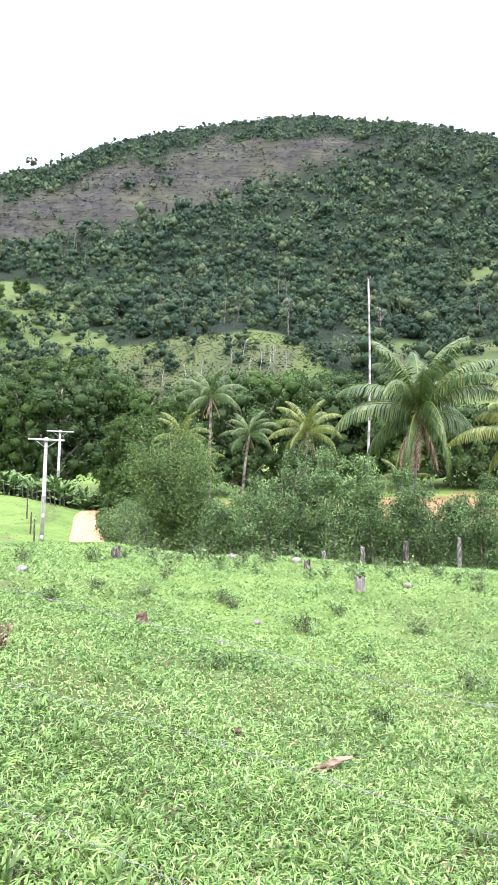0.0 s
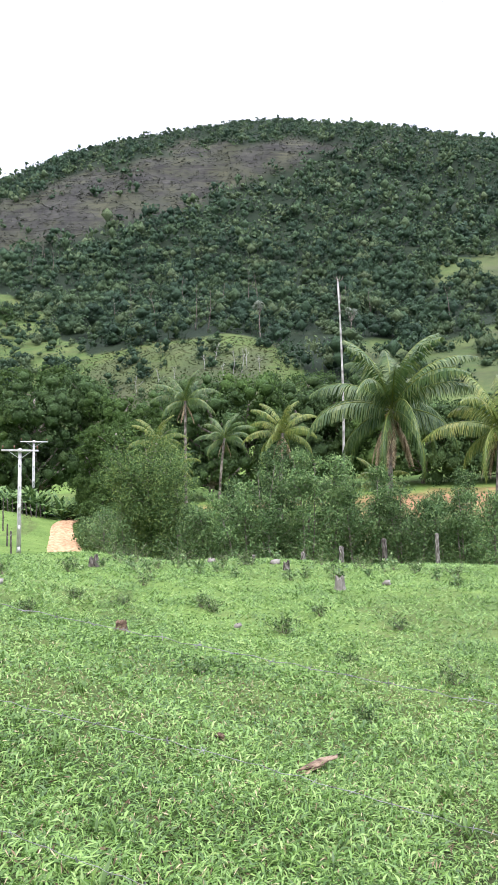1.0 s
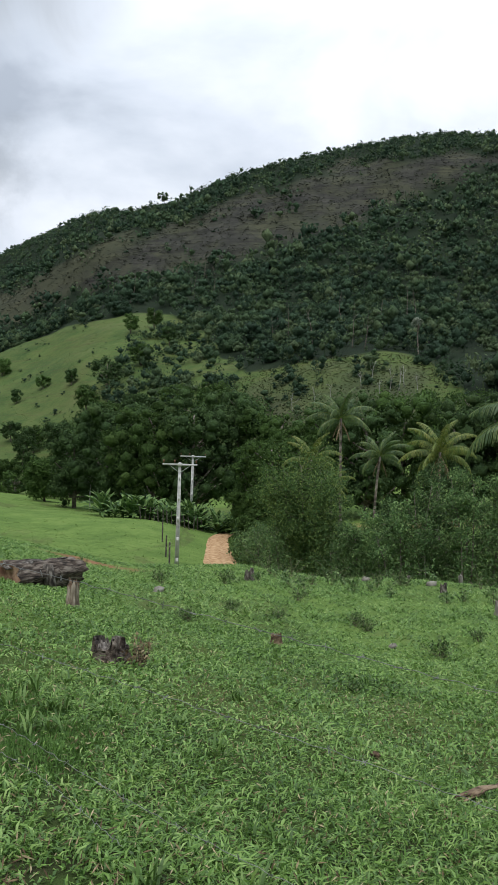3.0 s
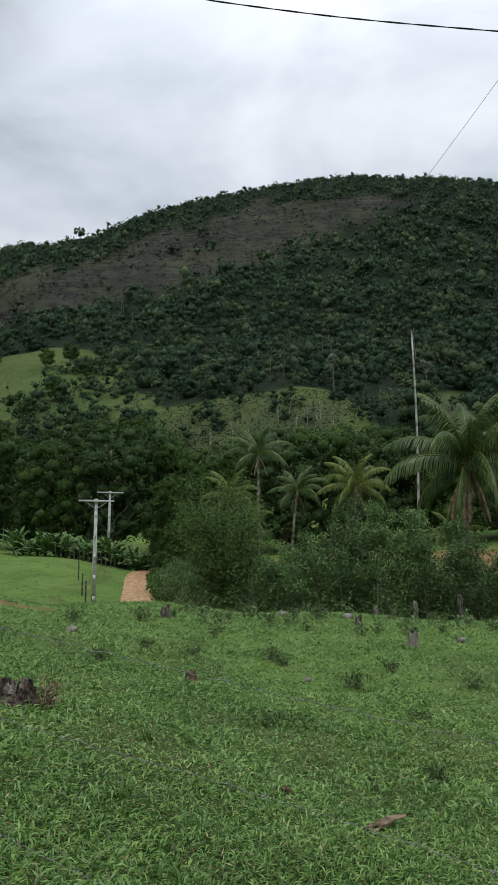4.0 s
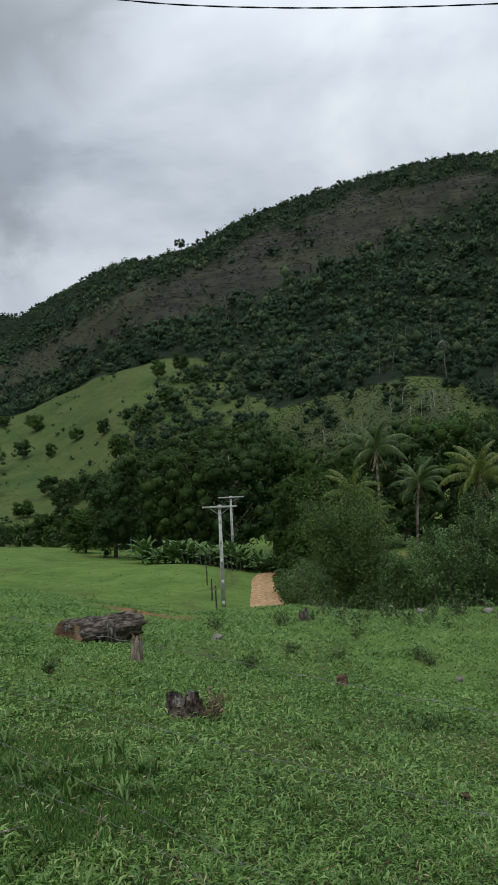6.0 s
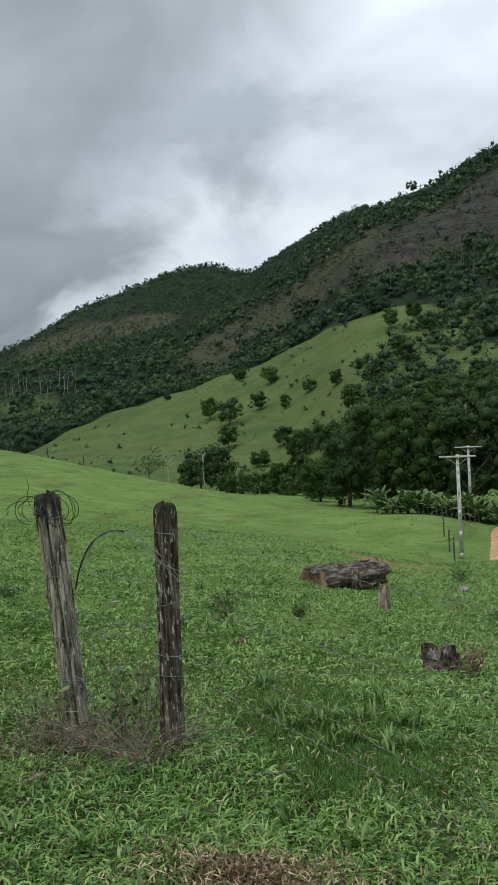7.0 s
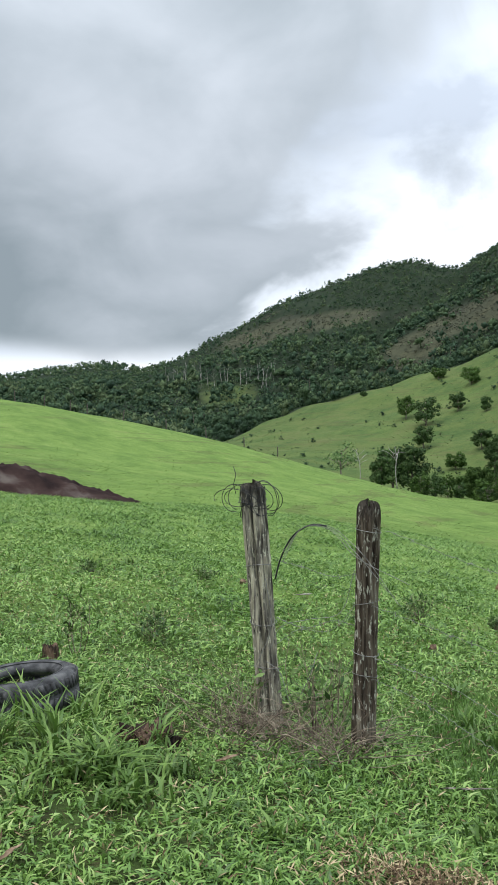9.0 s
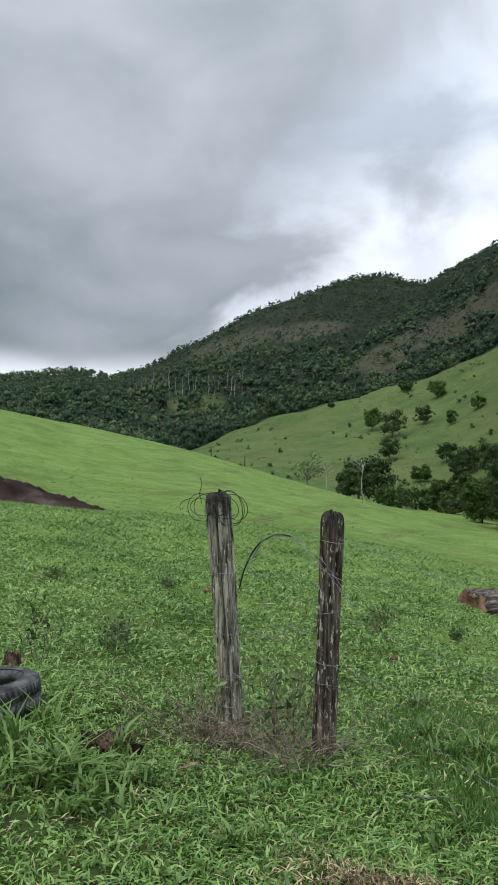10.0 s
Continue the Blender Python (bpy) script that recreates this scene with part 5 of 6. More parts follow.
# ---- fences ----
def plain_post(az, r, h, seed, label, group, mat, thick=0.07, tilt=4):
    rng = np.random.RandomState(seed)
    ob = thing("fence_post", spot(az, r), label, "fence post", group, rng.rand() * 360, (tilt * rng.randn() * 0.5, tilt * rng.randn() * 0.5))
    zs = np.array([-0.3, 0, h * 0.3, h * 0.65, h * 0.97, h])
    part("shaft", Soup().tube(np.stack([0.01 * rng.randn(6), 0.01 * rng.randn(6), zs], -1), thick * np.array([1.1, 1.05, 1, 0.97, 0.92, 0.7]), 9, wob=0.07, rng=rng), mat, ob, smooth_shade=True)


for k, (a, el, m, th) in enumerate(((4.6, -6.5, M_POST, .07), (6.9, -6.15, M_POST, .085), (9.5, -5.7, M_DARKPOST, .085), (12.6, -5.4, M_POST, .07), (16.4, -5.5, M_POST, .07), (1.6, -6.6, M_POST, .06))):
    r = 30.5
    plain_post(a, r, EYE + r * math.tan(radians(el)) - spot(a, r)[2], 40 + k, "weathered wooden fence post beyond the pasture's crest", "lower fence posts", m, th)
for k, a in enumerate((-53.6, -51.7, -50.0, -48.9, -46.5, -43.6, -40.9, -38.3, -36.0)):
    plain_post(a, 121, 1.5, 60 + k, "thin wooden fence post on the crest of the pasture", "crest fence posts", M_DARKPOST, 0.08)
for k in range(15):
    a = -14.4 + 3.7 * k / 14
    plain_post(a, 88.5 + 1.0 * math.sin(k), 1.2, 80 + k, "old wooden fence post before the banana patch", "track fence posts", M_DARKPOST, 0.05, 7)
for k, (a, r) in enumerate(((-12.7, 60), (-12.9, 66), (-13.1, 73))):
    plain_post(a, r, 1.5, 110 + k, "dark wooden fence post beside the power pole", "track fence posts", M_DARKPOST, 0.055)


def near_post(place, h, r0, label, seed, mat, lean_x, grooves, deep, dome):
    """A weathered post with cracks that run along the grain."""
    rng = np.random.RandomState(seed)
    ob = thing("fence_post", place, label, "fence post", "near fence posts")
    n, m = 34, 64
    zs = np.concatenate([[-0.3], np.linspace(-0.02, h - dome, n - 6), h - dome + dome * np.array([0.4, 0.7, 0.9, 1.0, 1.0])])
    shrink = np.concatenate([[1.0], np.ones(n - 6), [0.97, 0.86, 0.65, 0.35, 0.03]])
    th = np.linspace(0, 2 * np.pi, m, endpoint=False)
    R = np.ones((n, m)) * r0
    for k in range(grooves):
        c0, w, d = rng.rand() * 2 * np.pi, 0.06 + 0.08 * rng.rand(), 0.1 + 0.14 * rng.rand()
        c = c0 + 0.25 * np.sin(zs * (2 + 2 * rng.rand()) + rng.rand() * 6)
        on = smooth(np.sin(zs * (2 + 3 * rng.rand()) + 6 * rng.rand()), -0.5, 0.4)
        dd = np.angle(np.exp(1j * (th[None] - c[:, None])))
        R *= 1 - d * on[:, None] * np.exp(-(dd / w) ** 2)
    for c0, w, d in deep:
        c = c0 + 0.12 * np.sin(zs * 4)
        dd = np.angle(np.exp(1j * (th[None] - c[:, None])))
        R *= 1 - d * np.exp(-(dd / w) ** 2)
    R *= 1 + 0.03 * np.sin(zs * 5 + seed)[:, None] + 0.012 * rng.randn(n, m)
    R *= shrink[:, None]
    top_rag = (0.02 * rng.randn(m))[None] * (zs > h - dome - 0.01)[:, None]
    off = lean_x * zs
    X, Y = R * np.cos(th) + off[:, None], R * np.sin(th)
    Z = zs[:, None] + top_rag * np.ones((n, 1))
    i, j = np.meshgrid(np.arange(n - 1), np.arange(m), indexing="ij")
    j2 = (j + 1) % m
    f = np.stack([i * m + j, i * m + j2, (i + 1) * m + j2, (i + 1) * m + j], -1).reshape(-1, 4)
    part("shaft", Soup().add(np.stack([X, Y, Z], -1).reshape(-1, 3), f), mat, ob, smooth_shade=True)
    return ob


A_POST, B_POST = spot(-35.35, 5.01), spot(-40.75, 5.38)
post_a = near_post(A_POST, 1.325, 0.065, "dark weathered round fence post with a worn rounded top", 1, M_WORN, 0.036, 16, ((-1.2, 0.08, 0.25),), 0.06)
post_b = near_post(B_POST, 1.43, 0.075, "grey split fence post leaning aside with a deep crack", 2, M_SPLIT, -0.1, 20, ((-1.15, 0.16, 0.72), (-2.0, 0.12, 0.35), (-0.35, 0.1, 0.3), (0.5, 0.14, 0.35)), 0.03)
for z in (1.19, 0.8, 0.52, 0.40):
    a = np.linspace(0, 2 * np.pi, 17)
    part("wire_wrap", Soup().tube(np.stack([0.071 * np.cos(a) + 0.036 * z, 0.073 * np.sin(a), z + 0.012 * np.sin(a + z * 9)], -1), 0.002, 5, cap=False), M_WIRE, post_a)
for z in (0.95, 0.62, 0.35):
    a = np.linspace(0, 2 * np.pi, 17)
    part("wire_wrap", Soup().tube(np.stack([0.08 * np.cos(a) - 0.1 * z, 0.08 * np.sin(a), z + 0.015 * np.sin(a + z * 9)], -1), 0.002, 5, cap=False), M_WIRE, post_b)


def curve_pts(pts, n):
    """A smooth line through the points."""
    pts = np.asarray(pts, float)
    t = np.concatenate([[0], np.cumsum(np.linalg.norm(np.diff(pts, axis=0), axis=1))])
    return cubic3(np.linspace(0, t[-1], n), t, pts)


def cubic3(x, xs, ys):
    m = np.gradient(ys, xs, axis=0)
    i = np.clip(np.searchsorted(xs, x) - 1, 0, len(xs) - 2)
    h = (xs[i + 1] - xs[i])[:, None]
    t = ((x - xs[i])[:, None]) / h
    return (2 * t**3 - 3 * t**2 + 1) * ys[i] + (t**3 - 2 * t**2 + t) * h * m[i] + (3 * t**2 - 2 * t**3) * ys[i + 1] + (t**3 - t**2) * h * m[i + 1]


def barbed_strand(pts, label, seed, rad=0.0012, gap=0.13):
    rng = np.random.RandomState(seed)
    ob = thing("barbed_wire", (0, 0, 0), label, "barbed wire", "fence wires")
    P = curve_pts(pts, 90)
    P = P + 0.004 * np.stack([np.sin(np.arange(90) * 1.9), np.cos(np.arange(90) * 2.3), np.sin(np.arange(90) * 2.7)], -1)
    part("strand", Soup().tube(P, rad, 5, cap=False), M_WIRE, ob)
    barbs = Soup()
    L_ = np.concatenate([[0], np.cumsum(np.linalg.norm(np.diff(P, axis=0), axis=1))])
    for d in np.arange(0.1, L_[-1], gap):
        c = np.array([np.interp(d, L_, P[:, i]) for i in range(3)])
        for k in range(2):
            w = unit(rng.randn(3)) * 0.015
            barbs.tube([c - w, c + w], 0.0013, 4, cap=False)
    tagged(part("barbing", barbs, M_WIRE, ob), kind="stuff")


LINE_A, LINE_E = np.array([-2.87, 4.07]), np.array([1.2, 2.9])


def along(rows):
    return [(*moved(*(LINE_A + (LINE_E - LINE_A) * t)), z) for t, z in rows]


barbed_strand(along(((0.0, 1.22), (0.043, 1.20), (0.134, 1.11), (0.482, .91), (0.709, .744), (0.904, .62), (1.3, .42))), "top strand of slack barbed wire crossing the pasture", 1)
barbed_strand(along(((0.0, .80), (0.134, .72), (0.482, .567), (0.709, .385), (0.904, .214), (1.3, -.1))), "second strand of slack barbed wire", 2)
barbed_strand(along(((0.0, .52), (0.134, .466), (0.304, .245), (0.482, .118), (0.66, -.1), (0.9, -.3))), "low strand of barbed wire sagging to the grass", 3)
barbed_strand(along(((0.0, .40), (0.07, .37), (0.2, .225), (0.34, .08), (0.46, -.05))), "lowest strand of barbed wire sagging into the grass", 4)
# slack wires between the two posts
A3, B3 = np.array(A_POST), np.array(B_POST)


def between(u, z, push=0.0):
    p = B3 * (1 - u) + A3 * u
    return (p[0] + 0.3 * push, p[1] - push, z)


for k, rows in enumerate((((0.05, 1.0), (0.35, .97), (0.7, .93), (1, .96)), ((0.05, .66), (0.4, .62), (0.7, .68), (1, .66)), ((0.05, .5), (0.3, .6), (0.65, .62), (1, .83)))):
    barbed_strand([between(u, z) for u, z in rows], "slack wire stretched between two posts", 10 + k, 0.0014, 0.2)


def loose_wire(pts, label, rad=0.0022, mat=None):
    ob = thing("loose_wire", (0, 0, 0), label, "wire", "loose wires")
    part("strand", Soup().tube(curve_pts(pts, 60), rad, 6), mat or M_CABLE, ob, smooth_shade=True)


loose_wire([between(0.1, 0.9, .08), between(0.17, 1.02, .09), between(0.34, 1.17, .09), between(0.54, 1.225, .09), between(0.68, 1.22, .09)], "dark stiff cable arching out from the split post", 0.0048)
for k, drop in enumerate((0.0, 0.03, -0.025)):
    loose_wire([between(0.2, 1.03 + drop, .1), between(0.45, 1.21, .1), between(0.7, 1.21 + 0.3 * drop, .09), between(0.95, 1.1 + drop, .1), between(1.3 + k * 0.1, .88 - 2 * drop, .09)], "thin pale wire curling over the arching cable", 0.0016, M_WIRE)
loose_wire([between(0.0, .9, .1), between(0.06, .62, .1), between(-0.12, .38, .1)], "thin pale wire hanging on the split post", 0.002, M_WIRE)
loose_wire([between(0.0, .42, .1), between(0.15, .38, .11), between(0.3, .2, .1), between(0.45, .32, .1), between(0.55, .5, .05)], "thin pale wire looping from the split post", 0.002, M_WIRE)
loose_wire([between(0.06, .5, .1), between(0.16, .62, .1), between(0.45, .68, .05), between(0.75, .72, .02), between(0.95, .98, .05)], "dark wire sagging between posts", 0.0018, M_WIRE)


def wire_tangle():
    rng = np.random.RandomState(6)
    top = B3 + np.array([-0.1 * 1.4, 0, 1.38])
    ob = thing("wire_coil", top, "rusty coil of barbed wire hung round the post's top", "wire coil")
    for k in range(7):
        a = np.linspace(0, 2 * np.pi * (0.8 + 0.5 * rng.rand()), 26) + rng.rand() * 6
        cx = rng.choice([-0.07, 0.1]) + 0.03 * rng.randn()
        rx, rz = 0.05 + 0.07 * rng.rand(), 0.05 + 0.06 * rng.rand()
        P = np.stack([cx + rx * np.cos(a), -0.05 + 0.06 * rng.randn() + 0.05 * np.sin(a * 0.5), 0.0 + rz * np.sin(a) - 0.02], -1)
        part("loop", Soup().tube(P, 0.0023, 5, cap=False), M_CABLE, ob)
    for k in range(7):
        a = np.linspace(0, 2 * np.pi * 1.1, 24) + rng.rand() * 6
        rr, z0, tilt = 0.07 + 0.02 * rng.rand(), 0.03 - 0.11 * rng.rand(), 0.03 * rng.randn()
        part("wrap", Soup().tube(np.stack([rr * np.cos(a), rr * np.sin(a), z0 + tilt * np.cos(a + k) + 0.01 * np.sin(3 * a)], -1), 0.0026, 5, cap=False), M_CABLE, ob)
    part("loop", Soup().tube([(-0.13, 0, 0.0), (-0.15, 0, 0.06), (-0.13, 0, 0.12), (-0.15, 0, 0.17)], 0.0023, 5), M_CABLE, ob)


wire_tangle()


# ---- overhead cables ----
def cable(pts, label, rad, n=80, strands=1):
    ob = thing("overhead_cable", (0, 0, 0), label, "cable", "overhead cables")
    P = curve_pts(pts, n)
    for k in range(strands):
        ph = 2 * np.pi * k / strands + np.arange(n) * 0.9
        off = 0 if strands == 1 else rad * 0.9
        Q = P + np.stack([0 * ph, off * np.cos(ph), off * np.sin(ph)], -1)
        part("strand", Soup().tube(Q, rad, 6, cap=False), M_CABLE, ob, smooth_shade=True)


def aloft(az, el, d):
    """A point high up, by plan bearing and angle, to fit the camera's view."""
    return (d * math.sin(radians(az)), d * math.cos(radians(az)), EYE + d * math.tan(radians(el)))


def high(az, el, d):
    x, y = polar(az, d)
    return (float(x), float(y), EYE + d * math.tan(radians(el)))


cable([aloft(*p) for p in ((60, 15, 22), (40, 22, 15), (20, 28.1, 11.5), (4, 31.0, 11.2), (-12, 32.6, 11), (-33, 33.2, 11.4), (-46, 31.0, 12.0), (-52, 29.7, 12.5), (-75, 25, 15))], "thick twisted black power cable overhead", 0.0065, 260, 2)
for (qx, qy, w, sag, dx) in ((9.0, 10.0, 7.1, 4.2, -1.2), (7.5, 7.0, 6.86, 3.5, -0.35), (5.5, 3.0, 6.57, 2.8, 1.2)):
    t = np.linspace(0, 1.0, 9)
    pts = [(*moved(-18.8 + dx + (qx + 18.8 - dx) * u, 93.1 + (qy - 93.1) * u), 2.45 + w * u - 4 * sag * u * (1 - u)) for u in t]
    cable(pts, "thin power line sagging across the valley", 0.0032, 80)


# ---- things on the pasture ----
def rough_lump(rng, n, m, size, wob=0.12, squash=1.0):
    v, f = ball(rng, np.zeros(3), 1.0, squash, n, m)
    v *= (1 + wob * rng.randn(len(v)))[:, None]
    return v * np.array(size), f


def stump(place, r0, h, seed, label, mat, top_mat, ragged=0.06, lean=0.0, name="tree_stump"):
    rng = np.random.RandomState(seed)
    ob = thing(name, place, label, "tree stump", "stumps", rng.rand() * 360)
    m = 44
    th = np.linspace(0, 2 * np.pi, m, endpoint=False)
    rag = ragged * (0.7 * np.sin(2 * th + seed) + 0.6 * np.sin(7 * th + 2 * seed) + 0.6 * rng.randn(m))
    zs = np.array([-0.1, 0.0, 0.15, 0.3, 0.45, 0.6, 0.75, 0.9, 1.0]) * h
    flare = np.array([1.35, 1.25, 1.15, 1.06, 1.02, 1.0, 0.98, 0.95, 0.9])
    lob = 1 + 0.1 * np.sin(3 * th + seed) + 0.06 * np.sin(9 * th + 1.7 * seed) + 0.06 * rng.randn(m)
    V = np.stack([np.outer(flare, lob * np.cos(th)) * r0 + lean * zs[:, None], np.outer(flare, lob * np.sin(th)) * r0, zs[:, None] + np.outer((zs / h > 0.9), rag)], -1)
    V = V + 0.045 * r0 * rng.randn(*V.shape)
    i, j = np.meshgrid(np.arange(8), np.arange(m), indexing="ij")
    j2 = (j + 1) % m
    part("bark", Soup().add(V.reshape(-1, 3), np.stack([i * m + j, i * m + j2, (i + 1) * m + j2, (i + 1) * m + j], -1).reshape(-1, 4)), mat, ob)
    inner = V[-1] * np.array([0.5, 0.5, 1]) + np.array([lean * h * 0.5, 0, -0.03 + 0.02 * rng.randn()])
    c = np.array([[lean * h, 0, h - 0.05]])
    VV = np.concatenate([V[-1], inner, c])
    k = np.arange(m)
    F = np.concatenate([np.stack([k, (k + 1) % m, m + (k + 1) % m, m + k], -1), np.stack([m + k[::2], m + (k[::2] + 1) % m, m + (k[::2] + 2) % m, np.full(m // 2, 2 * m)], -1)])
    part("cut_top", Soup().add(VV, F), top_mat, ob)
    return ob


M_PALEWOOD = material("pale_split_wood", [(0.1, 0.075, 0.052), (0.24, 0.19, 0.14), (0.42, 0.36, 0.28)], 10.0, 0.9, 0.8, 40, stretch=(2, 2, 0.4))
M_ROTTEN = material("rotten_wood", [(0.014, 0.009, 0.006), (0.045, 0.028, 0.018), (0.13, 0.085, 0.055)], 12.0, 0.95, 0.9, 30, stretch=(2.5, 2.5, 0.5))
M_GREYWOOD = material("grey_dead_wood", [(0.022, 0.018, 0.015), (0.09, 0.077, 0.063), (0.24, 0.215, 0.185)], 14.0, 0.95, 1.0, 40, stretch=(1.5, 1.5, 0.5))
stump(spot(-16.4, 8.75), 0.155, 0.17, 1, "dark weathered low stump with a grey top in the grass", M_LOG, M_GREYWOOD, 0.045)
stump(spot(-18.65, 12.0), 0.075, 0.30, 2, "pale jagged stump standing in the grass", M_PALEWOOD, M_SAWN, 0.05, -0.1)


def rotten_stump(place, size, seed):
    """A crumbled stump: a fibrous brown lump with loose strands."""
    rng = np.random.RandomState(seed)
    ob = thing("tree_stump", place, "crumbling brown stump among long grass", "tree stump", "stumps")
    v, f = rough_lump(rng, 26, 9, (size, size * 0.8, size * 0.6), 0.2)
    part("body", Soup().add(v + np.array([0, 0, size * 0.22]), f), M_ROTTEN, ob)
    s = Soup()
    for k in range(90):
        a, t = rng.rand() * 2 * np.pi, rng.rand()
        p = np.array([math.cos(a) * size * 0.95, math.sin(a) * size * 0.8, 0.02]) * (0.75 + 0.3 * t)
        q = p * np.array([0.75, 0.75, 0]) + np.array([0.02 * rng.randn(), 0.02 * rng.randn(), size * (0.4 + 0.5 * rng.rand())])
        s.tube([p, (p + q) / 2 + 0.01 * rng.randn(3), q], [0.005, 0.004, 0.002], 4, cap=False)
    tagged(part("fibre", s, M_ROTTEN, ob), kind="stuff")


rotten_stump(spot(-48.9, 4.8), 0.12, 3)
stump(spot(-54.1, 6.1), 0.05, 0.11, 4, "small brown stump behind the tyre", M_ROTTEN, M_ROTTEN, 0.012)
stump(spot(6.8, 18.8), 0.09, 0.24, 5, "small pale stump on the pasture", M_STONE, M_STONE, 0.03)
stump(spot(3.6, 22.3), 0.07, 0.17, 6, "small grey stump near the pasture's crest", M_GREYWOOD, M_GREYWOOD, 0.03)
stump(spot(-7.9, 21.3), 0.10, 0.2, 7, "small grey stump near the pasture's crest", M_GREYWOOD, M_GREYWOOD, 0.04)
stump(spot(-6.3, 12.7), 0.07, 0.13, 8, "small brown stump in the grass", M_SAWN, M_SAWN, 0.02)


M_CUTEND = material("cut_log_end", [(0.12, 0.06, 0.035), (0.22, 0.13, 0.08), (0.34, 0.23, 0.15)], 9.0, 0.9, 0.6, 40)


def old_log():
    rng = np.random.RandomState(9)
    p0, p1 = spot(-22.8, 13.0), spot(-18.3, 15.0)
    d = p1 - p0
    ob = thing("fallen_log", (p0 + p1) / 2 + Vector((0, 0, 0.16)), "large old fallen log with a cut end and peeling bark", "log", turn=math.degrees(math.atan2(d[1], d[0])))
    L_ = d.length
    n, m = 16, 22
    xs = np.linspace(-L_ / 2, L_ / 2, n)
    th = np.linspace(0, 2 * np.pi, m, endpoint=False)
    R = np.interp(xs, [-L_ / 2, -L_ / 2 + 0.4, L_ / 2], [0.30, 0.27, 0.19])[:, None] * (1 + 0.13 * rng.randn(1, m) + 0.07 * rng.randn(n, m))
    V = np.stack([xs[:, None] + 0.04 * rng.randn(1, m) * np.ones((n, 1)), R * np.cos(th), R * np.sin(th) * 0.95], -1)
    i, j = np.meshgrid(np.arange(n - 1), np.arange(m), indexing="ij")
    j2 = (j + 1) % m
    part("bark", Soup().add(V.reshape(-1, 3), np.stack([i * m + j, (i + 1) * m + j, (i + 1) * m + j2, i * m + j2], -1).reshape(-1, 4)), M_LOG, ob)
    k = np.arange(m)
    for e, sg in ((0, -1), (-1, 1)):
        cen = V[e].mean(0)[None] + np.array([[0.04 * -sg, 0, 0]])
        inn = V[e] * 0.5 + cen * 0.5
        VV = np.concatenate([V[e], inn, cen])
        F = np.concatenate([np.stack([k, (k + 1) % m, m + (k + 1) % m, m + k], -1), np.stack([m + k[::2], m + (k[::2] + 1) % m, m + (k[::2] + 2) % m, np.full(m // 2, 2 * m)], -1)])
        part("cut_end", Soup().add(VV, F), M_CUTEND, ob, "reddish-brown sawn end")
    for q in range(9):
        x = (rng.rand() - 0.5) * L_ * 0.9
        a = rng.rand() * 1.6 + 0.8
        s = Soup().box((0, 0, 0), (0.18 + 0.25 * rng.rand(), 0.05 + 0.05 * rng.rand(), 0.018))
        ob2 = part("bark_slab", s, M_GREYWOOD, ob)
        ob2.matrix_basis = pose(x, 0.22 * math.cos(a), 0.22 * math.sin(a), math.degrees(a) - 90, rng.randn() * 4, rng.randn() * 8)
    st = Soup().tube([(-0.1, -0.3, -0.25), (-0.12, -0.26, 0.05), (-0.1, -0.24, 0.16)], [0.1, 0.085, 0.07], 9, wob=0.1, rng=rng)
    part("snag", st, M_GREYWOOD, ob)


old_log()


def tyre():
    c = Vector((-4.42, 2.96, 0))
    c[2] = gz(c[0], c[1]) + 0.06
    ob = thing("tyre", c, "old black car tyre lying flat in the long grass", "tyre", lean=(4, -3))
    ob.scale = (0.95, 0.95, 0.95)
    prof = np.array([(0.21, 0.05), (0.215, 0.075), (0.25, 0.1), (0.29, 0.102), (0.315, 0.09), (0.325, 0.06), (0.327, 0.0), (0.325, -0.06), (0.315, -0.09), (0.29, -0.102), (0.25, -0.1), (0.215, -0.075), (0.21, -0.05), (0.235, -0.03), (0.29, 0.0), (0.235, 0.03)])
    n, m = 64, len(prof)
    th = np.linspace(0, 2 * np.pi, n, endpoint=False)
    V = np.stack([np.outer(np.cos(th), prof[:, 0]), np.outer(np.sin(th), prof[:, 0]), np.outer(np.ones(n), prof[:, 1])], -1)
    i, j = np.meshgrid(np.arange(n), np.arange(m), indexing="ij")
    i2, j2 = (i + 1) % n, (j + 1) % m
    part("casing", Soup().add(V.reshape(-1, 3), np.stack([i * m + j, i2 * m + j, i2 * m + j2, i * m + j2], -1).reshape(-1, 4)), M_RUBBER, ob, smooth_shade=True)
    tread = Soup()
    for k in range(60):
        a = 2 * np.pi * k / 60
        for z, tw in ((0.045, 0.25), (-0.045, -0.25)):
            tread.box((0.328 * math.cos(a + z), 0.328 * math.sin(a + z), z), (0.007, 0.022, 0.07), Matrix.Rotation(a, 4, "Z") @ Matrix.Rotation(tw, 4, "X"))
    part("tread", tread, M_RUBBER, ob)
    for r in (0.245, 0.285):
        a = np.linspace(0, 2 * np.pi, 49)
        part("rib", Soup().tube(np.stack([r * np.cos(a), r * np.sin(a), np.full(49, 0.1)], -1), 0.004, 5, cap=False), M_RUBBER, ob)


tyre()


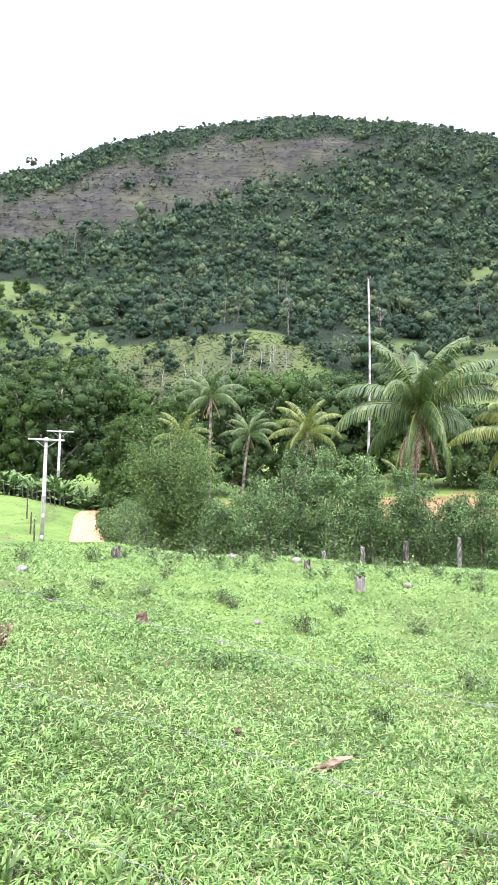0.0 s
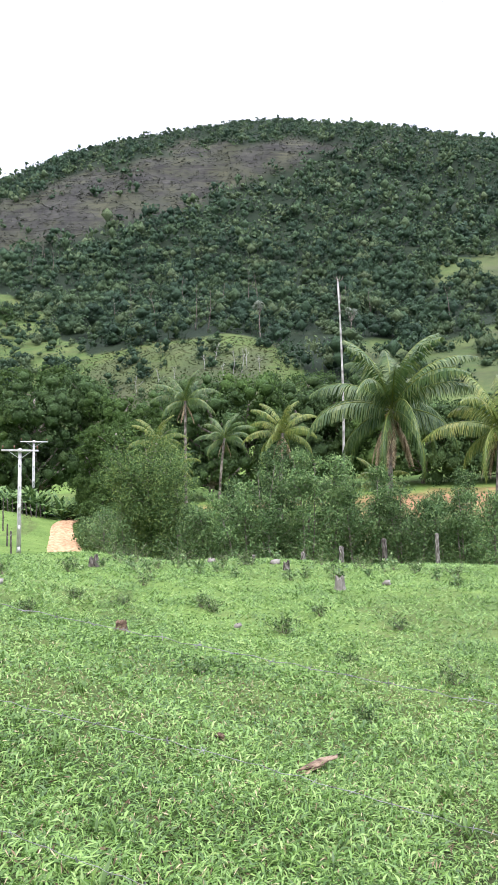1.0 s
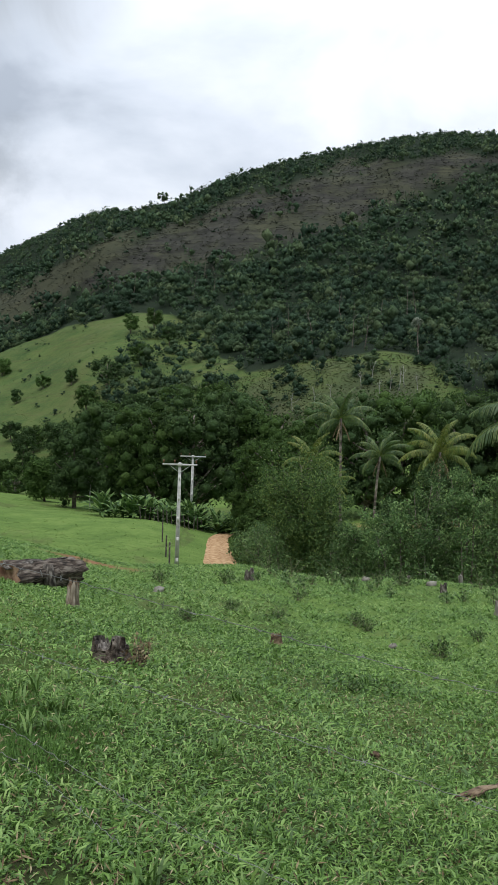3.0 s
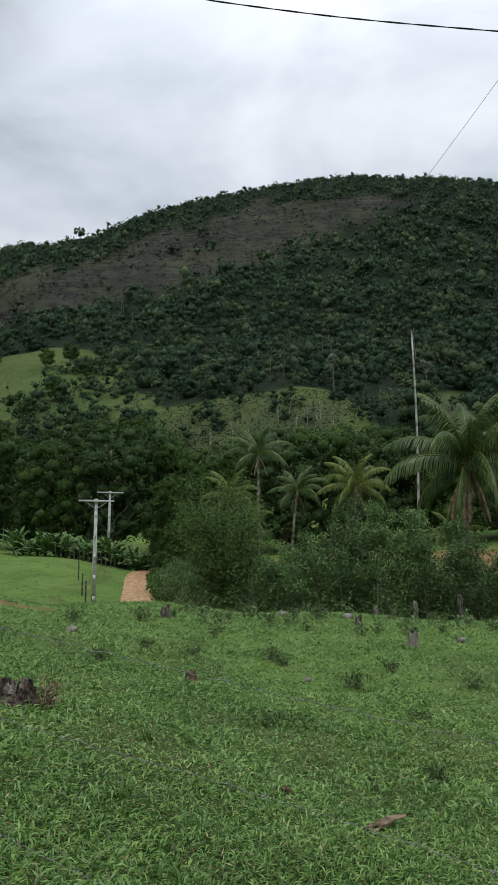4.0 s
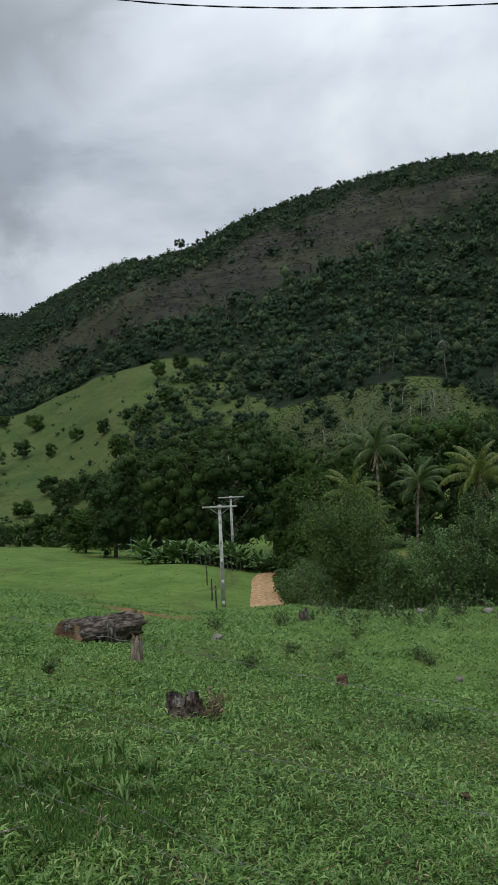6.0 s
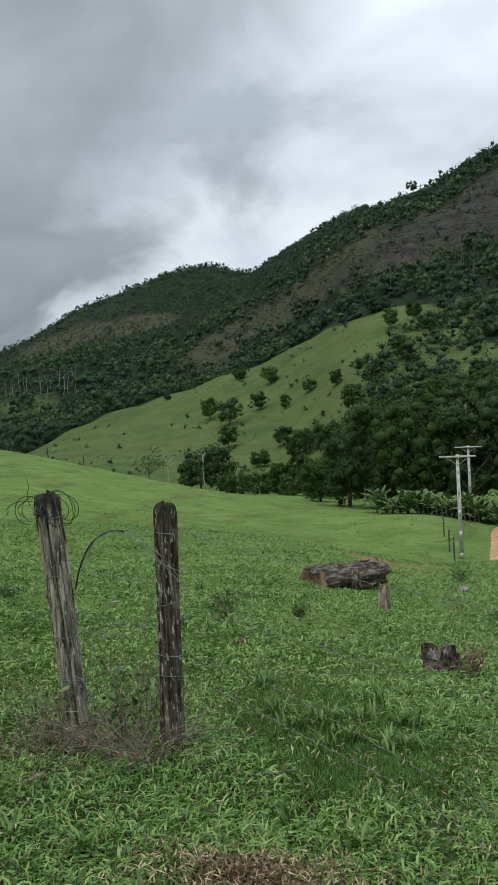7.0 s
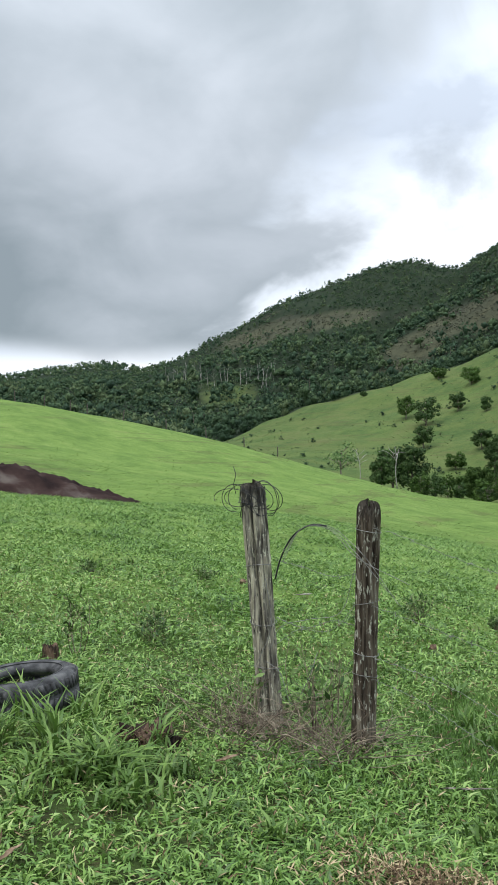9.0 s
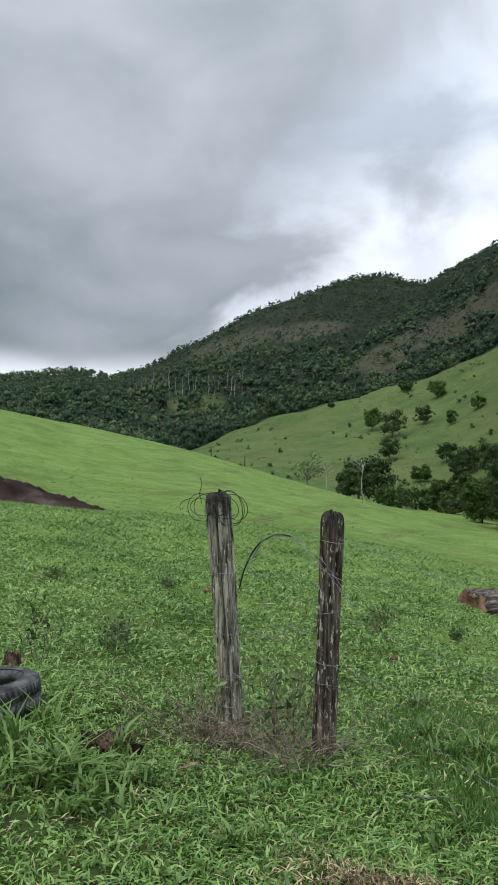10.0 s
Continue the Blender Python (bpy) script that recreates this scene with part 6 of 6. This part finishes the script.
def rock_outcrop():
    rng = np.random.RandomState(12)
    ob = thing("rock_outcrop", (0, 0, 0), "dark brown bare rock face breaking out of the pasture", "rock")
    n, m = 60, 14
    u = np.linspace(0, 1, n)
    az = -62 + 16.6 * u
    V = np.zeros((n, m, 3))
    for i in range(n):
        hgt = np.interp(u[i], [0, 0.5, 0.8, 1.0], [1.0, 0.75, 0.4, 0.0])
        for j in range(m):
            t = j / (m - 1)
            x, y = polar(az[i] + 0.4 * t, 22.8 + 2.6 * t)
            V[i, j] = (x, y, gz(x, y) - 0.15 + hgt * math.sin(t * 1.9) * 1.05 + (0.03 * rng.randn() + 0.07 * math.sin(i * 0.7 + 2.1 * math.sin(j * 0.8)) * t if 0 < j else 0))
    i, j = np.meshgrid(np.arange(n - 1), np.arange(m - 1), indexing="ij")
    part("face", Soup().add(V.reshape(-1, 3), np.stack([i * m + j, (i + 1) * m + j, (i + 1) * m + j + 1, i * m + j + 1], -1).reshape(-1, 4)[:, ::-1]), M_ROCK, ob, smooth_shade=True)
    top = np.concatenate([V[:, -1:], V[:, -1:] + np.array([-1.5, 1.5, -0.4])], 1)
    i, j = np.meshgrid(np.arange(n - 1), np.arange(1), indexing="ij")
    part("back", Soup().add(top.reshape(-1, 3), np.stack([i * 2, (i + 1) * 2, (i + 1) * 2 + 1, i * 2 + 1], -1).reshape(-1, 4)[:, ::-1]), M_ROCK, ob)


rock_outcrop()


def stone(place, size, seed, label, mat=None, category="stone", name="stone"):
    rng = np.random.RandomState(seed)
    ob = thing(name, place, label, category, "stones", rng.rand() * 360, (rng.randn() * 8, rng.randn() * 8))
    v, f = rough_lump(rng, 10, 7, (size, size * 0.75, size * 0.55), 0.08)
    part("body", Soup().add(v, f), mat or M_STONE, ob)


for k, (a, r, sz, txt) in enumerate(((0.62, 14.0, .07, "pale stone lying in the grass"), (-13.4, 17.1, .11, "white stone lying in the grass"), (9.6, 20.0, .12, "flat pale stone on the pasture"), (-0.9, 24.0, .12, "pale stone on the pasture's crest"),
                                     (2.9, 23.4, .13, "pale stone on the pasture's crest"), (-40.4, 10.6, .06, "brown clod in the grass"), (-28.9, 7.9, .05, "dry brown leaf litter in the grass"), (-0.5, 6.9, .035, "dry brown leaf in the grass"))):
    stone(spot(a, r, 0.03), sz, 20 + k, txt, M_SAWN if "brown" in txt else None)


def wood_piece(p0, p1, thick, seed, label, mat, name="wood_scrap"):
    rng = np.random.RandomState(seed)
    p0, p1 = Vector(p0), Vector(p1)
    d = p1 - p0
    ob = thing(name, p0, label, "wood scrap", "wood scraps", math.degrees(math.atan2(d[1], d[0])))
    x = np.linspace(0, d.length, 7)
    P = np.stack([x, 0.3 * thick * rng.randn(7), np.linspace(0, d[2], 7) + 0.15 * thick * rng.randn(7)], -1)
    for q in range(3):
        cut = np.sort(rng.rand(2)) * np.array([0.35, 0.35]) + np.array([0.0, 0.62])
        strip = np.stack([np.interp(np.linspace(*cut, 6), np.linspace(0, 1, 7), P[:, i]) for i in range(3)], -1) + np.array([0, (q - 1) * thick * 0.6, 0.2 * thick * rng.rand()])
        body = Soup().tube(strip, thick * np.array([0.15, 0.5, 0.55, 0.5, 0.45, 0.1]), 6, wob=0.2, rng=rng)
        body.v[0][:, 2] = (body.v[0][:, 2] - strip[:, 2].mean()) * 0.55 + strip[:, 2].mean()
        part("splinter", body, mat, ob)


wood_piece(spot(4.0, 6.2, 0.05), spot(6.5, 6.75, 0.09), 0.032, 1, "broken piece of brown bark lying in the grass", M_SAWN)
wood_piece(spot(4.2, 6.16, 0.04), spot(6.2, 6.7, 0.06), 0.022, 5, "splinter of brown bark lying in the grass", M_DEADLEAF)
wood_piece(spot(-59.2, 3.5, 0.05), spot(-57.6, 3.6, 0.06), 0.012, 2, "pale dry stalk lying on the grass", M_SAWN)
wood_piece(spot(-31.5, 4.5, 0.04), spot(-27.6, 4.55, 0.04), 0.009, 3, "thin grey dead branch on the grass", M_GREYWOOD)
wood_piece(spot(-37.2, 10.0, 0.04), spot(-35.9, 10.1, 0.05), 0.02, 6, "bleached piece of wood in the grass", M_STONE)
wood_piece(spot(-45.2, 4.5, 0.05), spot(-43.4, 4.6, 0.07), 0.016, 4, "broken pale branch end by the brush pile", M_SAWN)


def brush_pile():
    rng = np.random.RandomState(31)
    c = (A3 + B3) / 2
    ob = thing("brush_pile", (c[0] - 0.05, c[1] - 0.22, gz(c[0], c[1])), "tangle of dry twigs heaped at the foot of the posts", "brush")
    for g in range(7):
        s = Soup()
        for k in range(42):
            a = np.array([(rng.rand() - 0.5) * 1.0 - 0.02, 0.14 * rng.randn(), 0.02 + 0.02 * rng.rand()])
            b = a + np.array([0.28 * rng.randn(), 0.16 * rng.randn(), 0.06 + 0.26 * rng.rand() ** 2])
            s.tube(branch_path(a, b, rng, 4, 0.15), np.linspace(0.0028, 0.0009, 4) * (0.5 + 0.9 * rng.rand()), 4, cap=False)
        tagged(part("brushwood", s, M_TWIG, ob), kind="stuff")


brush_pile()


def dead_shrub(place, h, seed, label, n=16, leaf=0, mat=None, spread_=0.5, broad=1.0):
    rng = np.random.RandomState(seed)
    ob = thing("weed", place, label, "weed", "pasture weeds")
    s, Q = Soup(), []
    for k in range(n):
        a = rng.rand() * 2 * np.pi
        tip = np.array([math.cos(a), math.sin(a), 0]) * h * spread_ * rng.rand() + np.array([0, 0, h * (0.55 + 0.45 * rng.rand())])
        P = branch_path((0.02 * rng.randn(), 0.02 * rng.randn(), 0), tip, rng, 5, 0.1)
        s.tube(P, np.linspace(0.004, 0.0012, 5) * (0.5 + h), 4, cap=False)
        for q in range(3):
            b = P[2 + rng.randint(2)]
            e = b + rng.randn(3) * h * 0.16 + np.array([0, 0, 0.1 * h])
            s.tube([b, e], 0.0012 * (0.5 + h), 4, cap=False)
            if leaf:
                c = b + (e - b) * rng.rand(leaf, 1) + 0.02 * rng.randn(leaf, 3)
                Q.append(leaves(c, rng.randn(leaf, 3) + np.array([0, 0, 0.8]), (0.03 + 0.06 * h) * broad, (0.012 + 0.022 * h) * broad ** 1.4, rng))
    part("stalk", s, M_TWIG, ob)
    if Q:
        part("foliage", Soup().quads(np.concatenate(Q)), mat or M_LEAF, ob)


dead_shrub(spot(-14.6, 8.7), 0.32, 1, "dry bare shrub beside the low stump", 26, 2, M_DEADLEAF)
dead_shrub(spot(-47.4, 7.0), 0.3, 2, "leafy green weed in the pasture", 16, 5, M_WEED, 0.9)
dead_shrub(spot(-29.2, 9.2), 0.34, 3, "leafy weed with dry stems in the pasture", 18, 4, M_WEED, 0.9)
dead_shrub(spot(-52.3, 6.3), 0.45, 4, "tall thin dry weed stalk", 5, 3)
dead_shrub(spot(-38.2, 5.2), 0.6, 5, "thin weed stalks growing between the posts", 9, 2, M_WEED, 0.35)
dead_shrub(spot(-36.9, 5.1), 0.5, 6, "thin weed stalks growing between the posts", 8, 2, M_WEED, 0.35)
dead_shrub(spot(-42.6, 5.3), 0.42, 7, "thin dry weed stalks beside the split post", 12, 1, M_WEED, 0.5)
for k, (a, r, h) in enumerate(((-1.6, 15.9, .28), (-0.9, 15.6, .24), (3.5, 13.8, .32), (-5.0, 18.3, .3), (8.4, 8.3, .17), (13.3, 10.7, .26), (-6.2, 15.2, .22), (-9.0, 15.5, .2), (-13.2, 19.5, .34), (-9.4, 20.6, .3), (-11.6, 13.6, .2), (-4.2, 21.8, .34),
                               (-0.2, 22.6, .42), (1.2, 23.2, .4), (5.8, 23.6, .4), (8.2, 23.0, .36), (11.2, 23.4, .36), (13.6, 22.0, .32), (5.6, 15.5, .2), (10.3, 15.0, .22), (-2.8, 24.0, .4), (-5.4, 23.6, .45), (-6.6, 23.8, .42), (7.3, 11.6, .18), (-18.0, 20.5, .2), (-1.7, 10.2, .12), (-24.4, 9.5, .16), (-33.0, 8.6, .18), (-43.0, 10.5, .22), (-50.5, 10.0, .2))):
    dead_shrub(spot(a, r, -0.01), h, 30 + k, "leafy weed standing above the grass", 15, 6, M_WEED, 0.9 + 0.09 * (k % 8))
rngw = np.random.RandomState(66)
for k in range(22):
    dead_shrub(spot(-9.0 + 1.05 * k + 0.8 * rngw.rand(), 20.5 + 3.6 * rngw.rand(), -0.01), 0.22 + 0.22 * rngw.rand(), 70 + k, "pale green broad-leaved weed on the pasture's crest", 7, 4, M_PALEWEED, 0.9, 1.7)


# ---- grass ----
def tufts(rng, n, az0, az1, r0, r1, blades, length, width, two, keep=None):
    """Leafy grass tufts over a sector of the pasture, as quads."""
    az = az0 + (az1 - az0) * rng.rand(n)
    r = np.sqrt(r0**2 + (r1**2 - r0**2) * rng.rand(n))
    x, y = polar(az, r)
    lush = 0.5 + 0.5 * waves(x, y, 3.0, 51) + 0.35 * waves(x, y, 0.9, 52)
    lush = np.clip(lush, 0.05, 1.3)
    bare = np.exp(-(((x + 1.85) / 0.28) ** 2 + ((y - 2.9) / 0.16) ** 2)) + 0.9 * np.exp(-(((x + 2.3) / 0.35) ** 2 + ((y - 7.4) / 0.5) ** 2))
    bare = bare + 1.3 * cover(x, y, ground_z(x, y))[3] + 0.75 * fine_lawn(az, r)
    ok = (rng.rand(n) < np.clip(0.5 + 0.65 * lush, 0, 1) * np.clip(1 - bare, 0, 1)) & ((r0 < 27) | off_road(x, y, 1.2))
    if keep is not None:
        ok &= waves(x, y, keep[0], keep[1]) + 0.5 * waves(x, y, keep[0] * 0.35, keep[1] + 1) > keep[2]
    x, y, lush = x[ok], y[ok], lush[ok]
    n = len(x)
    z = ground_z(x, y)
    root = np.repeat(np.stack([x, y, z - 0.005], -1), blades, 0)
    lush = np.repeat(lush, blades)
    m = len(root)
    a = rng.rand(m) * 2 * np.pi
    root[:, :2] += 0.03 * rng.randn(m, 2) * (1 if two else 2)
    tilt = 0.3 + 1.15 * rng.rand(m)
    ln = length * (0.45 + 0.9 * rng.rand(m)) * (0.55 + 0.6 * lush)
    wd = width * (0.6 + 0.7 * rng.rand(m))
    d = np.stack([np.cos(a) * np.sin(tilt), np.sin(a) * np.sin(tilt), np.cos(tilt)], -1)
    s = np.stack([-np.sin(a), np.cos(a), 0 * a], -1)
    s = unit(s + 0.5 * rng.randn(m, 3))
    mid = root + d * (ln * 0.55)[:, None]
    tip = mid + unit(d * np.array([1, 1, 0.25]) - np.array([0, 0, 0.15])) * (ln * 0.5)[:, None]
    w = s * wd[:, None]
    if two:
        return np.concatenate([np.stack([root - w * 0.3, root + w * 0.3, mid + w * 0.5, mid - w * 0.5], 1), np.stack([mid - w * 0.5, mid + w * 0.5, tip + w * 0.05, tip - w * 0.05], 1)]), m
    return np.stack([root, mid + w * 0.55, tip, mid - w * 0.55], 1), m


def fine_lawn(az, r):
    """The patch of short fine grass beside the posts, 0 to 1."""
    return smooth(-np.hypot((az + 24.6) / 8.0, (r - 5.4) / 1.25), -1.15, -0.75)


def blades(q):
    """Far blades, as single triangles."""
    w = (q[:, 1] - q[:, 3]) * 0.36
    v = np.stack([q[:, 0] + w, q[:, 2], q[:, 0] - w], 1)
    return Soup().add(v.reshape(-1, 3), np.arange(len(v) * 3).reshape(-1, 3))


def grass():
    rng = np.random.RandomState(61)
    near = Soup()
    q, m = tufts(rng, 12500, -75, 24, 2.0, 4.5, 7, 0.076, 0.0108, True)
    half = len(q) // 2
    v = np.concatenate([q[:half][:, [0, 1, 2, 3]].reshape(-1, 4, 3), q[half:][:, 2:4]], 1)
    n = len(v)
    f = (np.arange(n) * 6)[:, None, None] + np.array([[0, 1, 2, 3], [3, 2, 4, 5]])[None]
    near.add(v.reshape(-1, 3), f.reshape(-1, 4))
    near.quads(tufts(rng, 19000, -75, 24, 4.5, 7.0, 7, 0.080, 0.0110, False)[0])
    tagged(near.make("grass", M_GRASS), "short broad-leaved pasture grass", "grass", kind="stuff")
    mid = Soup().quads(tufts(rng, 42000, -64, 24, 7.0, 14.0, 5, 0.092, 0.0155, False)[0])
    tagged(mid.make("grass", M_GRASS), "short broad-leaved pasture grass", "grass", kind="stuff")
    far = blades(tufts(rng, 60000, -64, 24, 14.0, 27.5, 5, 0.108, 0.03, False)[0])
    tagged(far.make("grass", M_GRASS), "pasture grass running to the crest", "grass", kind="stuff")
    # darker clumps among the shorter grass
    dark = blades(np.concatenate([tufts(rng, 30000, -64, 24, 13.0, 27.5, 5, 0.13, 0.034, False, (0.8, 57, 0.42))[0], tufts(rng, 16000, -64, 24, 6.0, 13.0, 5, 0.105, 0.02, False, (0.6, 59, 0.48))[0]]))
    tagged(dark.make("grass", M_LONGGRASS), "darker clumps of grass scattered over the pasture", "grass", kind="stuff")
    # longer clumps
    tall = Soup()
    for k in range(74):
        if k < 30:
            x, y = -4.3 + 0.4 * rng.randn(), 2.5 + 0.3 * rng.randn()
        elif k < 46:
            x, y = -2.1 + 0.45 * rng.randn(), 4.9 + 0.5 * rng.randn()
        else:
            x, y = polar(-60 + 80 * rng.rand(), 3.2 + 8 * rng.rand())
        if math.hypot(x + 4.36, y - 2.99) < 0.33 and rng.rand() < 0.7:
            continue
        nb = 22
        a = rng.rand(nb) * 2 * np.pi
        tl = 0.2 + 0.7 * rng.rand(nb)
        ln = (0.16 + 0.16 * rng.rand(nb)) * (0.9 if k < 30 else 0.5)
        root = np.array([float(x), float(y), gz(x, y)]) + 0.035 * rng.randn(nb, 3) * np.array([1, 1, 0])
        d = np.stack([np.cos(a) * np.sin(tl), np.sin(a) * np.sin(tl), np.cos(tl)], -1)
        mid_ = root + d * (ln * 0.6)[:, None]
        tip = mid_ + unit(d * np.array([1.3, 1.3, 0.35])) * (ln * 0.5)[:, None]
        w = unit(np.stack([-np.sin(a), np.cos(a), 0.3 * rng.randn(nb)], -1)) * 0.008
        v = np.stack([root - w * .6, root + w * .6, mid_ + w, mid_ - w, tip + w * .1, tip - w * .1], 1)
        f = (np.arange(nb) * 6)[:, None, None] + np.array([[0, 1, 2, 3], [3, 2, 4, 5]])[None]
        tall.add(v.reshape(-1, 3), f.reshape(-1, 4))
    tagged(tall.make("long_grass", M_LONGGRASS), "longer grass clumps round the tyre and posts", "grass", kind="stuff")
    # broad long blades before the tyre
    lush = Soup()
    for k in range(30):
        x, y = -3.38 + 0.2 * rng.randn(), 2.6 + 0.17 * rng.randn()
        nb = 16
        a = rng.rand(nb) * 2 * np.pi
        tl = 0.25 + 0.75 * rng.rand(nb)
        ln = 0.09 + 0.11 * rng.rand(nb)
        root = np.array([x, y, gz(x, y)]) + 0.03 * rng.randn(nb, 3) * np.array([1, 1, 0])
        d = np.stack([np.cos(a) * np.sin(tl), np.sin(a) * np.sin(tl), np.cos(tl)], -1)
        mid_ = root + d * (ln * 0.6)[:, None]
        tip = mid_ + unit(d * np.array([1.3, 1.3, 0.1])) * (ln * 0.5)[:, None]
        w = unit(np.stack([-np.sin(a), np.cos(a), 0.3 * rng.randn(nb)], -1)) * 0.0075
        v = np.stack([root - w * .6, root + w * .6, mid_ + w, mid_ - w, tip + w * .1, tip - w * .1], 1)
        f = (np.arange(nb) * 6)[:, None, None] + np.array([[0, 1, 2, 3], [3, 2, 4, 5]])[None]
        lush.add(v.reshape(-1, 3), f.reshape(-1, 4))
    tagged(lush.make("long_grass", M_LONGGRASS), "clump of long broad grass blades before the tyre", "grass", kind="stuff")
    # short fine grass in a patch beside the posts
    n = 11000
    az, r = -24.6 + 9.5 * (2 * rng.rand(n) - 1), 5.4 + 1.5 * (2 * rng.rand(n) - 1)
    ok = rng.rand(n) < fine_lawn(az, r)
    x, y = polar(az[ok], r[ok])
    root = np.repeat(np.stack([x, y, ground_z(x, y)], -1), 4, 0)
    m = len(root)
    root[:, :2] += 0.02 * rng.randn(m, 2)
    a, tl, ln = rng.rand(m) * 2 * np.pi, 0.25 + 0.9 * rng.rand(m), 0.024 + 0.03 * rng.rand(m)
    tip = root + np.stack([np.cos(a) * np.sin(tl), np.sin(a) * np.sin(tl), np.cos(tl)], -1) * ln[:, None]
    w = np.stack([-np.sin(a), np.cos(a), 0 * a], -1) * 0.0032
    tri = np.stack([root - w, root + w, tip], 1)
    tagged(Soup().add(tri.reshape(-1, 3), np.arange(m * 3).reshape(-1, 3)).make("grass", M_FINEGRASS), "patch of short fine dark green grass", "grass", kind="stuff")
    # the pastures beyond
    beyond = blades(np.concatenate([tufts(rng, 14000, -62, -8, 27.5, 75.0, 4, 0.11, 0.085, False)[0], tufts(rng, 6000, -62, -8, 75.0, 135.0, 3, 0.12, 0.15, False)[0]]))
    tagged(beyond.make("grass", M_FARGRASS), "grass over the pastures beyond the crest", "grass", kind="stuff")
    hill = blades(tufts(rng, 9000, -42, -13, 150.0, 345.0, 3, 0.26, 0.4, False)[0])
    tagged(hill.make("grass", M_HILLGRASS), "grass over the cattle hill", "grass", kind="stuff")
    clear = blades(tufts(rng, 9000, -11, 4, 160.0, 228.0, 3, 0.5, 0.4, False)[0])
    tagged(clear.make("grass", M_DRYGRASS), "rough grass over the hillside clearing", "grass", kind="stuff")
    # dry litter
    n = 15000
    az = -64 + 88 * rng.rand(n)
    r = 2.2 + 9 * rng.rand(n)
    x, y = polar(az, r)
    bx, by = np.where(rng.rand(n) < 0.13, 1, 0), rng.randn(n)
    x = np.where(bx, -1.85 + 0.24 * by, x)
    y = np.where(bx, 2.9 + 0.14 * rng.randn(n), y)
    c = np.stack([x, y, ground_z(x, y) + 0.02 + 0.03 * rng.rand(n)], -1)
    tagged(Soup().quads(leaves(c, np.tile([0, 0, 1.5], (n, 1)), 0.05, 0.007, rng)).make("dry_litter", M_DEADLEAF), "dry straw and dead leaves among the grass", "litter", kind="stuff")


grass()
